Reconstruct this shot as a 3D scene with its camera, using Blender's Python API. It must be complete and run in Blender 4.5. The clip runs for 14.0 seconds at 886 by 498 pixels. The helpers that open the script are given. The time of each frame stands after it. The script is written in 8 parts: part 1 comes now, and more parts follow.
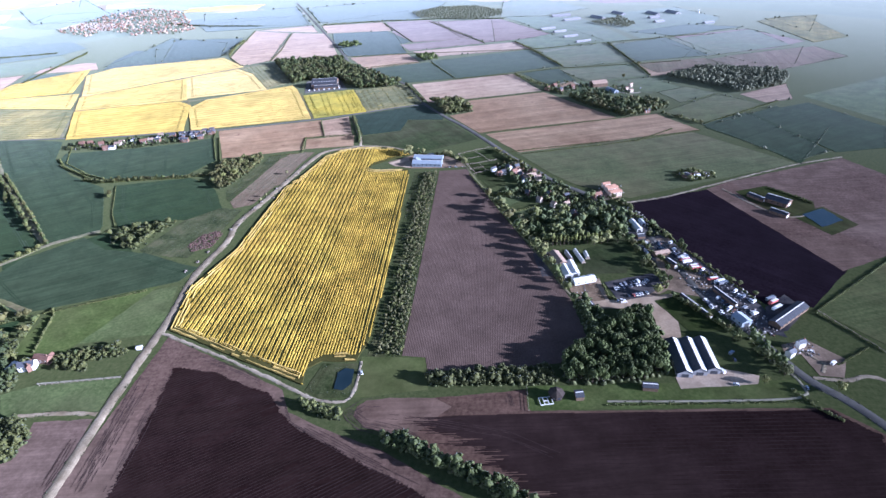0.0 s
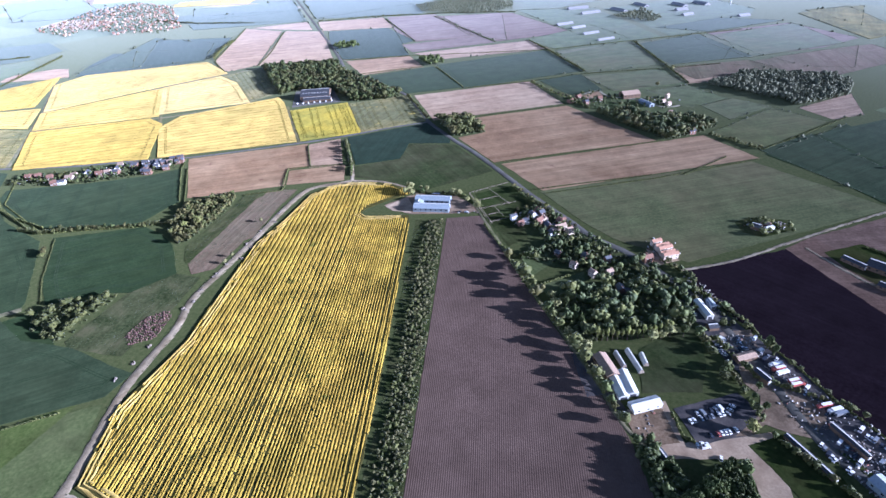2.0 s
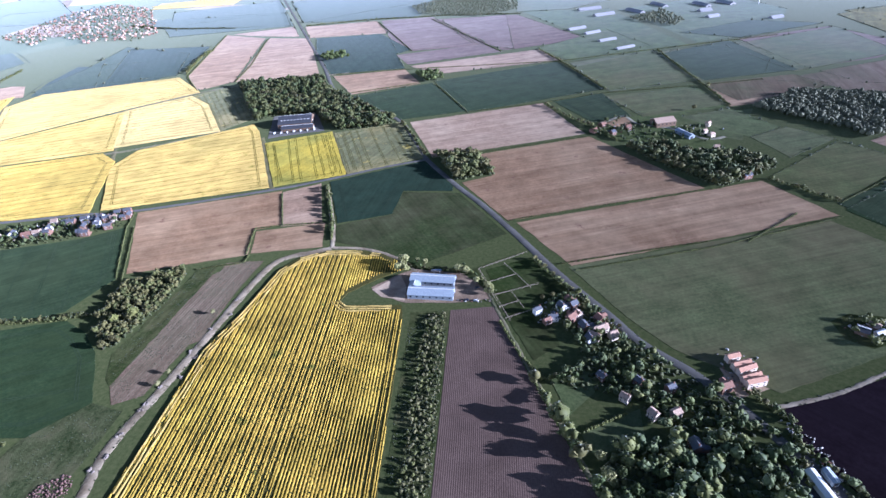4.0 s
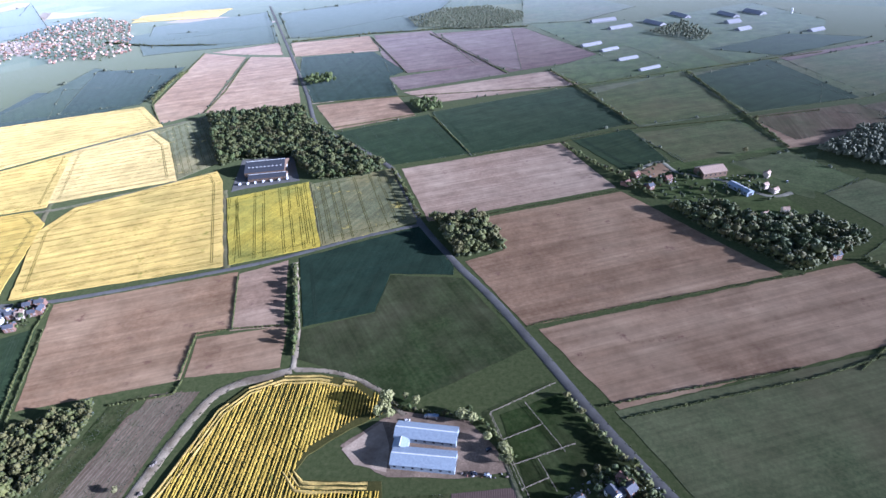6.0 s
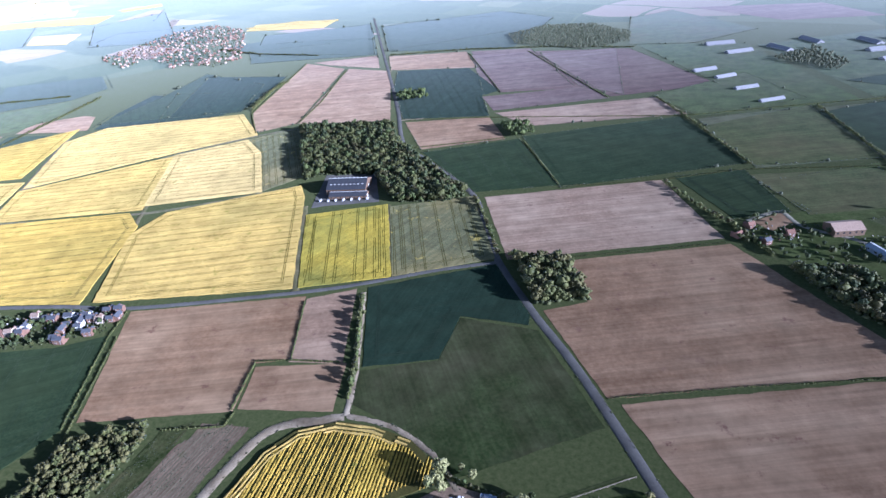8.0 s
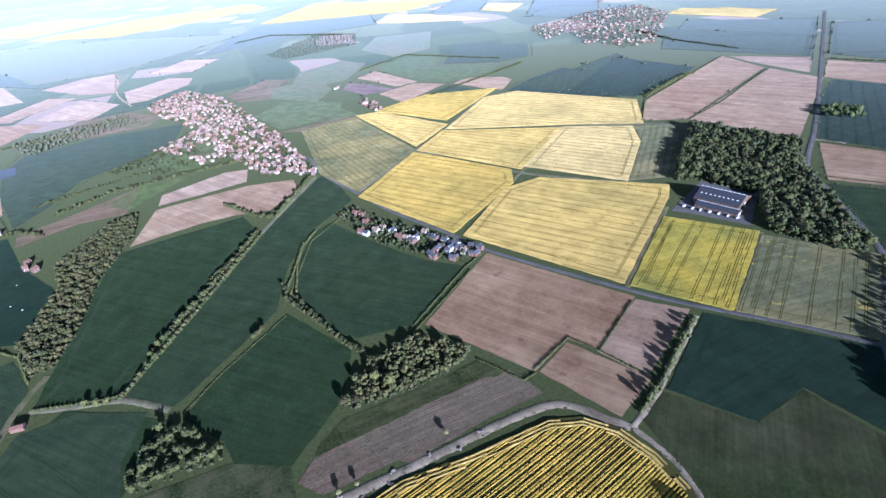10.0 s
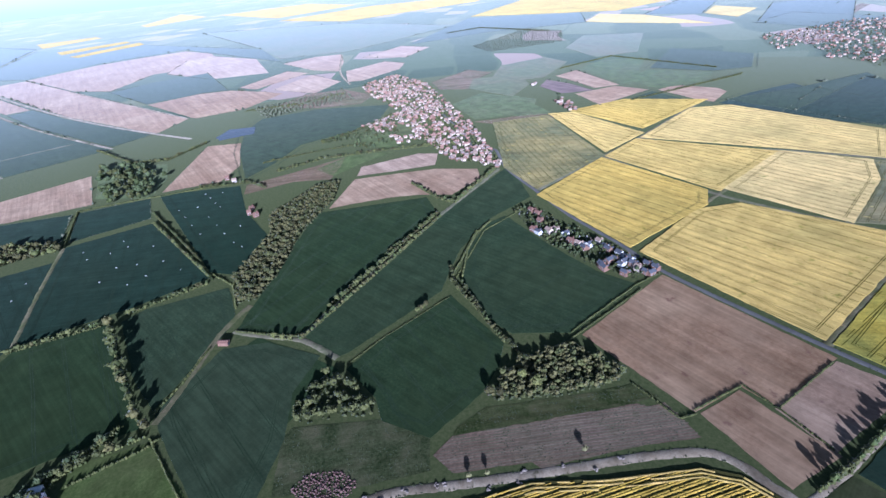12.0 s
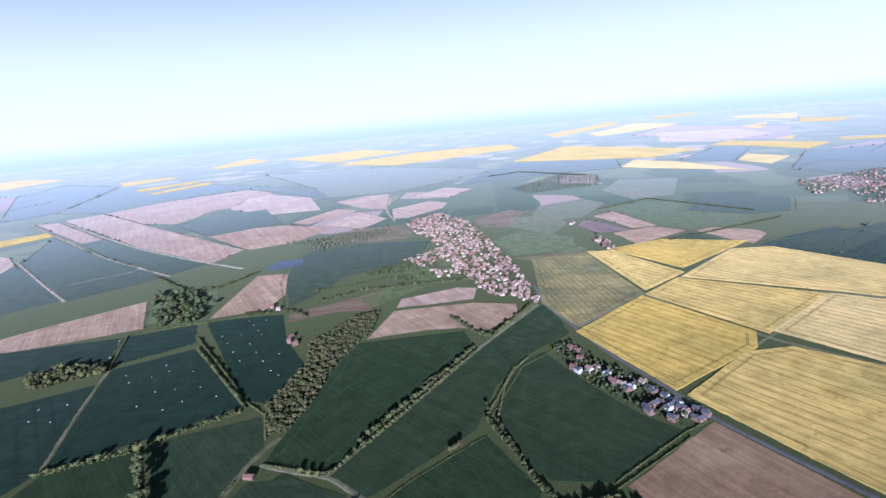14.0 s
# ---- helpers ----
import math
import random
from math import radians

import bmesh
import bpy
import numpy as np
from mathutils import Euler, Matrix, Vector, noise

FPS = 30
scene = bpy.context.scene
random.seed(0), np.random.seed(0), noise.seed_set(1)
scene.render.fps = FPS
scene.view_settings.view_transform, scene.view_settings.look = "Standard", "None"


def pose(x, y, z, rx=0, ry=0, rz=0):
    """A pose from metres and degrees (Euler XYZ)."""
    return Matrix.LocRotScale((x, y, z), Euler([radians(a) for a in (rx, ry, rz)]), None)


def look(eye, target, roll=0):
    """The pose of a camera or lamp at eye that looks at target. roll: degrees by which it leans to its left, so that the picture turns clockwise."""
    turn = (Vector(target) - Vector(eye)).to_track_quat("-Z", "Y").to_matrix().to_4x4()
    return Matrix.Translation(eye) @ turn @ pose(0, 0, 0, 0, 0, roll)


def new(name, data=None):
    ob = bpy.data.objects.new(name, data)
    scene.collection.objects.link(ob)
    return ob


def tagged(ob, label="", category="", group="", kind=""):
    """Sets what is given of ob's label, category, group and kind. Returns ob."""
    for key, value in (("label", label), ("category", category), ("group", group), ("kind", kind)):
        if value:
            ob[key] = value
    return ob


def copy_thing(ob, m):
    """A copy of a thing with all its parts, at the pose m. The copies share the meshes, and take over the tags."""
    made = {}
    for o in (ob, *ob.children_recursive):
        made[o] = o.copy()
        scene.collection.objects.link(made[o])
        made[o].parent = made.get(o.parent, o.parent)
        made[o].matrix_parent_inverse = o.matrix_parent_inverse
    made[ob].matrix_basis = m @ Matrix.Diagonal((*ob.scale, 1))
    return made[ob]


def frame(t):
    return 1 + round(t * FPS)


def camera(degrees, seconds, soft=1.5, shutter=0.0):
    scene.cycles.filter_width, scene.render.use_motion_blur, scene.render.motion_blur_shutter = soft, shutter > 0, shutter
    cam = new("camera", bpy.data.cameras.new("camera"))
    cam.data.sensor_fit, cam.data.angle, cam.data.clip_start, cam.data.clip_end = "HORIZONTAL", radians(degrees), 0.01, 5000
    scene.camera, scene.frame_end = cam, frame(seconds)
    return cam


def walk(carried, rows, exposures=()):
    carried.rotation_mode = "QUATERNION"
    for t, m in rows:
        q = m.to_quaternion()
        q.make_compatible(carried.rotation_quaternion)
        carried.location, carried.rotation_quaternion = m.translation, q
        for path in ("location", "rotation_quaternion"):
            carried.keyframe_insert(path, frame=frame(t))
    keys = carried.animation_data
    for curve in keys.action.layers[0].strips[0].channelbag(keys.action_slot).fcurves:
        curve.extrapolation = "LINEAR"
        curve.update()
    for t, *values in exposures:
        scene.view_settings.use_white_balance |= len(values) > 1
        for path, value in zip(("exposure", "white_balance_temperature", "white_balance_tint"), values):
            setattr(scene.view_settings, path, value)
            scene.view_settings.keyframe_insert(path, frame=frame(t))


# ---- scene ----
cam = camera(78.64, 14.0)
# seconds, eye, target, roll
PATH = [
    (0, (42.49, 6.53, 126.67), (13.86, 175.42, 23.45), -2.97),
    (0.5, (40.21, 23.64, 126.90), (10.70, 191.70, 22.57), -3.29),
    (1, (37.84, 40.92, 127.31), (7.62, 208.29, 22.08), -3.60),
    (1.5, (35.26, 58.16, 127.80), (4.60, 224.90, 21.70), -3.79),
    (2, (32.16, 75.64, 128.51), (1.18, 241.72, 21.47), -3.83),
    (2.5, (29.17, 93.01, 129.89), (-1.73, 258.42, 21.80), -3.97),
    (3, (26.46, 110.31, 131.20), (-4.61, 275.14, 22.26), -4.21),
    (3.2, (25.42, 117.45, 131.46), (-5.61, 282.11, 22.27), -4.23),
    (5.5, (14.02, 202.89, 130.96), (-17.97, 367.25, 21.58), -5.19),
    (6, (12.23, 221.03, 131.05), (-19.83, 385.69, 22.14), -5.18),
    (6.5, (10.88, 238.61, 131.35), (-21.42, 403.61, 23.05), -5.26),
    (7, (10.99, 243.15, 131.89), (-22.03, 409.76, 26.29), -5.15),
    (7.5, (9.92, 242.95, 132.00), (-32.31, 407.90, 27.08), -5.09),
    (8, (10.05, 242.40, 132.00), (-51.46, 402.18, 28.62), -5.47),
    (8.5, (8.96, 241.87, 132.42), (-79.78, 389.42, 30.68), -5.70),
    (9, (9.31, 240.91, 133.89), (-107.92, 368.42, 33.88), -6.02),
    (9.2, (9.44, 240.26, 135.28), (-116.27, 359.51, 35.40), -6.09),
    (11.3, (9.82, 238.96, 138.61), (-161.83, 277.96, 43.66), -5.58),
    (11.5, (9.88, 238.50, 138.64), (-162.65, 274.10, 43.95), -5.51),
    (12, (9.94, 237.95, 138.90), (-164.24, 265.81, 44.65), -5.31),
    (12.5, (10.24, 238.23, 138.99), (-164.89, 260.83, 45.09), -5.25),
    (13, (10.47, 237.98, 139.10), (-165.16, 257.34, 45.41), -5.12),
    (13.5, (11.06, 239.08, 140.08), (-172.93, 257.68, 63.91), -5.10),
    (14, (11.83, 238.86, 139.49), (-181.40, 259.09, 92.01), -4.87),
]
walk(cam, [(t, look(e, g, r)) for t, e, g, r in PATH],
     exposures=[(0.0, 1.52, 4760, 24), (7.0, 1.34, 4660, 24), (9.0, 1.17, 4620, 22), (12.0, 0.8, 4590, 23), (14.0, 0.62, 4760, 26)])

# ---- light ----
SUN_AZ, SUN_EL = -6.2, 14.5
world = bpy.data.worlds.new("world")
scene.world = world
world.use_nodes = True
wn, wl = world.node_tree.nodes, world.node_tree.links
sky = wn.new("ShaderNodeTexSky")
sky.sky_type, sky.sun_disc = "NISHITA", False
sky.sun_elevation, sky.sun_rotation = radians(SUN_EL), radians(90 - SUN_AZ)
sky.dust_density, sky.air_density = 0.6, 1.0
bg = wn["Background"]
bg.inputs["Strength"].default_value = 0.039
# land past the modelled plain: pale haze painted into world colour just under horizon
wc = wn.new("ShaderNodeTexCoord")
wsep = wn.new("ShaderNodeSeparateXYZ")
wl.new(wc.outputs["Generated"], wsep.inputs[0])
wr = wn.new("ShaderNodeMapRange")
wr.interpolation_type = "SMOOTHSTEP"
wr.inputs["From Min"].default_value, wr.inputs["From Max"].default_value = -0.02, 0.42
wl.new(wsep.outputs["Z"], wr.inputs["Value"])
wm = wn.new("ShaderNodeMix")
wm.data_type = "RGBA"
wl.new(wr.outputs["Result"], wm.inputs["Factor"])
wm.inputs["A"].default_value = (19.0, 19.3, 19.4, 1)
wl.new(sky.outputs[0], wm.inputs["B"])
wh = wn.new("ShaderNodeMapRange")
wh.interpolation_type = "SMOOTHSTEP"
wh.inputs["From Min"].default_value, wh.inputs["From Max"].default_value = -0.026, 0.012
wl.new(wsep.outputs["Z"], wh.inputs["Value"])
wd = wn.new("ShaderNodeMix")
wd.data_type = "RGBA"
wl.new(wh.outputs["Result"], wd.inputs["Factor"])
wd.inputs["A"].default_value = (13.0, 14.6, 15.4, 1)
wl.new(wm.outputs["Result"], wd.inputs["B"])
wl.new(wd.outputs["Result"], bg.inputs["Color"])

sun_data = bpy.data.lights.new("sun", "SUN")
sun_data.energy, sun_data.angle, sun_data.color = 5.0, radians(0.53), (1.0, 0.92, 0.83)
sun = new("sun", sun_data)
sun_from = Vector((math.cos(radians(SUN_AZ)) * math.cos(radians(SUN_EL)),
                   math.sin(radians(SUN_AZ)) * math.cos(radians(SUN_EL)), math.sin(radians(SUN_EL))))
sun.matrix_world = look(sun_from * 400, (0, 0, 0))

# ---- materials ----
K = 0.504  # the place's own unit: sizes of things are given in it
rng = np.random.default_rng(7)
MATS = {}


def node_material(name, rough=0.8, spec=0.3):
    m = bpy.data.materials.new(name)
    m.use_nodes = True
    b = m.node_tree.nodes["Principled BSDF"]
    b.inputs["Roughness"].default_value = rough
    b.inputs["Specular IOR Level"].default_value = spec
    MATS[name] = m
    return m, m.node_tree.nodes, m.node_tree.links, b


def place_vector(n, l, scale=(1, 1, 1), turn=0.0):
    g = n.new("ShaderNodeNewGeometry")
    mp = n.new("ShaderNodeMapping")
    mp.inputs["Scale"].default_value = [c / K for c in scale]
    if turn:
        rot = n.new("ShaderNodeVectorRotate")
        rot.rotation_type = "Z_AXIS"
        rot.inputs["Angle"].default_value = turn
        l.new(g.outputs["Position"], rot.inputs["Vector"])
        l.new(rot.outputs["Vector"], mp.inputs["Vector"])
    else:
        l.new(g.outputs["Position"], mp.inputs["Vector"])
    return mp.outputs["Vector"]


def noise_value(n, l, vec, scale, detail=4.0, rough=0.55):
    t = n.new("ShaderNodeTexNoise")
    t.inputs["Scale"].default_value, t.inputs["Detail"].default_value = scale, detail
    t.inputs["Roughness"].default_value = rough
    l.new(vec, t.inputs["Vector"])
    return t.outputs["Fac"]


def ramp_colors(n, l, fac, stops):
    r = n.new("ShaderNodeValToRGB")
    e = r.color_ramp.elements
    while len(e) < len(stops):
        e.new(0.5)
    for el, (p, c) in zip(e, stops):
        el.position, el.color = p, (*c, 1)
    l.new(fac, r.inputs["Fac"])
    return r.outputs["Color"]


def mix_colors(n, l, fac, a, b, blend="MIX"):
    m = n.new("ShaderNodeMix")
    m.data_type, m.blend_type = "RGBA", blend
    for v, k in ((fac, "Factor"), (a, "A"), (b, "B")):
        if isinstance(v, float):
            m.inputs[k].default_value = v
        elif isinstance(v, tuple):
            m.inputs[k].default_value = (*v, 1)
        else:
            l.new(v, m.inputs[k])
    return m.outputs["Result"]


def add_bump(n, l, b, height, strength, distance):
    bp = n.new("ShaderNodeBump")
    bp.inputs["Strength"].default_value, bp.inputs["Distance"].default_value = strength, distance
    l.new(height, bp.inputs["Height"])
    l.new(bp.outputs["Normal"], b.inputs["Normal"])


def land(name, low, high, patch, fine=0.45, large=0.008, streak=None, bump=0.25, rough=0.9, haze_sheen=0.92, blotch=0.22, spots=None, bloom=(0.95, 1.0, 1.06), band=0.25):
    """Ground or crop: fine grain, blotches some metres wide, patches tens of metres wide, and streaks along a heading
    in degrees where given. Each field differs a little from the next."""
    m, n, l, b = node_material(name, rough, 0.0)
    b.inputs["Diffuse Roughness"].default_value = 0.65
    info = n.new("ShaderNodeObjectInfo")
    off = n.new("ShaderNodeVectorMath")
    off.operation = "MULTIPLY_ADD"
    l.new(info.outputs["Random"], off.inputs[0])
    off.inputs[1].default_value = (900, 700, 0)
    l.new(place_vector(n, l), off.inputs[2])
    v = off.outputs[0]
    f = noise_value(n, l, v, fine, 6.0, 0.7)
    col = ramp_colors(n, l, f, ((0.36, low), (0.64, high)))
    big = noise_value(n, l, v, large, 6.0, 0.62)
    bigr = ramp_colors(n, l, big, ((0.42, (0, 0, 0)), (0.66, (1, 1, 1))))
    col = mix_colors(n, l, bigr, col, patch)
    mid = noise_value(n, l, v, 0.05, 5.0, 0.65)
    midr = ramp_colors(n, l, mid, ((0.32, (1 - blotch,) * 3), (0.68, (1 + blotch * 0.7,) * 3)))
    col = mix_colors(n, l, 1.0, col, midr, "MULTIPLY")
    if spots:
        sp = noise_value(n, l, v, 0.07, 6.0, 0.7)
        col = mix_colors(n, l, ramp_colors(n, l, sp, ((0.60, (0, 0, 0)), (0.68, (1, 1, 1)))), col, spots)
    if streak is not None:
        vs = place_vector(n, l, (0.010, 0.32, 1), radians(-streak))
        s = noise_value(n, l, vs, 1.0, 4.0, 0.65)
        sr = ramp_colors(n, l, s, ((0.34, (0.8, 0.8, 0.8)), (0.66, (1.16, 1.16, 1.16))))
        col = mix_colors(n, l, 0.75, col, sr, "MULTIPLY")
        wide = noise_value(n, l, place_vector(n, l, (0.004, 0.07, 1), radians(-streak)), 1.0, 5.0, 0.6)
        br = ramp_colors(n, l, wide, ((0.36, (0.8, 0.78, 0.76)), (0.64, (1.14, 1.16, 1.16))))
        col = mix_colors(n, l, band, col, br, "MULTIPLY")
    hs = n.new("ShaderNodeHueSaturation")
    for lo, hi, key in ((0.88, 1.12, "Value"), (0.85, 1.12, "Saturation")):
        mr = n.new("ShaderNodeMapRange")
        mr.inputs["To Min"].default_value, mr.inputs["To Max"].default_value = (lo, hi) if key == "Value" else (hi, lo)
        l.new(info.outputs["Random"], mr.inputs["Value"])
        l.new(mr.outputs["Result"], hs.inputs[key])
    l.new(col, hs.inputs["Color"])
    l.new(hs.outputs["Color"], b.inputs["Base Color"])
    # Sheen tinted by bloom puts distance haze into the surface at grazing angles
    if haze_sheen:
        b.inputs["Sheen Weight"].default_value = haze_sheen
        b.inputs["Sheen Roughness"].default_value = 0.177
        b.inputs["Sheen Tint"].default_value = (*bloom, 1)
    if bump:
        add_bump(n, l, b, f, bump, 0.3 * K)
    return m


# bloom: tint of the haze put into each surface
land("rape", (0.5304, 0.3716, 0.0966), (0.7137, 0.5230, 0.1802), (0.4533, 0.3441, 0.1095), fine=0.9, streak=24.6, spots=(0.30, 0.26, 0.06), haze_sheen=0.42, bloom=(1.0, 0.94, 0.78))
land("rape_mid", (0.3, 0.25, 0.0416), (0.55, 0.41, 0.052), (0.2, 0.21, 0.052), fine=0.8, streak=70, haze_sheen=0.5, bloom=(1.0, 0.95, 0.7))
land("rape_thin", (0.1011, 0.1105, 0.0564), (0.1755, 0.1690, 0.0746), (0.2808, 0.2275, 0.0829), fine=0.6, streak=70, spots=(0.42, 0.33, 0.06), haze_sheen=0.5, bloom=(0.95, 1.0, 0.9), band=0.7)
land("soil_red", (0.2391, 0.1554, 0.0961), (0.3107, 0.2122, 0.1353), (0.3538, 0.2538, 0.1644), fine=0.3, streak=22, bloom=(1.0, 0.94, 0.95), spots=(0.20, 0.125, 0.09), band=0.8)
land("soil_tan", (0.13, 0.092, 0.062), (0.205, 0.148, 0.102), (0.10, 0.098, 0.05), fine=0.4, streak=84.5, bloom=(1.0, 0.95, 0.93), band=0.9, haze_sheen=0.7, spots=(0.07, 0.075, 0.034))
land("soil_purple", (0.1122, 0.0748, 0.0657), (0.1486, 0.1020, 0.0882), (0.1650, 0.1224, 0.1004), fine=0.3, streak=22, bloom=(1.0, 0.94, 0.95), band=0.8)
land("soil_dry", (0.0941, 0.0584, 0.0452), (0.1487, 0.0978, 0.0740), (0.1734, 0.1189, 0.0897), fine=0.4, streak=10, haze_sheen=0.4, bloom=(1.0, 0.94, 0.95), blotch=0.3)
land("soil_damp", (0.0161, 0.0090, 0.0094), (0.0266, 0.0156, 0.0147), (0.0341, 0.0215, 0.0192), fine=0.5, streak=15, haze_sheen=0.05, blotch=0.3)
land("soil_black", (0.0146, 0.0103, 0.0146), (0.0232, 0.0169, 0.0226), (0.0183, 0.0139, 0.0182), fine=0.4, streak=-40, haze_sheen=0.0)
land("ridged", (0.0997, 0.0645, 0.0503), (0.1524, 0.1028, 0.0781), (0.1172, 0.0782, 0.0600), fine=0.6, haze_sheen=0.12)
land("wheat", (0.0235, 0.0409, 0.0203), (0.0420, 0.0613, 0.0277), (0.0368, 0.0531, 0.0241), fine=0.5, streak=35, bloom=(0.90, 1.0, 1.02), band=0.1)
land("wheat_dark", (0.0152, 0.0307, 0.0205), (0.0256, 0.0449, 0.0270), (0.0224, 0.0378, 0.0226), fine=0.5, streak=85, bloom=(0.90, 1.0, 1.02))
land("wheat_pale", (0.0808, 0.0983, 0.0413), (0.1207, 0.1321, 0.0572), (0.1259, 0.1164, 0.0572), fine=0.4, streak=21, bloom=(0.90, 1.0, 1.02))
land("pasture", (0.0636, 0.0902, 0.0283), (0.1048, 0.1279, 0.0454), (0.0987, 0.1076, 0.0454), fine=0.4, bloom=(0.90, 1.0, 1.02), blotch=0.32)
land("meadow", (0.0239, 0.0398, 0.0104), (0.0486, 0.0619, 0.0195), (0.0637, 0.0619, 0.0298), fine=0.35, streak=-56, haze_sheen=0.5, bloom=(0.90, 1.0, 1.02), blotch=0.3, band=0.6)
land("scrub", (0.0299, 0.0476, 0.0160), (0.0848, 0.0975, 0.0399), (0.0748, 0.0726, 0.0359), fine=0.5, large=0.05, streak=84.5, bump=1.0, blotch=0.45, band=0.5, haze_sheen=0.5)
land("dirt", (0.13, 0.125, 0.07), (0.20, 0.17, 0.11), (0.10, 0.11, 0.05), fine=0.4, large=0.06, haze_sheen=0.12)
land("gravel", (0.2755, 0.2304, 0.1634), (0.4085, 0.3502, 0.2614), (0.2280, 0.1843, 0.1266), fine=1.2, large=0.08, haze_sheen=0.12, blotch=0.45, spots=(0.085, 0.08, 0.045))
land("asphalt", (0.0896, 0.0864, 0.0782), (0.1318, 0.1265, 0.1151), (0.1054, 0.1022, 0.0921), fine=1.5, large=0.06, bump=0.05, haze_sheen=0.12)
land("concrete", (0.2755, 0.2590, 0.1920), (0.3747, 0.3526, 0.2623), (0.2424, 0.2204, 0.1639), fine=1.0, large=0.08, bump=0.05, haze_sheen=0.12)
land("rape_rows", (0.2420, 0.1885, 0.0460), (0.8080, 0.5370, 0.1110), (0.5050, 0.3675, 0.0740), fine=0.9, large=0.02, bump=0.8, blotch=0.4, streak=95.6, spots=(0.15, 0.15, 0.035), band=0.6, haze_sheen=0.2)
land("tram_wheat", (0.0264, 0.0432, 0.0216), (0.0504, 0.0672, 0.0360), (0.0168, 0.0324, 0.0156), fine=0.3, bump=0.0, haze_sheen=0.85, bloom=(0.90, 1.0, 1.02))
land("tram_dark", (0.012, 0.022, 0.014), (0.022, 0.036, 0.021), (0.03, 0.045, 0.026), fine=0.3, bump=0.0, haze_sheen=0.8, bloom=(0.90, 1.0, 1.02))
land("tram_rape", (0.0550, 0.0575, 0.0150), (0.1200, 0.1000, 0.0200), (0.0800, 0.0750, 0.0175), fine=0.3, bump=0.0, haze_sheen=0.12)
land("yard", (0.2415, 0.1840, 0.1366), (0.3743, 0.2875, 0.2125), (0.1811, 0.1380, 0.1012), fine=0.8, large=0.07, bump=0.1, haze_sheen=0.12)
# Darker than asphalt: shade over the yards is put into this colour
land("tarmac", (0.0450, 0.0450, 0.0510), (0.0750, 0.0750, 0.0825), (0.1275, 0.1125, 0.1050), fine=0.9, large=0.05, bump=0.05, haze_sheen=0.0, blotch=0.3)
land("mud", (0.2074, 0.1469, 0.0979), (0.3802, 0.2938, 0.2123), (0.1728, 0.1296, 0.0898), fine=0.5, large=0.09, bump=0.5, haze_sheen=0.05, blotch=0.4)
land("tyre_mark", (0.045, 0.03, 0.027), (0.075, 0.05, 0.045), (0.06, 0.042, 0.037), fine=0.5, bump=0.0, haze_sheen=0.1)
land("furrow", (0.0248, 0.0163, 0.0157), (0.0420, 0.0286, 0.0256), (0.0330, 0.0223, 0.0199), fine=0.35, large=0.02, bump=0.3, haze_sheen=0.05, blotch=0.35)
land("yard_pink", (0.3750, 0.2812, 0.1913), (0.5000, 0.3875, 0.2700), (0.3000, 0.2188, 0.1463), fine=0.7, large=0.06, bump=0.1, haze_sheen=0.12, blotch=0.3)
land("gaps", (0.05, 0.052, 0.018), (0.1, 0.088, 0.028), (0.07, 0.066, 0.022), fine=1.0, haze_sheen=0.12)


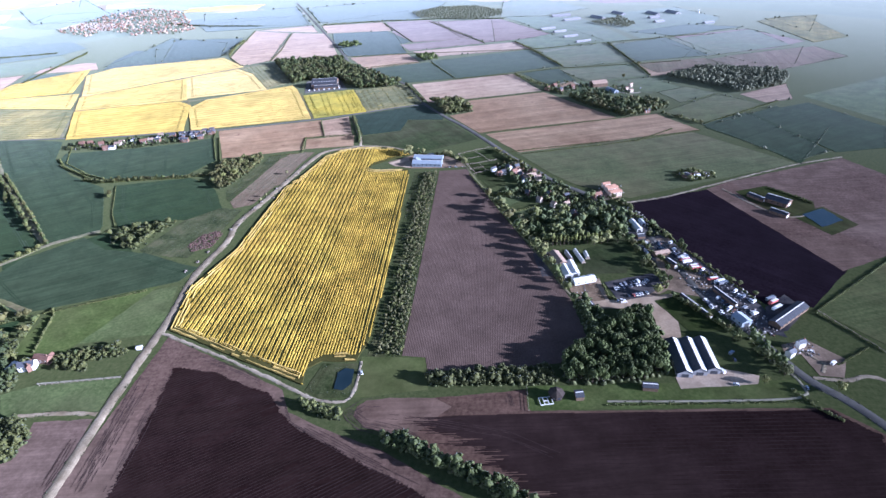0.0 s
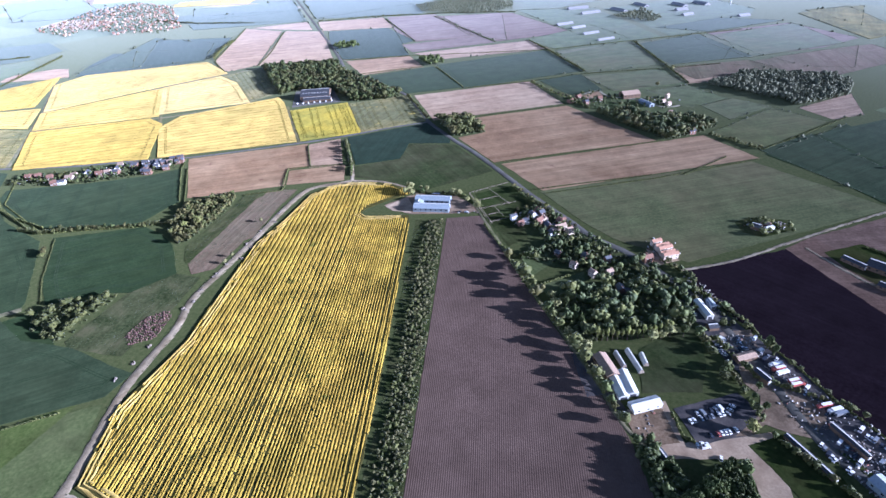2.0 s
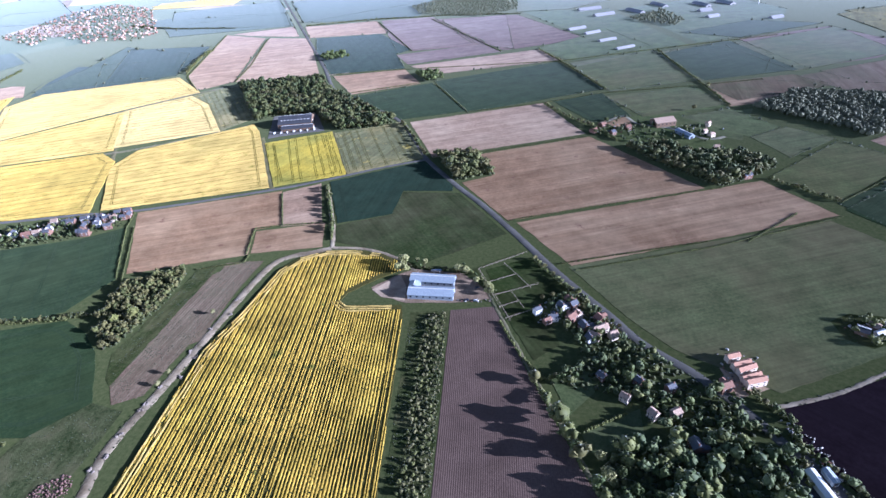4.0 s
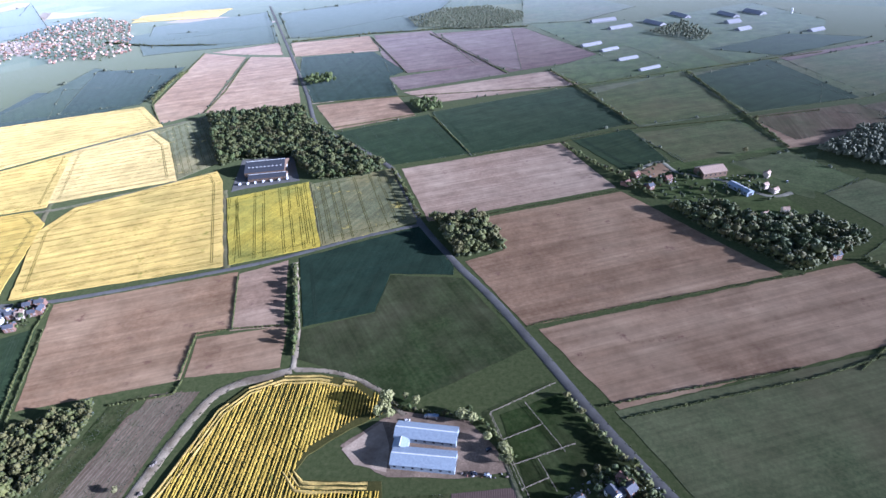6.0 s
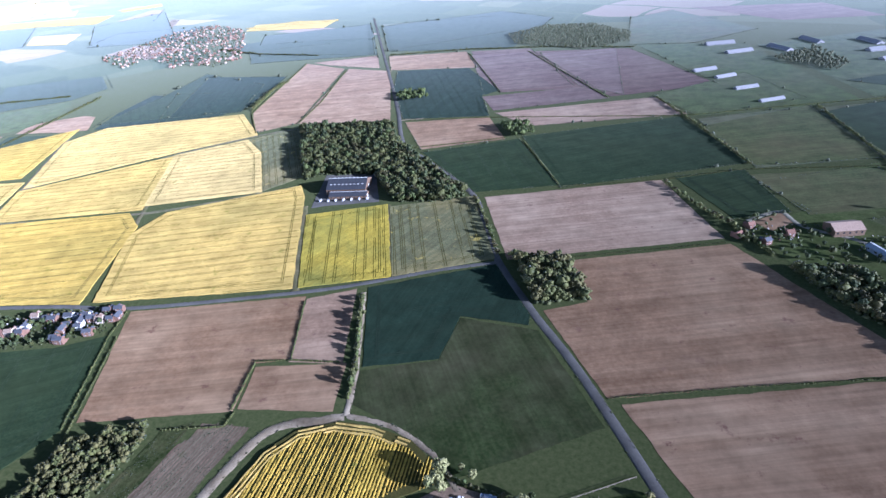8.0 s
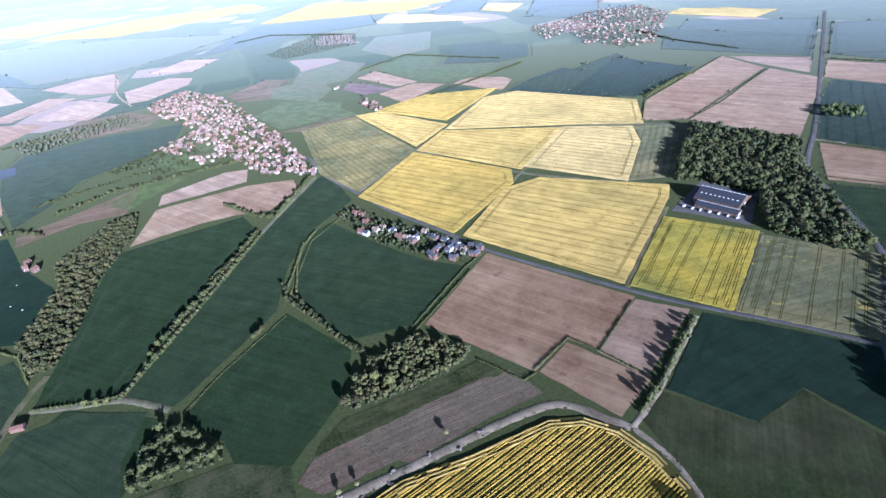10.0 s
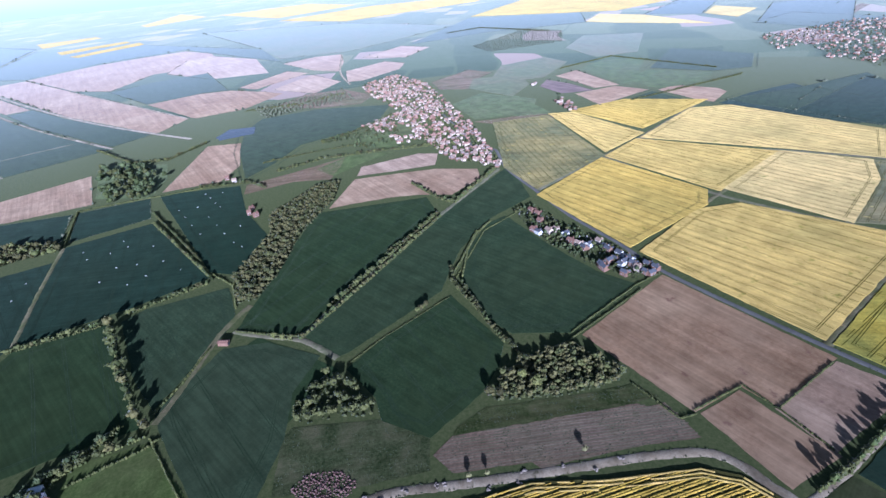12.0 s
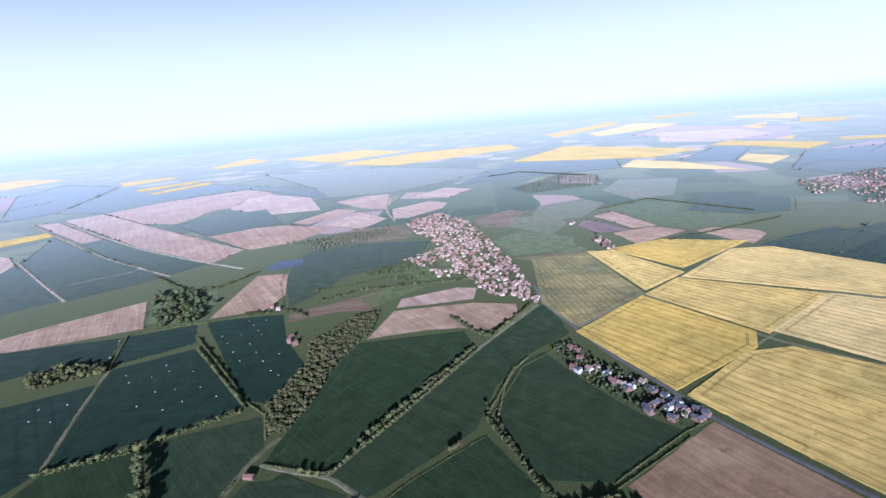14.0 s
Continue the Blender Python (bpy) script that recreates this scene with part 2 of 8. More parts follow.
def ground_material():
    m, n, l, b = node_material("ground", 0.9, 0.0)
    b.inputs["Diffuse Roughness"].default_value = 0.65
    v = place_vector(n, l)
    f = noise_value(n, l, v, 0.35, 6.0, 0.7)
    grass = ramp_colors(n, l, f, ((0.3, (0.042, 0.058, 0.02)), (0.7, (0.095, 0.102, 0.042))))
    br = n.new("ShaderNodeTexBrick")
    br.offset, br.squash, br.squash_frequency = 0.37, 0.6, 3
    br.inputs["Color1"].default_value, br.inputs["Color2"].default_value = (0, 0, 0, 1), (1, 1, 1, 1)
    br.inputs["Mortar"].default_value = (0.3, 0.3, 0.3, 1)
    br.inputs["Scale"].default_value, br.inputs["Mortar Size"].default_value = 1.0, 6.0
    br.inputs["Brick Width"].default_value, br.inputs["Row Height"].default_value = 300.0, 150.0
    wob = n.new("ShaderNodeTexNoise")
    wob.inputs["Scale"].default_value = 0.0012
    vv = place_vector(n, l, (1, 1, 1), radians(24))
    l.new(vv, wob.inputs["Vector"])
    add = n.new("ShaderNodeVectorMath")
    add.operation = "MULTIPLY_ADD"
    l.new(wob.outputs["Color"], add.inputs[0])
    add.inputs[1].default_value = (500, 500, 0)
    l.new(vv, add.inputs[2])
    l.new(add.outputs[0], br.inputs["Vector"])
    far = ramp_colors(n, l, br.outputs["Color"], ((0.0, (0.028, 0.052, 0.026)), (0.28, (0.05, 0.075, 0.035)),
                      (0.5, (0.03, 0.055, 0.03)), (0.62, (0.08, 0.10, 0.05)), (0.74, (0.24, 0.17, 0.145)),
                      (0.84, (0.035, 0.06, 0.03)), (0.93, (0.10, 0.11, 0.055))))
    far.node.color_ramp.interpolation = "CONSTANT"
    vl = n.new("ShaderNodeVectorMath")
    vl.operation = "DISTANCE"
    g = n.new("ShaderNodeNewGeometry")
    l.new(g.outputs["Position"], vl.inputs[0])
    vl.inputs[1].default_value = (-100 * K, 700 * K, 0)
    mr = n.new("ShaderNodeMapRange")
    mr.inputs["From Min"].default_value, mr.inputs["From Max"].default_value = 1350 * K, 1360 * K
    l.new(vl.outputs["Value"], mr.inputs["Value"])
    l.new(mix_colors(n, l, mr.outputs["Result"], grass, far), b.inputs["Base Color"])
    add_bump(n, l, b, f, 0.3, 0.3 * K)
    # Haze put into the plain too, as a tinted grazing gloss
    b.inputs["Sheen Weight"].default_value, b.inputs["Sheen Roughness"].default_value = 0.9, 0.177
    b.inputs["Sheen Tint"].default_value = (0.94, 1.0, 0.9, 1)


ground_material()


def leaf(name, low, high, vary=0.25):
    m, n, l, b = node_material(name, 0.65, 0.2)
    info = n.new("ShaderNodeObjectInfo")
    g = n.new("ShaderNodeNewGeometry")
    spot = noise_value(n, l, place_vector(n, l), 0.16, 3.0)
    blend = n.new("ShaderNodeMath")
    blend.operation = "MULTIPLY_ADD"
    l.new(g.outputs["Random Per Island"], blend.inputs[0])
    blend.inputs[1].default_value = 0.38
    l.new(spot, blend.inputs[2])
    col = ramp_colors(n, l, blend.outputs[0], ((0.42, low), (0.95, high)))
    hs = n.new("ShaderNodeHueSaturation")
    mr = n.new("ShaderNodeMapRange")
    mr.inputs["To Min"].default_value, mr.inputs["To Max"].default_value = 1 - vary, 1 + vary
    l.new(info.outputs["Random"], mr.inputs["Value"])
    l.new(mr.outputs["Result"], hs.inputs["Value"])
    l.new(col, hs.inputs["Color"])
    l.new(hs.outputs["Color"], b.inputs["Base Color"])
    # Faint tinted gloss: distance haze put into the leaves
    b.inputs["Sheen Weight"].default_value, b.inputs["Sheen Roughness"].default_value = 0.08, 0.3
    b.inputs["Sheen Tint"].default_value = (0.92, 1.0, 0.94, 1)
    return m


leaf("leaf_broadleaf", (0.0323, 0.0478, 0.0135), (0.0950, 0.1123, 0.0351), 0.3)
leaf("leaf_mixed", (0.0308, 0.0468, 0.0184), (0.0975, 0.1165, 0.0459), 0.45)
leaf("leaf_olive", (0.0440, 0.0430, 0.0143), (0.1201, 0.1095, 0.0394), 0.35)
leaf("leaf_shrubby", (0.0451, 0.0549, 0.0162), (0.1174, 0.1208, 0.0387), 0.35)
leaf("leaf_young", (0.1026, 0.1040, 0.0413), (0.2565, 0.2392, 0.1102), 0.4)
leaf("leaf_hedge", (0.0462, 0.0580, 0.0165), (0.1246, 0.1292, 0.0396), 0.25)
leaf("leaf_under", (0.0338, 0.0435, 0.0162), (0.0846, 0.0915, 0.0354))
leaf("leaf_tuft", (0.0267, 0.0364, 0.0128), (0.0636, 0.0686, 0.0275))
leaf("leaf_brush", (0.09, 0.0495, 0.0405), (0.18, 0.108, 0.09))
leaf("leaf_bloom", (0.1512, 0.1600, 0.0544), (0.3564, 0.3400, 0.1496))
# Grey green leaf, distance haze put into its colour
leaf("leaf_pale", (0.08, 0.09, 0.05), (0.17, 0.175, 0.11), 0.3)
leaf("leaf_poplar", (0.1026, 0.1196, 0.0321), (0.2257, 0.2340, 0.0688), 0.2)
# Hedge leaf made paler: far-off haze painted into the colour
leaf("leaf_far_hazed", (0.085, 0.1, 0.06), (0.17, 0.18, 0.12))
leaf("leaf_bright", (0.0923, 0.1040, 0.0275), (0.2052, 0.1976, 0.0643), 0.25)
land("rubble", (0.19, 0.165, 0.14), (0.33, 0.29, 0.25), (0.22, 0.18, 0.15), fine=2.0, large=0.3, haze_sheen=0.0)
land("bark", (0.07, 0.055, 0.04), (0.13, 0.10, 0.08), (0.09, 0.075, 0.055), fine=3.0, large=0.5, haze_sheen=0.12)


def paint(name, color, rough=0.5, metal=0.0, wear=0.12, scale=0.8):
    m, n, l, b = node_material(name, rough, 0.4 if rough < 0.4 else 0.12)
    v = place_vector(n, l)
    f = noise_value(n, l, v, scale, 5.0, 0.65)
    d = tuple(c * (1 - wear) for c in color)
    u = tuple(min(0.9, c * (1 + wear)) for c in color)
    l.new(ramp_colors(n, l, f, ((0.3, d), (0.7, u))), b.inputs["Base Color"])
    b.inputs["Metallic"].default_value = metal
    return m


# ---- meshes ----
def mesh_of(name, verts, faces, material):
    me = bpy.data.meshes.new(name)
    verts, faces = np.asarray(verts, float), np.asarray(faces, int)
    k = faces.shape[1]
    me.vertices.add(len(verts))
    me.vertices.foreach_set("co", verts.ravel())
    me.loops.add(faces.size)
    me.loops.foreach_set("vertex_index", faces.ravel())
    me.polygons.add(len(faces))
    me.polygons.foreach_set("loop_start", np.arange(0, faces.size, k))
    me.update(calc_edges=True)
    me.materials.append(MATS[material])
    if material.startswith("leaf_"):
        me.polygons.foreach_set("use_smooth", np.ones(len(faces), bool))
    return me


def part(name, me, parent=None, label=""):
    ob = new(name, me)
    if parent is not None:
        ob.parent = parent
    if label:
        ob["label"] = label
    return ob


def bm_mesh(name, bm, material):
    me = bpy.data.meshes.new(name)
    bm.normal_update()
    bm.to_mesh(me)
    bm.free()
    me.materials.append(MATS[material])
    return me


def join_arrays(pieces):
    vs, fs, k = [], [], 0
    for v, f in pieces:
        vs.append(v)
        fs.append(np.asarray(f) + k)
        k += len(v)
    return np.concatenate(vs), np.concatenate(fs)


def strip_spans(pts, heading, spacing, phase=0.0):
    """Straight lines at a heading across a plan polygon: (start, end) pairs in plan coordinates."""
    p = np.array(pts)
    d = np.array([math.cos(radians(heading)), math.sin(radians(heading))])
    q = np.array([-d[1], d[0]])
    a, b = p @ d, p @ q
    out = []
    s = b.min() + spacing * (0.5 + phase)
    while s < b.max():
        cuts = []
        for i in range(len(p)):
            j = (i + 1) % len(p)
            if (b[i] - s) * (b[j] - s) < 0:
                cuts.append(a[i] + (a[j] - a[i]) * (s - b[i]) / (b[j] - b[i]))
        cuts.sort()
        for u, w in zip(cuts[::2], cuts[1::2]):
            out.append((d * u + q * s, d * w + q * s))
        s += spacing
    return out


LEVEL = [0]
EDGES, ROUGH, ROADS, VERGES = [], [], [0], []
HEIGHT = {"rape": 0.7, "rape_mid": 0.6, "rape_thin": 0.45, "wheat": 0.2, "wheat_dark": 0.2, "wheat_pale": 0.15}
LABELS = {"rape": "yellow flowering oilseed rape field", "rape_mid": "half-open yellow rape field with tramlines",
          "rape_thin": "patchy green and yellow rape field", "wheat": "green young wheat field with tramlines",
          "wheat_dark": "dark green cereal field with tramlines", "wheat_pale": "pale olive green crop field",
          "pasture": "short green grass pasture", "meadow": "rough green meadow with mown streaks",
          "scrub": "rough olive scrubby grass strip", "soil_red": "dry pinkish brown bare soil field",
          "soil_tan": "tan bare soil strip with cultivation lines", "soil_purple": "purplish brown bare soil field",
          "soil_dry": "dry brown harrowed soil field", "soil_damp": "dark damp ploughed soil with furrows",
          "soil_black": "very dark freshly ploughed soil field", "ridged": "brown soil field drawn into ridges",
          "yard": "pale trodden gravel yard", "yard_pink": "bare pinkish hardcore yard", "asphalt": "dark asphalt yard", "tarmac": "dark tarmac yard with worn patches and painted-in shade", "mud": "muddy trodden farmyard with wheel ruts"}
TRAM = {"wheat": 24.0, "wheat_dark": 16.0, "rape": 12.5, "rape_mid": 9.0, "rape_thin": 9.0}


def longest_heading(pts):
    p = np.array(pts)
    e = np.roll(p, -1, 0) - p
    k = np.argmax((e ** 2).sum(1))
    return math.degrees(math.atan2(e[k][1], e[k][0]))


TAN_HEADING = 84.5
FURROW_A, FURROW_B = 37.4, 7.2
ROW_HEADING, RIDGE_HEADING, TRAM_HEADING = 95.6, 93.8, 24.6


def crop_rows(pts, heading, spacing, width, z, height, step, gap):
    """Raised rows across a plan polygon, uneven in height and edge, broken here and there."""
    v, f = [], []
    for i, (a, b) in enumerate(strip_spans(pts, heading, spacing)):
        run = float(np.hypot(*(b - a)))
        d = (b - a) / max(run, 1e-6)
        if gap and run > 24 * K:
            a, run = a + d * 6.0 * K, run - 12.0 * K
            b = a + d * run
        n = max(1, int(run / step))
        q = np.array([-d[1], d[0]])
        wide = width * (1.0 if gap == 0 else (1.08, 0.98)[i % 2] * rng.uniform(0.88, 1.06))
        shift = 0 if gap == 0 else (0.16, -0.16)[i % 2] * spacing
        last = False
        for k in range(n + 1):
            p = a + d * (run * k / n) + q * shift
            w = wide * rng.uniform(0.5, 1.22) / 2 if gap else wide / 2
            if gap:
                w *= min(1.1, 0.88 + 0.95 * noise.noise((p[0] * 0.035 / K, p[1] * 0.02 / K, 3.0)) + 0.6 * noise.noise((p[0] * 0.3 / K, p[1] * 0.06 / K, 9.0)))
            h = height * (rng.uniform(0.4, 1.2) if gap else rng.uniform(0.85, 1.05))
            o = 0.5 if gap else 0.1
            for s, zz in ((-1, 0.0), (-o, h), (o, h * (rng.uniform(0.8, 1.1) if gap else 1)), (1, 0.0)):
                v.append((*(p + q * (s * w)), z + zz))
            if k and last:
                m = len(v) - 8
                for c in range(3):
                    f.append((m + c, m + c + 4, m + c + 5, m + c + 1))
            last = rng.random() > gap
    return v, [x[::-1] for x in f]


def headland_rows(pts, z):
    """Rows that follow the edge of the crop."""
    v, f = [], []
    c = np.mean(pts, 0)
    for ring, inset in enumerate((1.4, 4.2, 7.0)):
        p = np.array(worn_outline(pts, 0.3 * K))
        e = np.roll(p, -1, 0) - np.roll(p, 1, 0)
        nrm = np.stack([-e[:, 1], e[:, 0]], 1) / (np.hypot(e[:, 0], e[:, 1])[:, None] + 1e-9)
        q = p + nrm * inset * K
        base = len(v)
        for i in range(len(q)):
            w = 0.95 * K * rng.uniform(0.5, 1.2)
            h = 0.55 * K * rng.uniform(0.8, 1.15)
            for s, zz in ((-1, 0), (-0.5, h), (0.5, h), (1, 0)):
                v.append((*(q[i] + nrm[i] * s * w), z + zz + 0.004 * ring))
        for i in range(len(q)):
            j = (i + 1) % len(q)
            if nrm[i][0] < -0.5 or rng.random() < 0.2:
                continue
            for k in range(3):
                f.append((base + 4 * i + k, base + 4 * j + k, base + 4 * j + k + 1, base + 4 * i + k + 1))
    return v, [x[::-1] for x in f]


def wheel_marks(pts, heading, spacing, z):
    v, f = [], []
    for a, b in strip_spans(pts, heading, spacing, rng.uniform(-0.2, 0.2)):
        run = float(np.hypot(*(b - a)))
        if run < 20 * K or (spacing < 10 * K and rng.random() < 0.2):
            continue
        d = (b - a) / run
        q = np.array([-d[1], d[0]])
        n = max(2, int(run / (14 * K)))
        for side in (-1.0, 1.0):
            base = len(v)
            bend = rng.uniform(-0.4, 0.4) * K
            for k in range(n + 1):
                p = a + d * (1.5 * K + (run - 3 * K) * k / n) + q * (side * 0.95 * K + bend * math.sin(k * 0.9))
                for s in (-0.27, 0.27):
                    v.append((*(p + q * s * K), z + 0.03))
            for k in range(n):
                m = base + 2 * k
                if rng.random() > 0.12:
                    f.append((m, m + 2, m + 3, m + 1))
    if spacing > 8 * K:
        headland_pass(pts, z, v, f)
    return (v, [x[::-1] for x in f]) if f else None


def headland_pass(pts, z, v, f):
    # the headland pass, a pair of marks that follows the edge
    p = np.array(pts)
    e1, e0 = np.roll(p, -1, 0) - p, p - np.roll(p, 1, 0)
    n1 = np.stack([-e1[:, 1], e1[:, 0]], 1) / (np.hypot(e1[:, 0], e1[:, 1])[:, None] + 1e-9)
    n0 = np.stack([-e0[:, 1], e0[:, 0]], 1) / (np.hypot(e0[:, 0], e0[:, 1])[:, None] + 1e-9)
    mit = (n0 + n1) / np.maximum(1 + (n0 * n1).sum(1), 0.5)[:, None]
    for inset in (9.0, 10.8):
        base = len(v)
        for i in range(len(p)):
            for s in (-0.27, 0.27):
                v.append((*(p[i] + mit[i] * (inset + s) * K), z + 0.035))
        for i in range(len(p)):
            j = (i + 1) % len(p)
            f.append((base + 2 * i, base + 2 * j, base + 2 * j + 1, base + 2 * i + 1))


def worn_outline(pts, amount):
    """The outline with its straight runs broken into slightly uneven ones."""
    out = []
    for i in range(len(pts)):
        a, b = np.array(pts[i]), np.array(pts[(i + 1) % len(pts)])
        run = float(np.hypot(*(b - a)))
        n = int(min(40, max(1, run // (7 * K))))
        q = np.array([-(b - a)[1], (b - a)[0]]) / max(run, 1e-6)
        for k in range(n):
            s = 0 if k == 0 else rng.uniform(-1, 1) * amount * (1 + run / (600 * K))
            out.append(tuple(a + (b - a) * k / n + q * s))
    return out


def worked_strips(pts, heading, spacing, width, z, height, ragged):
    """Low drill ridges that start and stop unevenly, as the passes of a machine leave them."""
    v, f = [], []
    for i, (a, b) in enumerate(strip_spans(pts, heading, spacing)):
        run = float(np.hypot(*(b - a)))
        if run < 4 * spacing:
            continue
        d = (b - a) / run
        q = np.array([-d[1], d[0]])
        a = a + d * ragged * (rng.uniform(-1, 1) + 0.8 * math.sin(i * 0.21))
        b = b + d * ragged * (rng.uniform(-1, 1) + 0.8 * math.sin(i * 0.17))
        n = max(1, int(run / (9 * K)))
        base = len(v)
        for k in range(n + 1):
            p = a + (b - a) * k / n + q * rng.uniform(-0.07, 0.07) * spacing
            w, h = width * rng.uniform(0.75, 1.15) / 2, height * rng.uniform(0.5, 1.15)
            v += [(*(p - q * w), z), (*(p + q * w * 0.1), z + h), (*(p + q * w), z)]
        for k in range(n):
            if rng.random() > 0.03:
                m = base + 3 * k
                f += [(m, m + 3, m + 4, m + 1), (m + 1, m + 4, m + 5, m + 2)]
    return v, [x[::-1] for x in f]


def drilled(name, pts):
    """The freshly drilled part of a soil field: darker earth in passes with a stepped edge, and the drill ridges on it."""
    LEVEL[0] += 1
    z = K * 0.06 + 0.0003 * LEVEL[0] + 0.03
    turn = FURROW_A if "west" in name else FURROW_B
    wide, loose = (0.8 * K, 0.8 * K) if "west" in name else (0.45 * K, 9.0 * K)
    v, f = [], []
    for i, (a, b) in enumerate(strip_spans(pts, turn, wide)):
        run = float(np.hypot(*(b - a)))
        d = (b - a) / max(run, 1e-6)
        q = np.array([-d[1], d[0]]) * 0.52 * wide
        e = [loose * (rng.uniform(-1, 1) + 1.1 * math.sin(i * s) * math.sin(i * 0.083)) for s in (0.31, 0.23)]
        a, b = a + d * e[0], b + d * e[1] * (1.0 if "west" in name else 0.12)
        n = max(2, int(run / (16 * K)))
        base = len(v)
        for k in range(n + 1):
            p = a + (b - a) * k / n
            v += [(*(p - q), z + 0.0012 * (i % 2)), (*(p + q), z + 0.0012 * (i % 2))]
        f += [(base + 2 * k, base + 2 * k + 2, base + 2 * k + 3, base + 2 * k + 1) for k in range(n)]
    ob = new(name, mesh_of(name, v, [x[::-1] for x in f], "soil_damp"))
    tagged(ob, LABELS["soil_damp"], "field", kind="stuff")
    rows = worked_strips(pts, turn, 2.1 * K if "west" in name else 2.6 * K, 0.5 * K, z, (0.16 if "west" in name else 0.07) * K, 1.2 * K)
    tagged(part("drill_ridges", mesh_of("drill_ridges", *rows, "furrow"), ob), kind="stuff")
    return ob


def tyre_marks(pts, offsets):
    """Thin uneven ruts along a line over bare soil."""
    p = []
    for a, b in zip(pts[:-1], pts[1:]):
        a, b = np.array(a), np.array(b)
        n = max(2, int(np.hypot(*(b - a)) / (3 * K)))
        p += [a + (b - a) * k / n for k in range(n)]
    p = np.array(p)
    t = np.gradient(p, axis=0)
    t /= np.hypot(t[:, 0], t[:, 1])[:, None] + 1e-9
    q = np.stack([-t[:, 1], t[:, 0]], 1)
    v, f = [], []
    for o in offsets:
        base = len(v)
        ph = rng.uniform(0, 6)
        first, last = rng.uniform(0, 0.3), rng.uniform(0.7, 1.0)
        for i in range(len(p)):
            c = p[i] + q[i] * (o + 0.35 * math.sin(i * 0.23 + ph)) * K
            w = K * rng.uniform(0.1, 0.2)
            v += [(*(c - q[i] * w), 0.118), (*(c + q[i] * w), 0.118)]
        for i in range(len(p) - 1):
            if first < i / len(p) < last and rng.random() > 0.08:
                f.append((base + 2 * i, base + 2 * i + 2, base + 2 * i + 3, base + 2 * i + 1))
    tagged(new("tyre_ruts", mesh_of("tyre_ruts", v, [x[::-1] for x in f], "tyre_mark")), "dark tyre ruts over dry bare soil", "ruts", kind="stuff")


def field(name, crop, pts):
    if name.endswith("_damp"):
        return drilled(name, pts)
    LEVEL[0] += 1
    z = K * HEIGHT.get(crop, 0.06) + 0.0003 * LEVEL[0]
    plan = pts
    pts = worn_outline(plan, 0.45 * K)
    bm = bmesh.new()
    top = [bm.verts.new((x, y, z)) for x, y in pts]
    low = [bm.verts.new((x, y, -0.05)) for x, y in pts] if crop in HEIGHT else []
    for i in range(len(pts) if crop in HEIGHT else 0):
        j = (i + 1) % len(pts)
        bm.faces.new((low[i], low[j], top[j], top[i]))
    face = bm.faces.new(top)
    bm.normal_update()
    bmesh.ops.triangulate(bm, faces=[face])
    ob = new(name, bm_mesh(name, bm, "gaps" if name == "rape_field" else crop))
    tagged(ob, LABELS[crop], "yard" if "yard" in crop or crop in ("asphalt", "tarmac", "mud") else "field", kind="structure")
    pts = plan
    if name.startswith(("west_", "east_far", "wheat_far", "soil_far", "far_", "striped", "olive_n", "green_n", "green_top", "soil_n", "wheat_farm", "wheat_n", "poultry", "soil_pond", "soil_farm", "green_mid")):
        EDGES.append(pts)
    if crop == "scrub" or name in ("soil_bank", "soil_track"):
        ROUGH.append(pts)
    if name == "rape_field":
        rows = crop_rows(pts, ROW_HEADING, 2.1 * K, 1.7 * K, z, 0.45 * K, 0.8 * K, 0.018)
        tagged(part("crop_rows", mesh_of("crop_rows", *rows, "rape_rows"), ob), kind="stuff")
        rows = headland_rows(pts, z)
        tagged(part("headland_rows", mesh_of("headland_rows", *rows, "rape_rows"), ob), kind="stuff")
    elif crop == "ridged":
        rows = crop_rows(pts, RIDGE_HEADING, 1.2 * K, 1.1 * K, z, 0.11 * K, 8.0 * K, 0.0)
        tagged(part("soil_ridges", mesh_of("soil_ridges", *rows, "ridged"), ob), kind="stuff")
    elif crop == "soil_tan":
        rows = worked_strips(pts, TAN_HEADING, 2.4 * K, 0.9 * K, z, 0.10 * K, 1.0 * K)
        tagged(part("cultivation_ridges", mesh_of("cultivation_ridges", *rows, "soil_tan"), ob), kind="stuff")
    elif crop in TRAM and "far" not in name and name != "green_west_bank":
        rows = wheel_marks(pts, TRAM_HEADING if crop == "rape" else longest_heading(pts), TRAM[crop] * K, z)
        if rows:
            tagged(part("tramlines", mesh_of("tramlines", *rows, "tram_dark" if crop == "wheat_dark" else "tram_" + crop.split("_")[0]), ob), kind="stuff")
    return ob


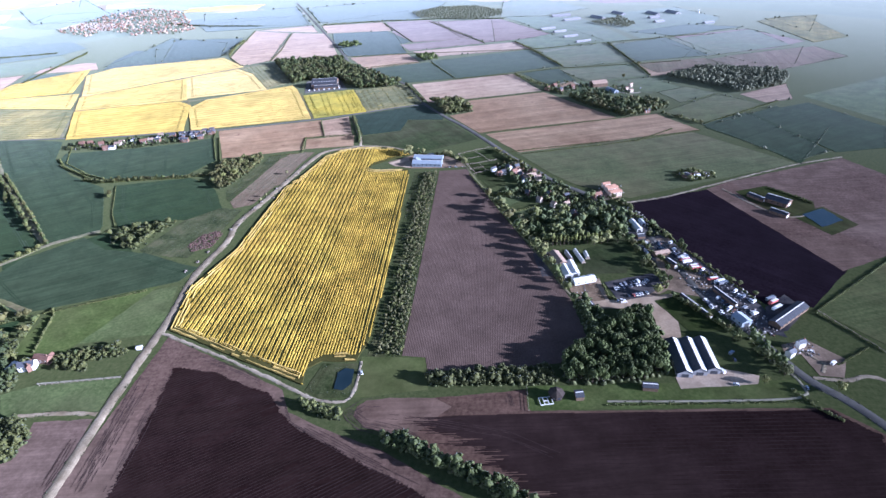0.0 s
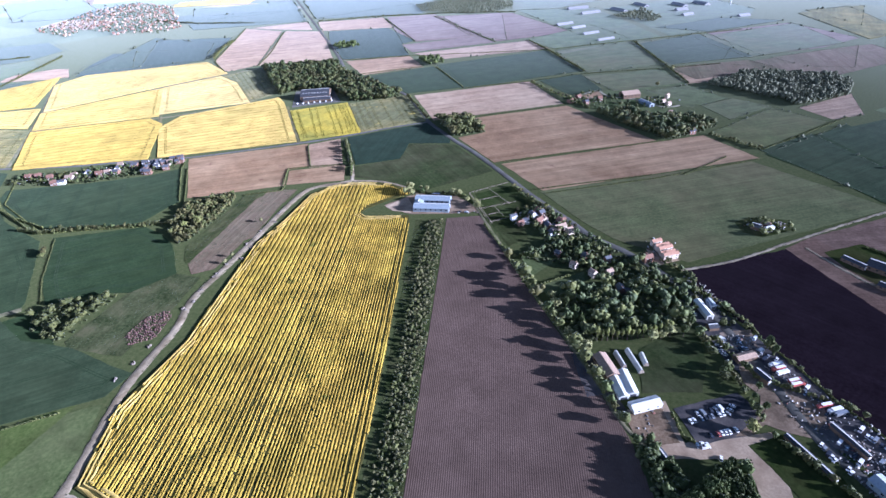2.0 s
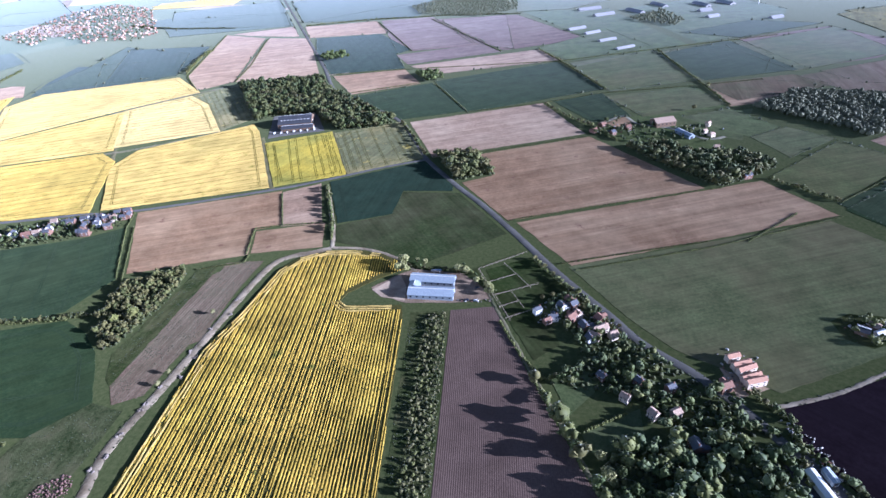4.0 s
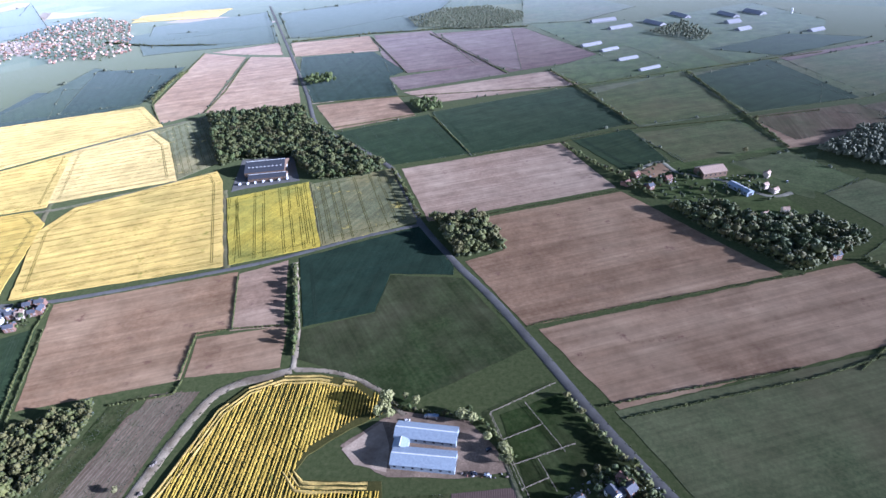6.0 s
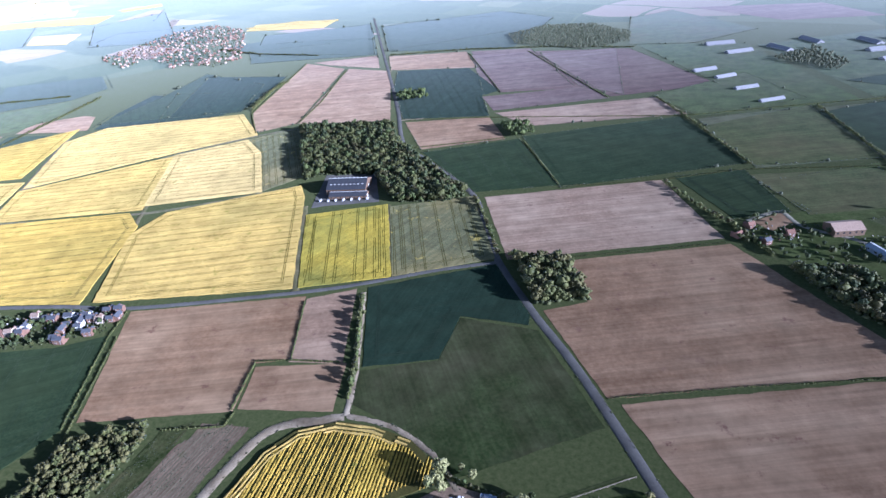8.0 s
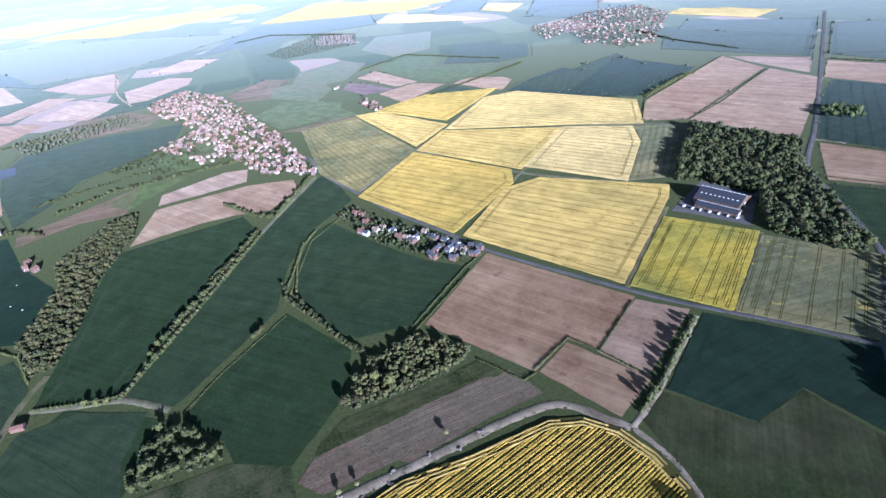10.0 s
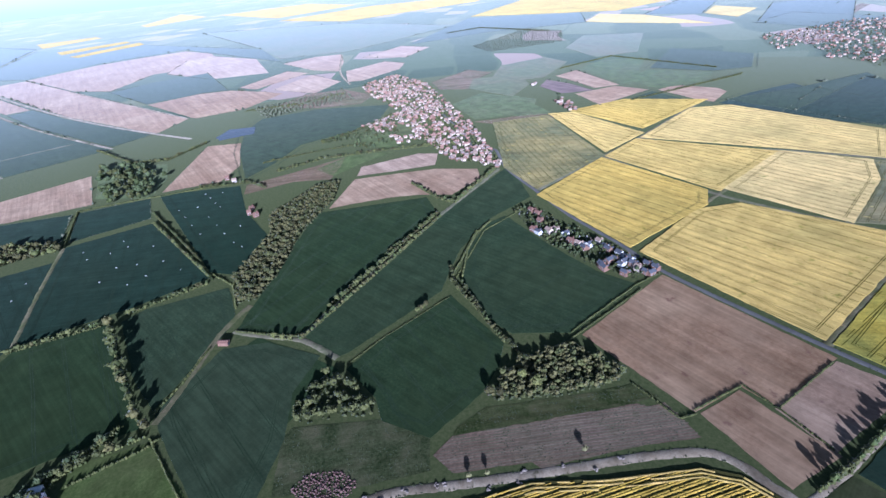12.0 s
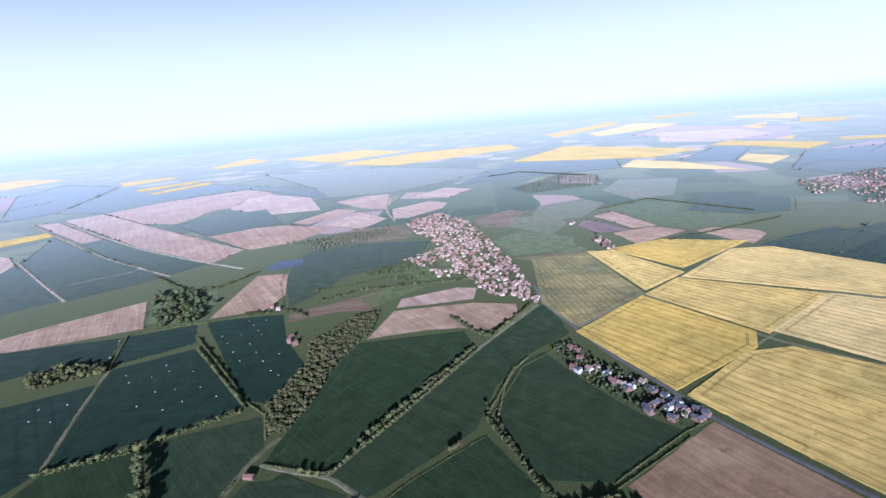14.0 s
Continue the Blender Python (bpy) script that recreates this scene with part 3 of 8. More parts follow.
def road(name, surface, width, pts):
    p = np.array(pts)
    # a smooth run through the bends
    fine = []
    for i in range(len(p) - 1):
        a, b, c, d = p[max(i - 1, 0)], p[i], p[i + 1], p[min(i + 2, len(p) - 1)]
        steps = max(2, int(np.hypot(*(c - b)) / (3.5 * K)))
        for k in range(steps):
            t = k / steps
            fine.append(0.5 * (2 * b + (c - a) * t + (2 * a - 5 * b + 4 * c - d) * t * t + (3 * b - a - 3 * c + d) * t ** 3))
    fine.append(p[-1])
    p = np.array(fine)
    if surface != "dirt" and "yard" not in name:
        VERGES.append((fine, width))
    tang = np.gradient(p, axis=0)
    tang /= np.hypot(tang[:, 0], tang[:, 1])[:, None] + 1e-9
    nor = np.stack([-tang[:, 1], tang[:, 0]], 1)
    LEVEL[0] += 1
    ROADS[0] += 1
    z = 0.125 + 0.0012 * ROADS[0] + (0.02 if surface == "asphalt" else 0)

    def ribbon(off, w, z0, wob):
        v, f = [], []
        for i in range(len(p)):
            j = wob * rng.uniform(-1, 1, 2)
            for s, zz in ((-w / 2 + j[0] - 0.3, 0.0), (-w / 2 + j[0], z0), (w / 2 + j[1], z0), (w / 2 + j[1] + 0.3, 0.0)):
                v.append((*(p[i] + nor[i] * (off + s)), zz))
        for i in range(len(p) - 1):
            for k in range(3):
                a = i * 4 + k
                f.append((a, a + 1, a + 5, a + 4))
        return v, [q[::-1] for q in f]

    v, f = ribbon(0, width, z, 0.0 if surface in ("asphalt", "concrete") else 0.5 * K)
    ob = new(name, mesh_of(name, v, f, surface))
    words = {"asphalt": "grey asphalt country road with grass verges", "gravel": "pale gravel farm track",
             "concrete": "pale concrete lane", "dirt": "rough grassy dirt field track"}
    tagged(ob, words[surface], "road", kind="structure")
    return ob


# ---- ground ----
bm = bmesh.new()
rings = [0, 300, 800, 1600, 3000, 5200]
prev = None
for r in rings:
    if r == 0:
        prev = [bm.verts.new((-100 * K, 700 * K, 0))]
        continue
    cur = [bm.verts.new((-100 * K + r * math.cos(a * math.tau / 48), 700 * K + r * math.sin(a * math.tau / 48), 0)) for a in range(48)]
    for i in range(48):
        j = (i + 1) % 48
        if len(prev) == 1:
            bm.faces.new((prev[0], cur[i], cur[j]))
        else:
            bm.faces.new((prev[i], cur[i], cur[j], prev[j]))
    prev = cur
tagged(new("ground", bm_mesh("ground", bm, "ground")), "flat grassy farmland plain reaching the horizon", "ground", kind="structure")

BRUSH_PATCH = [(-110.2, 203.5), (-115.2, 207.6), (-113.3, 219.2), (-107.9, 223.4), (-103.4, 221.5), (-102.7, 208.1)]
field("rape_field", "rape", [(-89.5, 207.7), (-94.6, 174.3), (-87.6, 148.1), (-26.4, 125.8), (-28, 132.7), (-23.6, 137.2), (-11.9, 138.3), (-10.1, 150.2), (-13.9, 198.5), (-24.3, 294.6), (-26.7, 304.5), (-48.3, 302.7), (-51.6, 305.4), (-50.1, 310.6), (-40, 320.8), (-30.7, 327.7), (-33.2, 332.9), (-43, 339.3), (-56.3, 341.4), (-68.9, 340.1), (-79.5, 334.1), (-85.5, 324), (-88.8, 296.6), (-93.7, 274.5)])
field("ridged_field", "ridged", [(3.3, 142.5), (11.4, 142.4), (13.3, 136.1), (32.4, 138.4), (63.7, 145.4), (66.5, 157), (62.1, 179.9), (51.7, 205.5), (37.4, 237.5), (22.6, 271.5), (8.6, 306), (-7.3, 302.8)])
field("belt_ground", "scrub", [(-10.3, 177.8), (-8.6, 140.8), (2.9, 141.9), (-8, 302.8), (-22.4, 300.6)])
field("grass_patch", "pasture", [(-8.2, 122), (14.7, 127.8), (11.3, 142.4), (-10.6, 140.7)])
field("soil_southwest", "soil_dry", [(-78.6, 67.3), (41.9, 81.3), (34.6, 89.2), (6.3, 103.3), (-8.3, 107.6), (-26.6, 114.3), (-32.2, 123.2), (-85.5, 144.4)])
field("soil_southwest_damp", "soil_damp", [(-62.7, 75.1), (27.9, 85.4), (21.3, 90.5), (-2.7, 100.4), (-24.9, 110.1), (-34.8, 120.5), (-58.5, 128.4), (-73.8, 129.7)])
field("soil_south", "soil_dry", [(8.3, 109.4), (36.8, 99.2), (48.6, 82), (144.4, 93.1), (144.1, 123.6), (133.8, 132.3), (47.1, 122.3), (45.3, 130.8), (-4.9, 119.9)])
field("soil_headland", "soil_dry", [(-6.1, 114.9), (-6.0, 118.7), (-3.5, 121.5), (3.4, 123.3), (17.5, 124.5), (23.2, 121.6), (14.6, 111.0), (6.5, 109.6), (-1.5, 111.0)])
field("soil_south_damp", "soil_damp", [(10.3, 115.9), (34.7, 106.3), (55.2, 83.5), (143.6, 93.7), (142.7, 123), (133.4, 131.4), (40.4, 120.5)])
field("yard_green", "pasture", [(46.3, 122.4), (129.4, 132.8), (128.8, 143.3), (45.7, 132.1)])
field("plough_east", "soil_black", [(96.2, 252.1), (113.6, 220.6), (119.5, 208.7), (122.6, 200.9), (127.7, 192.2), (133, 182.4), (149.2, 181.8), (172.6, 208.7), (139.6, 284), (95.7, 265)])
field("plough_east_dry", "soil_dry", [(170.5, 207.5), (194, 221.5), (152.8, 294.5), (138, 284)])
field("brown_east", "soil_dry", [(193.3, 222.3), (219.5, 219.7), (247.4, 266.8), (235.1, 306.3), (224.1, 330.3), (152.2, 294)])
field("green_east", "wheat_pale", [(37.6, 333.5), (56.5, 303.5), (70, 287.5), (97, 271), (196, 321.5), (152.1, 374.5)])
field("orange_yard", "yard_pink", [(81, 288), (95, 289), (99, 275), (84, 267.5)])
field("pasture_southeast", "wheat_pale", [(163.7, 162.9), (181.9, 156.4), (204.8, 195), (189.9, 215.5), (149.4, 180.1)])
field("green_west_low", "pasture", [(-131.9, 133), (-89.7, 146.3), (-101.1, 176.7), (-141.4, 153.9)])
field("green_west_bank", "wheat", [(-175, 164.7), (-145.6, 157.2), (-101.5, 184), (-104.8, 189.6), (-136.5, 199.4), (-162.8, 219.4), (-181.6, 201.5), (-194.6, 185.4)])
field("soil_west_low", "soil_dry", [(-86.8, 105.5), (-104.8, 102.3), (-100.3, 89), (-117.1, 75.1), (-104.8, 64.3), (-80, 67.2), (-80.8, 79.1)])
field("pasture_west_low", "pasture", [(-125.6, 111.5), (-117.7, 103.2), (-87.2, 108.6), (-89.7, 123.3), (-116.1, 117.6)])
field("wheat_hamlet", "wheat", [(-179.5, 283.0), (-164.0, 291.4), (-157.2, 315.2), (-181.3, 357.3), (-198.6, 345.5), (-229.3, 334.7), (-275.2, 323.4), (-269.9, 312.2), (-243.1, 291.9), (-209.8, 281.0)])
field("wheat_copse", "wheat", [(-142.5, 232.5), (-130.6, 233.5), (-118.6, 248.5), (-134.0, 270.4), (-145.9, 280.3), (-158.9, 286.4), (-200.9, 273.3), (-176.7, 238.0), (-161.7, 222.7)])
field("wheat_long", "wheat", [(-170.6, 219.5), (-172.3, 224.2), (-205.5, 269.9), (-217.4, 275.1), (-244.1, 288.3), (-273.5, 312.2), (-296.9, 346.7), (-338.8, 350.9), (-352.8, 346.9), (-287.8, 284), (-192.2, 203.7)])
field("wheat_slope", "wheat", [(-189.6, 201.5), (-296.4, 284.8), (-322.1, 283.5), (-324.0, 210.7), (-204.0, 175.4)])
field("wheat_arc", "wheat", [(-158.2, 151.5), (-145.4, 156.8), (-102.2, 179.6), (-99.7, 190.4), (-108.3, 192.6), (-131.8, 200.3), (-154.1, 202), (-173.7, 212.5), (-189.7, 190.4), (-191.1, 171.1)])
field("pasture_cottage", "pasture", [(-119.1, 131.6), (-108.7, 175.9), (-143.6, 153.4), (-139.6, 128.6)])
field("wheat_west", "wheat", [(-200.0, 70.6), (-194.2, 51.1), (-140.4, 82.9), (-138.1, 102.2), (-145.3, 122.6), (-151.4, 148.5), (-228.4, 114.3), (-218.4, 75.7)])
field("wheat_dell", "wheat", [(-180.7, 138.0), (-159.7, 150.7), (-201.8, 170.2), (-217.4, 173.0), (-244.2, 166.3), (-236.2, 128.1), (-228.2, 119.0)])
field("wheat_dotted", "wheat_dark", [(-222.7, 74.1), (-238.9, 116.7), (-258.5, 154.4), (-350, 103), (-330, 54.8)])
field("wheat_dotted_b", "wheat_dark", [(-199.2, 44.9), (-208.2, 66.8), (-222.7, 74.1), (-310.3, 55.9), (-297.2, 21.5), (-287.9, -8.6)])
field("wheat_dotted_c", "wheat_dark", [(-265.1, 153.2), (-257.8, 166.4), (-272.6, 181.5), (-303.3, 180.4), (-345.5, 163.4), (-399.8, 152.7), (-404.8, 93)])
field("wheat_farm", "wheat_dark", [(-338.1, 55), (-359.2, 98.7), (-400.8, 87.8), (-390.5, 41)])
field("wheat_farm_b", "wheat_dark", [(-325.8, -25.1), (-340.5, -0.5), (-340.2, 49.1), (-389.7, 37.4), (-388.8, -25.1), (-387, -61.1)])
field("soil_farm", "soil_red", [(-375.6, -54.4), (-388.8, -25.1), (-405.3, 45.7), (-481, 19.4), (-434.8, -48.6), (-411.8, -75.7)])
field("soil_pond", "soil_red", [(-415.7, 135.4), (-450.9, 146.1), (-523.6, 138.4), (-528.4, 106.8), (-410.6, 93.6)])
field("far_plain", "wheat", [(-1265.3, -476.3), (-1829.0, -590.2), (-1658.5, -245.7), (-1271.3, 90.2), (-1043.4, 145.5), (-1424.8, -97.1), (-1334.2, -260.4), (-1197.8, -344.6)])
field("far_plain", "wheat_pale", [(-1847.2, -134.4), (-1676.9, 290.4), (-1323.7, 531.6), (-1199.1, 399.4), (-1078.7, 267.0), (-1086.2, 142.4), (-1271.3, 90.2)])
field("far_plain", "wheat", [(-1079.9, 382.5), (-1441.7, 589.6), (-1294.0, 828.5), (-1112.5, 759.2), (-1129.1, 550.0)])
field("far_plain", "wheat_dark", [(-1871.2, -919.4), (-2271.5, -971.9), (-1902.1, -621.9), (-1288.4, -488.6), (-1208.1, -557.1)])
field("soil_far", "soil_red", [(-1131.2, -392.0), (-1177.5, -335.3), (-970.7, -175.4), (-663.5, 62.0), (-606.7, 40.8), (-771.0, -112.1)])
field("soil_far", "soil_red", [(-1185.6, -336.8), (-1309.0, -251.6), (-1364.7, -164.8), (-1395.8, -90.8), (-1292.3, -16.6), (-1093.9, 41.1), (-1070.8, -78.6), (-932.5, -108.5), (-976.3, -175.7)])
field("wheat_far", "wheat", [(-919.7, -104.2), (-977.7, -53.4), (-1011.0, 23.6), (-822.1, 84.6), (-817.7, 43.5), (-787.2, -17.7)])
field("soil_far", "soil_red", [(-781.5, -14.5), (-816.7, 45.4), (-814.4, 90.0), (-772.3, 140.6), (-745.8, 165.2), (-675.5, 122.1), (-659.9, 69.6)])
field("soil_far", "soil_red", [(-1054.3, -53.2), (-1210.3, -50.4), (-1244.9, -8.1), (-1122.2, 93.7), (-934.0, 132.0), (-938.4, 39.3)])
field("soil_far", "soil_red", [(-1017.7, 149.4), (-1056.4, 205.0), (-1054.3, 252.7), (-958.3, 254.2), (-868.4, 242.1), (-906.4, 202.7)])
field("soil_far", "soil_red", [(-828.7, 98.0), (-927.3, 161.5), (-886.1, 196.6), (-798.8, 125.5)])
field("soil_far", "soil_red", [(-780.5, 149.5), (-865.3, 201.8), (-782.0, 242.8), (-718.8, 206.7)])
field("soil_far", "soil_red", [(-861.3, 253.0), (-912.0, 319.2), (-873.2, 345.6), (-826.7, 332.2), (-768.6, 273.1), (-771.9, 251.7)])
field("soil_far", "soil_red", [(-980.0, 286.1), (-1072.6, 367.6), (-1016.5, 412.2), (-928.3, 356.0)])
field("soil_far", "soil_tan", [(-663.8, 158.5), (-721.1, 195.2), (-721.9, 245.3), (-663.5, 279.7), (-625.6, 259.5), (-632.2, 208.6)])
field("wheat_far", "wheat", [(-824.3, -205.5), (-848.0, -182.3), (-753.5, -104.9), (-606.0, 36.6), (-574.4, 6.1), (-723.0, -129.7)])
field("soil_far", "soil_red", [(-1112.4, -433.9), (-1110.4, -388.4), (-850.7, -187.6), (-836.0, -213.7)])
field("wheat_far", "wheat", [(-727.2, -231.7), (-918.4, -294.5), (-738.1, -148.8), (-564.8, 8.3), (-514.2, -65.1)])
field("rape_far", "rape", [(-928.8, -400.3), (-984.6, -340.2), (-932.7, -304.8), (-865.2, -359.5)])
field("soil_far", "soil_red", [(-819.0, -329.9), (-773.2, -273.2), (-689.5, -214.6), (-660.0, -228.1)])
field("wheat_far", "wheat", [(-644.2, -217.9), (-719.7, -234.0), (-519.1, -73.7), (-491.6, -110.8), (-492.1, -120.5)])
field("soil_far", "soil_purple", [(-1937.0, -1046.0), (-1839.4, -786.2), (-1581.8, -652.6), (-1409.8, -708.3)])
field("rape_far", "rape", [(-2830.3, -1618.2), (-3032.2, -1611.9), (-2691.3, -1188.6), (-2310.6, -1223.1), (-2375.7, -1327.0)])
field("rape_far", "rape", [(-2091.6, -700.2), (-2168.7, -542.8), (-2084.5, -499.7), (-1903.9, -604.8)])
field("rape_far", "rape", [(-1722.5, -495.1), (-1851.6, -352.8), (-1793.3, -326.4), (-1630.0, -446.7)])
field("rape_far", "rape", [(-1557.3, -401.3), (-1761.7, -291.3), (-1686.0, -259.9), (-1518.1, -365.7)])
field("rape_far", "rape", [(-2540.4, -500.8), (-3170.6, -477.6), (-2708.5, -270.5), (-2414.5, -442.2)])
field("rape_far", "rape", [(-2718.2, -218.6), (-2968.5, 158.4), (-2475.3, 372.9), (-2160.8, 65.7)])
field("rape_far", "rape", [(-2027.8, 79.3), (-2314.7, 411.5), (-2288.6, 798.5), (-1987.1, 767.3), (-1741.7, 292.9)])
field("rape_far", "rape", [(-2790.8, 1103.9), (-3746.4, 1895.8), (-3385.1, 1812.2), (-2513.9, 1086.8)])
field("rape_far", "rape", [(-1482.8, 607.9), (-1889.8, 907.4), (-1357.3, 1093.4), (-1258.1, 899.2)])
field("rape_far", "rape", [(-2513.4, 1239.4), (-3236.6, 1816.2), (-2806.9, 1863.6), (-2575.0, 1671.0), (-2262.2, 1190.2)])
field("rape_far", "rape", [(-4063.2, 2355.1), (-4177.8, 2796.3), (-3753.2, 2515.9), (-3629.3, 2171.1)])
field("soil_far", "soil_purple", [(-2132.6, 1280.2), (-2680.8, 1729.5), (-1883.8, 1779.2), (-1397.9, 1387.2), (-1543.5, 1281.9)])
field("soil_far", "soil_red", [(-2179.6, 1402.4), (-1980.7, 1620.2), (-1593.3, 1506.1), (-1506.6, 1257.3), (-1673.0, 1153.1)])
field("rape_far", "rape", [(-1122.4, 763.8), (-1230.1, 844.8), (-1124.2, 895.5), (-906.9, 903.7), (-1056.8, 794.7)])
field("rape_far", "rape", [(-1044.8, 980.9), (-1145.5, 1074.4), (-1034.0, 1090.9), (-947.2, 982.5)])
field("rape_far", "rape", [(-1427.6, 1162.3), (-1507.5, 1275.8), (-1220.5, 1349.8), (-1128.8, 1211.8), (-1305.5, 1201.5)])
field("rape_far", "rape", [(-3062.9, 2330.8), (-2806.3, 2557.5), (-2257.4, 2108.1), (-2803.7, 2187.9)])
field("rape_far", "rape", [(-2026.5, 1928.8), (-2309.6, 2173.2), (-2015.2, 2169.7), (-1899.8, 1978.1)])
field("rape_far", "rape", [(-2080.1, 1713.4), (-2241.0, 1959.7), (-1859.3, 1636.2)])
field("rape_far", "rape", [(-1428.0, 1359.3), (-1500.3, 1488.1), (-1382.3, 1374.5)])
field("rape_far", "rape", [(-1299.1, 1435.9), (-1256.2, 1548.0), (-1193.8, 1484.4), (-1246.3, 1403.9)])
field("rape_far", "rape", [(-15101.4, 11909.4), (-12373.1, 10984.1), (-8398.9, 8357.2), (-7689.5, 6648.2)])
field("rape_far", "rape", [(-5727.0, 4305.0), (-5884.2, 4762.7), (-4681.6, 3758.7)])
field("wheat_far", "wheat_dark", [(-1134.5, 901.4), (-1344.0, 1116.9), (-1278.5, 1182.0), (-1040.3, 971.5)])
field("soil_far", "soil_red", [(-1222.9, 938.0), (-1275.9, 1088.3), (-1168.8, 1060.1), (-1058.2, 971.1)])
field("wheat_far", "wheat_dark", [(-855.6, 949.5), (-1083.3, 1166.8), (-1065.9, 1354.2), (-756.0, 1038.4)])
field("soil_far", "soil_purple", [(-1098.7, 1241.3), (-1164.2, 1417.1), (-1115.9, 1405.0), (-966.0, 1208.9)])
field("soil_village", "soil_red", [(-328.1, 218.5), (-376.9, 238.5), (-376.1, 269.1), (-374.4, 299.1), (-361.0, 328.6), (-342.3, 325.8), (-319.6, 300.1), (-328.7, 278.6), (-331.4, 259.6), (-330.2, 232.8)])
field("soil_village_b", "soil_red", [(-383.6, 240.6), (-402.9, 245.4), (-416.5, 292.9), (-409.2, 308.1), (-383.2, 300.8), (-382.3, 269.8)])
field("stubble_lane", "soil_tan", [(-379.2, 158.1), (-399.5, 157.8), (-413.0, 192.4), (-434.8, 234.3), (-405.4, 227.7), (-384.7, 220.7), (-391.7, 193.2)])
field("green_village_b", "pasture", [(-493.5, 251.7), (-520.0, 298.4), (-457.1, 300.6), (-442.7, 272.5), (-460.9, 249.4)])
field("green_village_c", "pasture", [(-566.9, 354.7), (-602.6, 395.9), (-542.9, 442.0), (-491.5, 417.2), (-494.8, 361.2)])
field("soil_strip", "soil_tan", [(-487.5, 358.2), (-486.1, 426.8), (-464.5, 432.4), (-460.5, 384.4)])
field("green_village_d", "pasture", [(-413.4, 210.1), (-437.7, 238.3), (-431.0, 275.9), (-411.3, 246.0), (-391.4, 223.0)])
field("green_village", "wheat", [(-415.1, 155.0), (-492.6, 140.9), (-568.9, 137.1), (-612.7, 150.2), (-625.8, 208.7), (-602.9, 291.5), (-544.1, 273.2), (-514.0, 245.0), (-489.3, 195.7), (-441.9, 174.0)])
field("soil_far", "soil_tan", [(-696.3, 355.9), (-752.5, 419.7), (-712.6, 442.1), (-672.3, 403.7), (-629.8, 388.0), (-647.0, 357.2)])
field("green_west", "wheat_pale", [(-632.3, 390.0), (-686.6, 408.8), (-677.9, 467.0), (-615.2, 460.1), (-566.3, 422.7)])
field("soil_far", "soil_purple", [(-597.2, 465.5), (-627.7, 485.8), (-591.9, 500.4), (-545.8, 508.4), (-552.1, 473.2)])
field("soil_far", "soil_red", [(-642.1, 503.4), (-660.7, 538.2), (-556.6, 543.2), (-556.3, 513.5)])
field("soil_far", "soil_red", [(-542.4, 485.3), (-553.4, 536.8), (-519.2, 557.0), (-485.2, 486.2)])
field("soil_far", "soil_red", [(-512.4, 563.8), (-523.9, 589.0), (-489.7, 616.5), (-472.9, 615.0), (-443.7, 579.7), (-462.3, 572.8)])
field("green_west", "wheat", [(-484.3, 503.5), (-510.4, 556.2), (-454.7, 567.5), (-436.7, 521.9)])
field("green_west", "wheat_dark", [(-438.0, 581.3), (-457.5, 628.2), (-469.4, 685.8), (-406.4, 682.4), (-345.1, 620.0), (-369.0, 606.3)])
field("green_west", "pasture", [(-562.6, 545.0), (-611.5, 608.0), (-557.9, 659.7), (-515.1, 622.1), (-521.0, 571.0)])
field("green_west", "wheat", [(-619.4, 616.4), (-727.4, 711.2), (-626.3, 764.5), (-558.7, 709.9), (-563.4, 663.7)])
field("green_west", "wheat_pale", [(-833.4, 596.0), (-940.9, 674.2), (-889.3, 760.3), (-732.2, 663.0), (-730.1, 599.2)])
field("green_west", "wheat_pale", [(-645.0, 415.2), (-753.7, 466.8), (-778.6, 541.2), (-722.5, 553.1), (-642.6, 488.6)])
field("green_west", "pasture", [(-551.2, 370.0), (-590.5, 383.1), (-566.0, 429.2), (-480.4, 434.6), (-484.1, 401.6)])
field("green_west", "pasture", [(-666.1, 544.5), (-704.3, 595.0), (-684.4, 646.6), (-585.8, 582.2), (-568.1, 548.0)])
field("wheat_far", "wheat_dark", [(-335.3, 630.3), (-401, 695.9), (-442.7, 690.4), (-378.5, 590.8)])
field("rape_north", "rape", [(-123.7, 402.2), (-167.6, 486.8), (-178.8, 501.4), (-241.2, 455.2), (-243.1, 428.2), (-209.0, 373.7)])
field("rape_north_b", "rape", [(-214.3, 371.2), (-246.4, 437.9), (-264.7, 450.3), (-346.1, 420.0), (-298.1, 351.6)])
field("rape_north_c", "rape", [(-260.5, 455.6), (-306.4, 535.3), (-375.2, 463.5), (-347.6, 423.4)])
field("rape_north_d", "rape", [(-199.2, 489.4), (-240.8, 549.0), (-269.0, 573.0), (-307.8, 535.8), (-263.2, 460.1)])
field("rape_north_e", "rape_thin", [(-243.4, 546.1), (-201.9, 486.4), (-182.6, 518.6), (-240.6, 601.3), (-272.3, 569.7)])
field("rape_north_f", "rape", [(-308.1, 544.2), (-267.5, 583.5), (-316.0, 631.9), (-427.4, 585.6), (-434.8, 549.7), (-376.4, 467.9)])
field("rape_north_g", "rape", [(-397.6, 481.9), (-454.6, 581.7), (-494.7, 516.4), (-480.8, 451.7)])
field("rape_north_h", "rape", [(-355.7, 427.4), (-386.4, 476.5), (-474.2, 453.0), (-480.3, 430.3)])
field("rape_north_i", "rape_thin", [(-355.3, 347.1), (-306.5, 355.0), (-349.5, 424.0), (-476.8, 428.3), (-475.4, 373.8)])
field("rape_hall", "rape_mid", [(-83.8, 419.5), (-113.9, 486.2), (-154.6, 466.3), (-121.4, 403.1)])
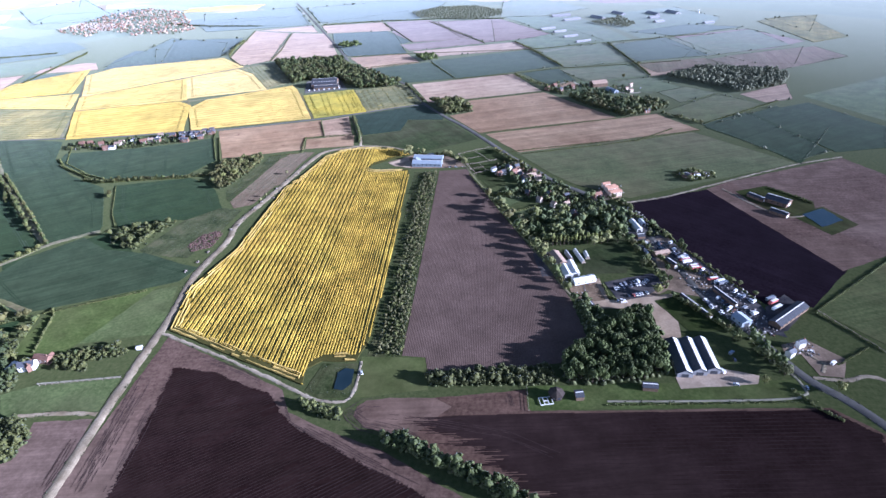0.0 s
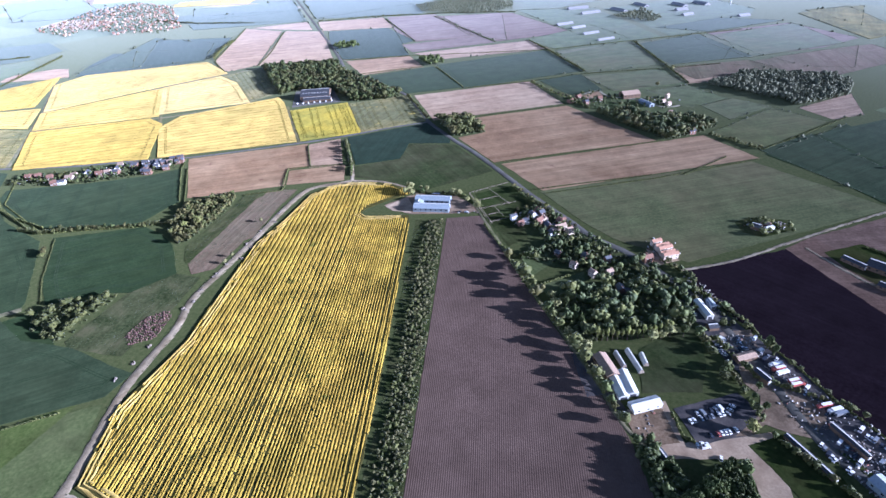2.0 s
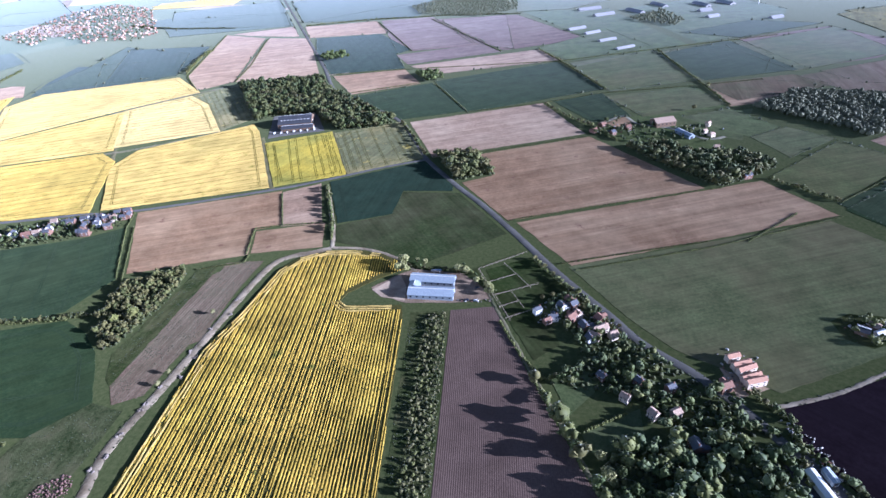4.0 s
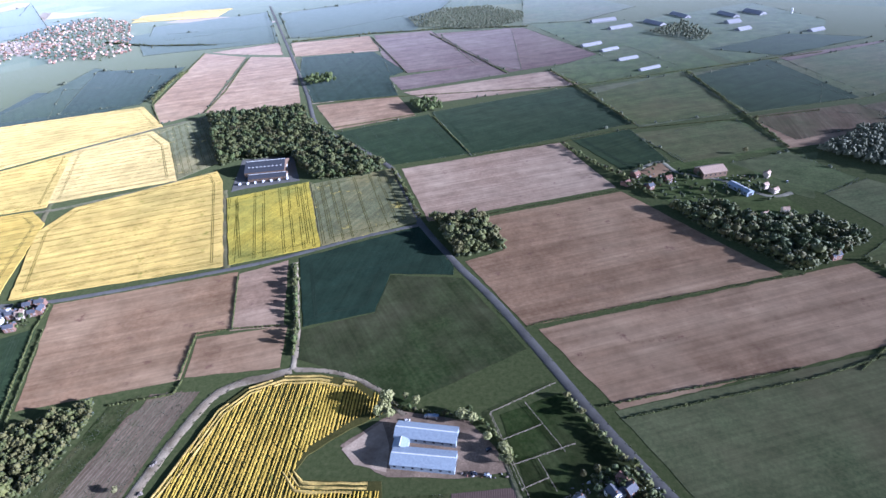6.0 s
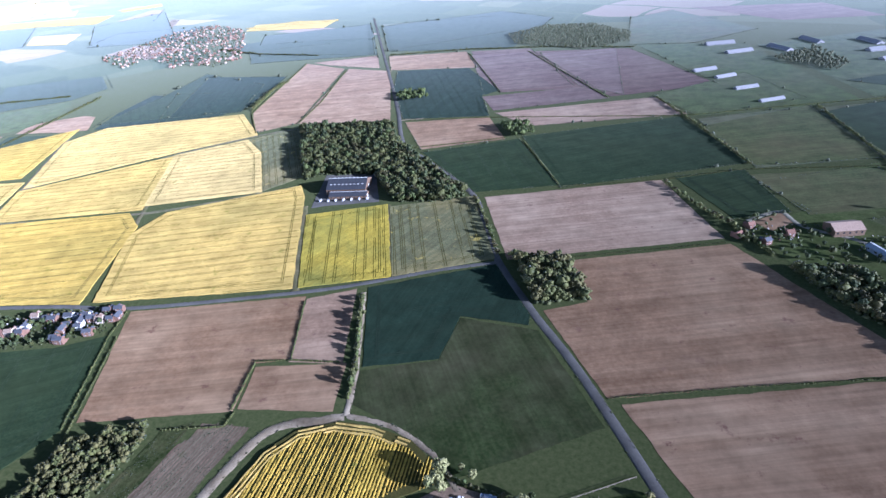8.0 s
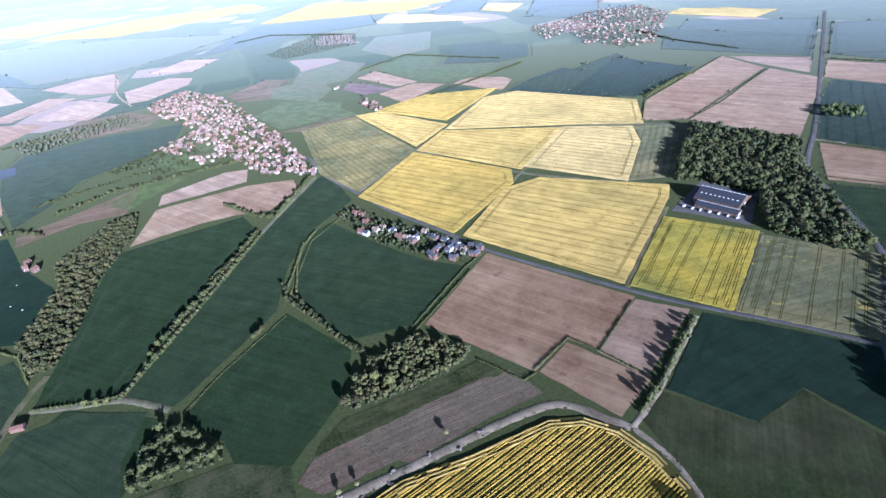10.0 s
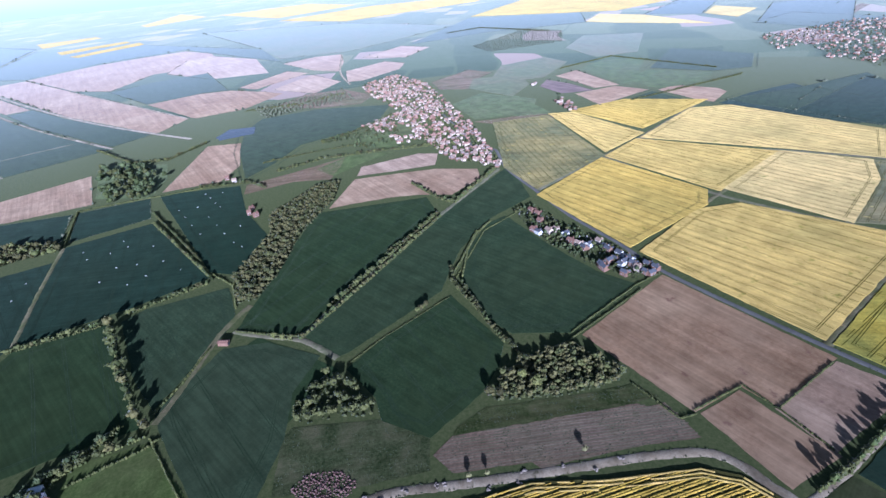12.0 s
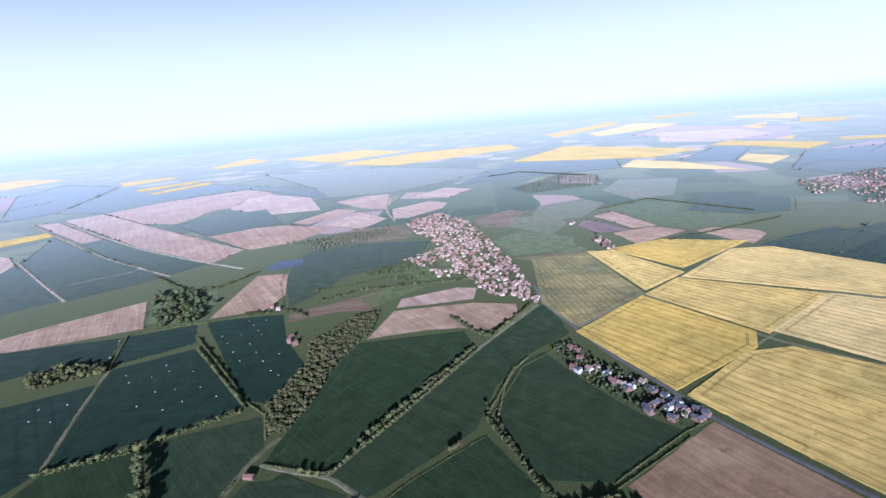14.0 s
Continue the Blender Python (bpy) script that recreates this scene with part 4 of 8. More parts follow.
field("rape_hall_b", "rape_thin", [(-42.4, 442.6), (-69.2, 503.2), (-111.6, 483.6), (-83.4, 419.9)])
field("soil_pink", "soil_red", [(-105.2, 335.6), (-111.7, 357.0), (-99.8, 361.9), (-114.4, 398.4), (-185.5, 372.1), (-154.7, 318.1)])
field("soil_pink_b", "soil_red", [(-79.4, 364.6), (-95.0, 408.1), (-113.2, 396.8), (-99.6, 360.7)])
field("soil_pink_c", "soil_red", [(-72.2, 343.7), (-78.1, 365.4), (-110.2, 355.6), (-104.3, 336.8)])
field("wheat_cross", "wheat_dark", [(-46.5, 374.8), (-46, 399.6), (-19.3, 399.8), (-20.4, 409.6), (-40.9, 438.3), (-90.4, 409.9), (-71.7, 364.7)])
field("meadow", "meadow", [(-41.8, 340.6), (-26.3, 330.7), (11.5, 358.1), (-15, 397.7), (-45.6, 398.7), (-46.2, 374.3), (-71.8, 362.9), (-67.3, 347.9)])
field("soil_track", "soil_tan", [(-97.6, 279.1), (-97.5, 325.6), (-97, 330.7), (-112, 328.8), (-111.5, 317.5), (-117.5, 264.7)])
field("scrub_track", "scrub", [(-111.2, 269.2), (-114.8, 275.1), (-114.8, 328.7), (-123.5, 322.8), (-121.7, 261.6)])
field("soil_road", "soil_red", [(-36.9, 443.0), (54.6, 478.6), (28.7, 538.7), (-62.9, 503.2)])
field("soil_road_b", "soil_red", [(0.6, 418.8), (-15.4, 409.7), (11.3, 369.8), (107.6, 404.9), (56.7, 474.1), (-11.1, 447.0)])
field("soil_road_c", "soil_red", [(39.0, 334.2), (157.9, 379.1), (136.7, 413.8), (15.4, 368.4)])
field("green_mid", "wheat_pale", [(163.9, 392.3), (215.9, 437.1), (193.5, 465.3), (140.3, 416.6)])
field("green_mid_b", "wheat", [(185.5, 349.8), (198.3, 320.1), (238.5, 382.5), (224.9, 432.8), (162.3, 384.2)])
field("paddock", "meadow", [(15, 297.6), (23.8, 278.8), (32.5, 286.8), (26.6, 309), (40.1, 316.5), (22.1, 339.4), (3.8, 329.6)])
field("green_north", "wheat", [(-70.1, 508.4), (-25.5, 524.1), (-62.1, 595.0), (-121.4, 562.6)])
field("green_north_b", "wheat", [(-23.7, 521.3), (77.9, 570.0), (42.0, 649.4), (-60.6, 599.7)])
field("soil_north", "soil_red", [(-124.6, 568.0), (-71.3, 593.4), (-94.6, 639.9), (-157.6, 622.1)])
field("green_north_c", "wheat_dark", [(-207.7, 718.8), (-162.5, 629.8), (-94.9, 642.1), (-115.1, 696.1), (-103.5, 712.6), (-154.9, 794.3), (-230.3, 783.1)])
field("soil_north_b", "soil_red", [(-238.1, 786.8), (-145.9, 796.3), (-177.7, 866.0), (-269.6, 855.6)])
field("soil_north_c", "soil_purple", [(-101.4, 706.2), (-24.6, 724.3), (-108.3, 884.4), (-174.8, 873.5)])
field("soil_north_d", "soil_purple", [(-8.0, 697.0), (74.9, 734.5), (0.1, 875.6), (-101.1, 868.4)])
field("soil_north_e", "soil_purple", [(-95.0, 655.5), (-8.4, 693.1), (-30.5, 726.3), (-114.0, 693.2)])
field("soil_north_f", "soil_red", [(-59.5, 621.7), (47.3, 655.4), (26.8, 697.3), (-92.5, 649.8)])
field("striped_north", "wheat_pale", [(78.6, 561.7), (145.1, 584.7), (128.4, 679.9), (53.2, 645.2)])
field("striped_north_b", "wheat_pale", [(147.2, 582), (197.2, 598.8), (219.2, 652.1), (211.8, 704.2), (135.1, 675.4)])
field("green_north_d", "wheat", [(60.7, 498.5), (86.4, 509.9), (72.3, 558.5), (34.9, 544.6)])
field("olive_north", "wheat_pale", [(93.9, 507.7), (151.8, 529.9), (137.6, 569.6), (74, 551.6)])
field("soil_north_g", "soil_red", [(152.3, 525.4), (207.4, 541.5), (223.3, 573.1), (190.4, 583.3), (148.8, 572.2)])
field("pasture_north", "pasture", [(131.6, 474.7), (142.6, 466.3), (165, 520.7), (118.8, 506)])
field("soil_north_h", "soil_red", [(-274.8, 586.2), (-249.6, 612.0), (-298.7, 794.6), (-363.8, 821.5), (-311.9, 640.5)])
field("soil_north_i", "soil_red", [(-171.0, 623.7), (-238.4, 784.2), (-293.6, 794.3), (-248.8, 611.3)])
field("soil_north_j", "soil_red", [(-322.2, 810.0), (-256.4, 795.9), (-286.8, 858.4), (-355.8, 824.6)])
field("wheat_north", "wheat", [(-325.3, 641.2), (-361.4, 729.1), (-470.8, 773.9), (-450.5, 668.6), (-446.9, 593.4)])
field("green_top", "wheat", [(-459.8, 864.7), (-295.1, 866.8), (-403.9, 1091.5), (-569.1, 920.5)])
field("green_top_b", "wheat", [(-282.2, 879.7), (-129.4, 886.6), (-110.9, 1089.4), (-204.6, 1167.3), (-371.4, 1060.8)])
field("green_top_c", "wheat_pale", [(-0.9, 895.1), (66.3, 898.1), (134.6, 965.6), (49.8, 1116.3), (-4.8, 1060.7)])
field("soil_top", "soil_purple", [(168, 1014.1), (272.3, 1025.4), (233, 1132.6), (74.3, 1134.3)])
field("rape_top", "rape", [(-593.8, 1062.7), (-486, 1136.1), (-572.3, 1146.5), (-642.3, 1086.6)])
field("poultry_range", "pasture", [(74.1, 738.5), (28.8, 704.1), (54.2, 658.3), (89.4, 657), (163.2, 695.4), (112.1, 889.7), (5.4, 894)])
field("poultry_range_b", "pasture", [(172.9, 702.4), (253.8, 736.1), (297.8, 843), (262.1, 952.6), (122.4, 882.1)])
field("scrub_bank", "scrub", [(-109.1, 197.6), (-105.8, 223.3), (-105.8, 246.2), (-118.5, 248.3), (-131.6, 232.5), (-136.4, 203), (-132, 199.3)])
field("soil_bank", "soil_tan", [(-103, 252.8), (-95.4, 331.2), (-106.9, 328.7), (-114, 319.6), (-117.4, 255.7), (-111.4, 248)])
field("weed_strip", "scrub", [(-117.8, 255.8), (-116, 290.4), (-115.7, 327.8), (-121.4, 323.6), (-126.9, 269.8), (-121, 258.4)])
field("barn_yard", "yard", [(-29.1, 307.2), (-25.3, 306), (-5.8, 307.4), (7.9, 310.8), (3.1, 318.1), (-5.2, 326.5), (-26, 328.6), (-31.4, 325.1), (-41.6, 314.7)])
field("works_yard", "yard_pink", [(71.7, 174.6), (90.8, 176.9), (91.8, 158.7), (98.5, 160.8), (101.3, 186.8), (76.5, 180.4), (74.2, 195.2), (61.1, 190.1)])
field("car_yard", "tarmac", [(79.9, 180.3), (93.7, 184.4), (101, 192.1), (95.8, 200.6), (75.9, 192.4)])
field("shed_yard", "tarmac", [(51.4, 194.6), (58.8, 196.2), (54.2, 215.2), (47.5, 213)])
field("scrap_yard", "tarmac", [(91.3, 233.6), (93.4, 226.3), (95.6, 215.9), (101.4, 201.9), (102.6, 194.8), (107.1, 188.9), (118.6, 180), (126.3, 166.8), (133.7, 163.6), (131.2, 181.6), (126.9, 191.2), (121.8, 200), (118.7, 208), (113, 219.6), (95.9, 249.5), (88.5, 247.3)])
field("scrap_dirt", "mud", [(103.7, 196.6), (106.8, 194.4), (108.2, 186.4), (113.1, 186.9), (113.9, 192.6), (111.1, 198.8), (109.3, 203.9), (103.9, 203.5)])
field("works_dirt", "mud", [(99.5, 212.2), (104.3, 211.1), (108.8, 205.3), (112.5, 202.1), (118.5, 198.7), (117.1, 192.4), (110.7, 185.5), (105.6, 186.6), (99.9, 189.1), (94.5, 184.5), (90.4, 184.1), (99.0, 192.0), (102.0, 199.9), (98.7, 205.0)])
field("north_dirt", "mud", [(97.2, 219.8), (101.6, 219.3), (108, 221.8), (108.4, 230.4), (97.8, 227.8)])
field("black_yard", "tarmac", [(128.2, 163.9), (135.3, 167.6), (145.9, 180), (141.9, 189.3), (132.3, 180.6)])
field("shed_apron", "yard_pink", [(92.9, 135.8), (116.6, 140.2), (118.2, 143.9), (108, 146), (92.3, 140.8)])
field("house_plot", "yard", [(129.8, 154.9), (134.7, 155.3), (136.5, 145.7), (143.3, 145.4), (147.7, 154.3), (139.5, 162.9), (130.1, 159.6)])
field("pond_mud", "scrub", [(-18.9, 120.9), (-8.8, 122.4), (-10.8, 137.3), (-22.9, 136.2), (-24.6, 123.5)])
field("farm_green", "meadow", [(151.9, 281.7), (169.2, 289.2), (185.1, 271.3), (180.7, 254.5), (165.5, 252.7), (154.9, 271.2)])
field("pond_bank", "meadow", [(179.1, 237.1), (194.9, 248), (187.2, 266), (168.8, 254.9)])
field("manor_ground", "pasture", [(-400.8, 87.8), (-445, 89.7), (-487, 79.7), (-504.9, 18.5), (-417.8, 43.4)])
field("lawn_east", "meadow", [(67.9, 197.6), (85.7, 199.6), (90.1, 213.6), (90.8, 233.5), (69.8, 217.1)])
field("lawn_plot", "meadow", [(101.8, 164.5), (114.1, 165.6), (113.1, 173.7), (103.7, 186.4), (93, 181.4)])
field("garden_east", "pasture", [(40.5, 243.5), (54.8, 250), (55, 261.4), (37.1, 251.3)])
field("hall_car_park", "asphalt", [(-148.9, 478.8), (-120.2, 488.5), (-138.5, 525), (-170.5, 518.8), (-156.2, 474.4)])
field("farm_ground", "pasture", [(79.1, 461), (109.3, 446.4), (135.5, 452.9), (129.8, 469.8), (121.6, 515.4), (95.4, 514.1), (62.1, 488)])
field("apron_far", "soil_red", [(74.9, 488.8), (85.7, 499.3), (82.4, 509), (68.6, 497.1)])
field("strip_far", "soil_tan", [(-798.3, 1065.6), (-910.9, 1228), (-936.5, 1234.2), (-819.2, 1069.5)])
field("west_green_g", "wheat_dark", [(-324.1, 638.7), (-353, 761.8), (-456.1, 758.4), (-383.7, 610.3)])
field("wheat_far", "wheat", [(-289.8, 863.6), (-340, 965.8), (-494.9, 890.6), (-443.5, 822.8)])
field("wheat_far", "wheat", [(-343.9, 973.7), (-399.2, 1082.3), (-551.7, 1011.5), (-511.9, 941.3)])
field("wheat_far", "wheat_pale", [(-157.7, 991.8), (-205.3, 1122.7), (-376.8, 1078.5), (-284.1, 881.5)])
field("soil_far", "soil_red", [(-149, 801.4), (-180.2, 872.7), (-270.2, 852), (-240, 787.9)])
field("soil_far", "soil_purple", [(-40.8, 729.5), (-101.3, 869.3), (-168, 852.8), (-117.6, 709.1)])
field("soil_far", "soil_purple", [(2, 702.2), (-13.9, 878.9), (-91.8, 858.8), (-37.4, 730.8)])
field("rape_far", "rape", [(-478.3, 1066.4), (-492.6, 1147.5), (-641.2, 1118.2), (-620.9, 1056.6)])
field("wheat_far", "wheat", [(-700.3, 979.7), (-740.5, 1121.8), (-924.3, 1078.9), (-864.8, 949.8)])
field("east_far", "wheat_pale", [(79.2, 565.2), (143.9, 584.8), (126.7, 679.9), (54.9, 629.7)])
field("east_far", "wheat", [(150.4, 584.3), (224.2, 607.2), (200.8, 708.6), (129.4, 663.7)])
field("east_far", "soil_purple", [(232.3, 611.9), (291.1, 634), (337.5, 669.9), (304.1, 751), (209.7, 712.4)])
field("east_far", "soil_tan", [(252.4, 571.1), (287.8, 565.2), (323.4, 640.1), (237.6, 602.4)])
field("east_far", "pasture", [(97.6, 507.7), (149.3, 524.6), (140.1, 576.8), (77.2, 542.5)])
field("east_far", "soil_tan", [(160.3, 537.6), (232.7, 566.5), (216.1, 595.6), (146.5, 576.3)])
field("east_far", "pasture", [(148.8, 471.5), (170.5, 487.1), (150.3, 520.6), (116.8, 506.9)])
field("east_far", "wheat_pale", [(160.1, 442.1), (192.9, 468.3), (174, 487), (148.8, 471.5)])
field("east_far", "rape_thin", [(364.4, 726.5), (418.9, 841.1), (348.1, 821.6)])
field("east_far", "wheat", [(213.5, 717), (304.2, 765.7), (245.2, 792.7), (165.1, 746.5)])
field("east_far", "pasture", [(55.7, 650.4), (129.4, 698.8), (97.7, 772.7), (23.5, 700.7)])
field("east_far", "soil_red", [(220.8, 441.4), (242.6, 450), (254.6, 495.3), (209.4, 464.9)])
field("east_far", "wheat", [(224.9, 339.3), (255.6, 347.4), (274.8, 385.8), (249.8, 441), (202.6, 416.3)])
field("east_far", "wheat", [(198, 325.2), (222.6, 341), (198.8, 416.3), (161.8, 390.8)])
field("east_far", "pasture", [(280.5, 397.4), (340.2, 517.2), (252.9, 459.2)])
field("east_far", "soil_tan", [(248.6, 531.3), (345.1, 593.7), (335.2, 643.3), (216.4, 590.3)])
field("east_far", "rape_thin", [(343.4, 663.6), (388.7, 691), (400.5, 839.5), (332.8, 803.6)])
field("east_far", "wheat_pale", [(219.7, 603), (316.4, 651), (308.4, 748.2), (192.7, 688.9)])
field("barn_apron", "yard_pink", [(-35.8, 309), (-26.1, 307.4), (-27.1, 315.8), (-31.1, 323.9), (-40.8, 313.6)])
field("scrap_corner", "scrub", [(125.2, 296.3), (131.7, 292.4), (146.7, 299.5), (149.1, 308.5), (132, 310), (124.2, 305.5)])
field("garden_b", "pasture", [(34.3, 256.9), (42.5, 266.7), (41.1, 280), (29.3, 270.6)])
field("farm_mud", "mud", [(63.6, 181.5), (68.2, 178.6), (75.3, 180.4), (72.7, 192.1), (61.5, 189.3)])
# Concrete yard in shade, the shade laid on as dark tarmac
field("shade_yard", "tarmac", [(51.4, 208.9), (58.9, 190.8), (62.8, 189.9), (60.4, 195.4), (55, 213.8), (48.2, 213.3)])
road("main_road", "asphalt", 2.8, [(-423.8, 1146.7), (-316.1, 932.7), (-229.6, 760.5), (-176, 652.1), (-142, 579.4), (-113.8, 550.2), (-70.5, 505.7), (-55.4, 471.5), (-40, 440.2), (-19.6, 408.8), (-2.2, 385.1), (13.6, 360.6), (33.6, 328), (50.6, 303.6), (60, 289.6), (76.2, 274.1), (92.9, 249.4), (104.7, 216.1), (111.5, 187.6), (122.6, 165.1), (131.2, 145.3), (139.8, 135.6), (145.7, 126.7), (154.7, 110.5)])
road("cross_road", "asphalt", 2.02, [(-40.9, 439.8), (-63.6, 429.6), (-92.4, 413.3), (-117.2, 401.2), (-184.2, 375.3), (-221, 368.1), (-260.9, 358.7), (-303.4, 353.8), (-353.3, 348.6), (-400.1, 353.1), (-377.4, 336.4), (-448.6, 339.8), (-536.6, 336.8), (-662.1, 326.2)])
road("gravel_track", "gravel", 2.82, [(-79.8, 77.9), (-84.7, 106.6), (-89.6, 139), (-91.4, 154.6), (-97.7, 184.3), (-97.6, 212.4), (-101, 231.6), (-98.2, 257), (-95.7, 282.6), (-93.6, 308.7), (-91, 325.5), (-87.6, 332.4), (-81.2, 336.8), (-76, 338.5), (-67.6, 342.8)])
road("green_lane", "gravel", 1.71, [(-67.3, 343), (-73.1, 362), (-90.9, 406.1)])
road("barn_lane", "gravel", 1.31, [(-66.8, 343.3), (-50.6, 342.7), (-37.4, 337.6), (-33.7, 335.1), (-25, 326.8)])
road("field_path", "gravel", 0.71, [(-89, 146.3), (-58, 135.4), (-33.2, 125.6), (-19.6, 120.1), (-9.4, 121.8), (-10, 138.5)])
road("east_track", "dirt", 0.81, [(5.6, 314.7), (25.9, 266.8), (41.5, 231.1), (54, 202.6), (61.2, 184.7), (70, 174.1)])
road("white_path", "concrete", 0.4, [(70, 128.4), (99.2, 131.5), (126.7, 135.6), (129.4, 141.5), (128.1, 145.7)])
road("cottage_drive", "concrete", 0.25, [(-117.1, 117.5), (-89.9, 123.5)])
road("farm_drive", "gravel", 1.01, [(-112.3, 104), (-100.3, 106.4), (-86.9, 107.5)])
road("side_lane", "gravel", 0.81, [(92.3, 264.8), (116.2, 273.9), (145.8, 291.5), (192.4, 318.2), (224.8, 332.1)])
road("rape_track", "dirt", 2.4, [(-216.1, 371.7), (-247.1, 432), (-255, 448.7), (-304.8, 534)])
road("rape_track_b", "dirt", 3.2, [(-305.7, 355), (-347.7, 422.1), (-378.6, 470.5), (-446.8, 565.1)])
road("rape_track_c", "dirt", 2.52, [(-347.7, 422.1), (-301.3, 435.4), (-259.7, 450.4), (-231.8, 464.9), (-180.3, 499.7)])
road("rape_track_d", "dirt", 3.02, [(-121.3, 400.3), (-143.4, 442.1), (-161.3, 476.2)])
road("rape_track_e", "dirt", 2.52, [(-84.2, 420.5), (-99.6, 453.5), (-113.3, 485.6)])
road("rape_track_f", "dirt", 2.52, [(-377.2, 466.7), (-329.1, 500.6), (-307.9, 537.2), (-267.9, 579.9), (-240.4, 601.2)])
road("north_lane", "gravel", 1.51, [(-162.8, 626.9), (-145.9, 631.9)])
road("farm_lane", "concrete", 2.02, [(66, 497), (81.1, 508.9), (88.7, 495.4), (108.1, 485.6), (123.2, 469.3), (135.1, 472.5)])
road("arc_path", "dirt", 2.52, [(-151.9, 153.1), (-165.8, 157.9), (-194.7, 165.7), (-212.4, 172.8), (-222.7, 179.4)])
road("arc_path_b", "dirt", 2.52, [(-202.9, 174.2), (-194, 190.1), (-186.4, 205.2), (-169.9, 219.5)])
road("arc_path_c", "dirt", 2.52, [(-189.7, 205), (-216.4, 225.9), (-287.8, 284), (-354.4, 343.1)])
road("dell_path", "dirt", 2.02, [(-222.7, 74.1), (-277.8, 63.2), (-330, 54.8)])
road("east_farm_lane", "gravel", 0.9, [(146.3, 284.8), (152.0, 273.1), (159.8, 260.2), (168.1, 253.8), (180.7, 258.1)])
road("plot_drive", "gravel", 0.81, [(130.6, 159), (135.7, 157.3), (137.9, 154.2), (139.8, 150.7), (137.7, 147.2)])
road("plot_lane", "gravel", 0.91, [(134, 144.6), (138.9, 144.3), (144.5, 144.6), (150.7, 146.9), (155, 145.4)])
road("west_lane", "gravel", 3.2, [(-1155.0, -476.3), (-892.1, -268.6), (-716.0, -127.9), (-566.7, 8.8)])
road("west_lane_b", "gravel", 3.6, [(-1113.1, -382.5), (-909.5, -225.9), (-766.5, -110.3), (-676.8, -29.8), (-606.7, 40.8), (-566.0, 84.2)])
road("west_lane_c", "gravel", 2.6, [(-738.5, -243.8), (-606.8, -142.1), (-511.2, -66.1)])
road("west_lane_d", "dirt", 2.6, [(-575.1, -99.3), (-593.2, -71.2), (-608.5, -42.3)])
road("west_lane_e", "gravel", 2.8, [(-974.2, -181.5), (-794.6, -39.7), (-663.5, 62.0)])
road("west_lane_f", "gravel", 2.4, [(-1044.2, 254.6), (-860.8, 244.7), (-751.7, 254.2)])
tyre_marks([(-84, 127.3), (-77.8, 96.3), (-74.6, 79.8)], (-1.5, -0.3, 0.9, 2.1, 3.2, 4.4, 5.5, 7.5, 9.2))
tyre_marks([(-72.5, 119.3), (-66.8, 89.8), (-65.4, 80.9)], (-2, -0.8, 0.6, 1.8, 4))
tyre_marks([(-29.8, 119.8), (-23.6, 111.3), (0.6, 100.4), (21, 92.8)], (-3, -1.8, -0.5, 0.7, 2.2))
tyre_marks([(5.5, 121.7), (-3.9, 119.8), (-7.6, 115.6), (-2.6, 112), (8, 110.4), (18.7, 106.5)], (-4.5, -3.4, -2.2, -1, 0.2, 1.4, 2.6, 4))
tyre_marks([(-73.8, 136.8), (-51.3, 130.4), (-34, 123)], (-2, -0.8, 1, 2.2))
tyre_marks([(57.8, 106), (40.7, 112.8), (17.2, 115.5), (-0.2, 115.9)], (-2, -0.8, 1.5, 2.7))
tyre_marks([(-88.6, 99.2), (-85.6, 87.7), (-84, 78.8)], (-1, 0.2, 2, 3.2))
tyre_marks([(39.2, 130.2), (41.2, 121.7)], (-1, 0.2, 1.2, 2.4))

# ---- plants ----
def blob(center, radius, seg=6, rings=4, jitter=0.16):
    """A lumpy closed clump of foliage, in quads."""
    v = []
    for i in range(rings + 1):
        th = math.pi * (0.06 + 0.88 * i / rings)
        for j in range(seg):
            ph = math.tau * (j + 0.5 * (i % 2)) / seg
            v.append((math.sin(th) * math.cos(ph), math.sin(th) * math.sin(ph), math.cos(th)))
    v = np.array(v) * (1 + rng.uniform(-jitter, jitter, (len(v), 1))) * np.asarray(radius) + np.asarray(center)
    f = [(i * seg + j, (i + 1) * seg + j, (i + 1) * seg + (j + 1) % seg, i * seg + (j + 1) % seg)
         for i in range(rings) for j in range(seg)]
    return v, np.array(f)


def leaves(centers, size):
    n = len(centers)
    a = rng.normal(size=(n, 3))
    a /= np.linalg.norm(a, axis=1)[:, None]
    b = np.cross(a, rng.normal(size=(n, 3)))
    b /= np.linalg.norm(b, axis=1)[:, None]
    s = size * rng.uniform(0.6, 1.3, (n, 1))
    a, b = a * s, b * s * 0.7
    v = np.stack([centers - a, centers - b * 0.9, centers + a, centers + b], 1).reshape(-1, 3)
    return v, np.arange(4 * n).reshape(n, 4)


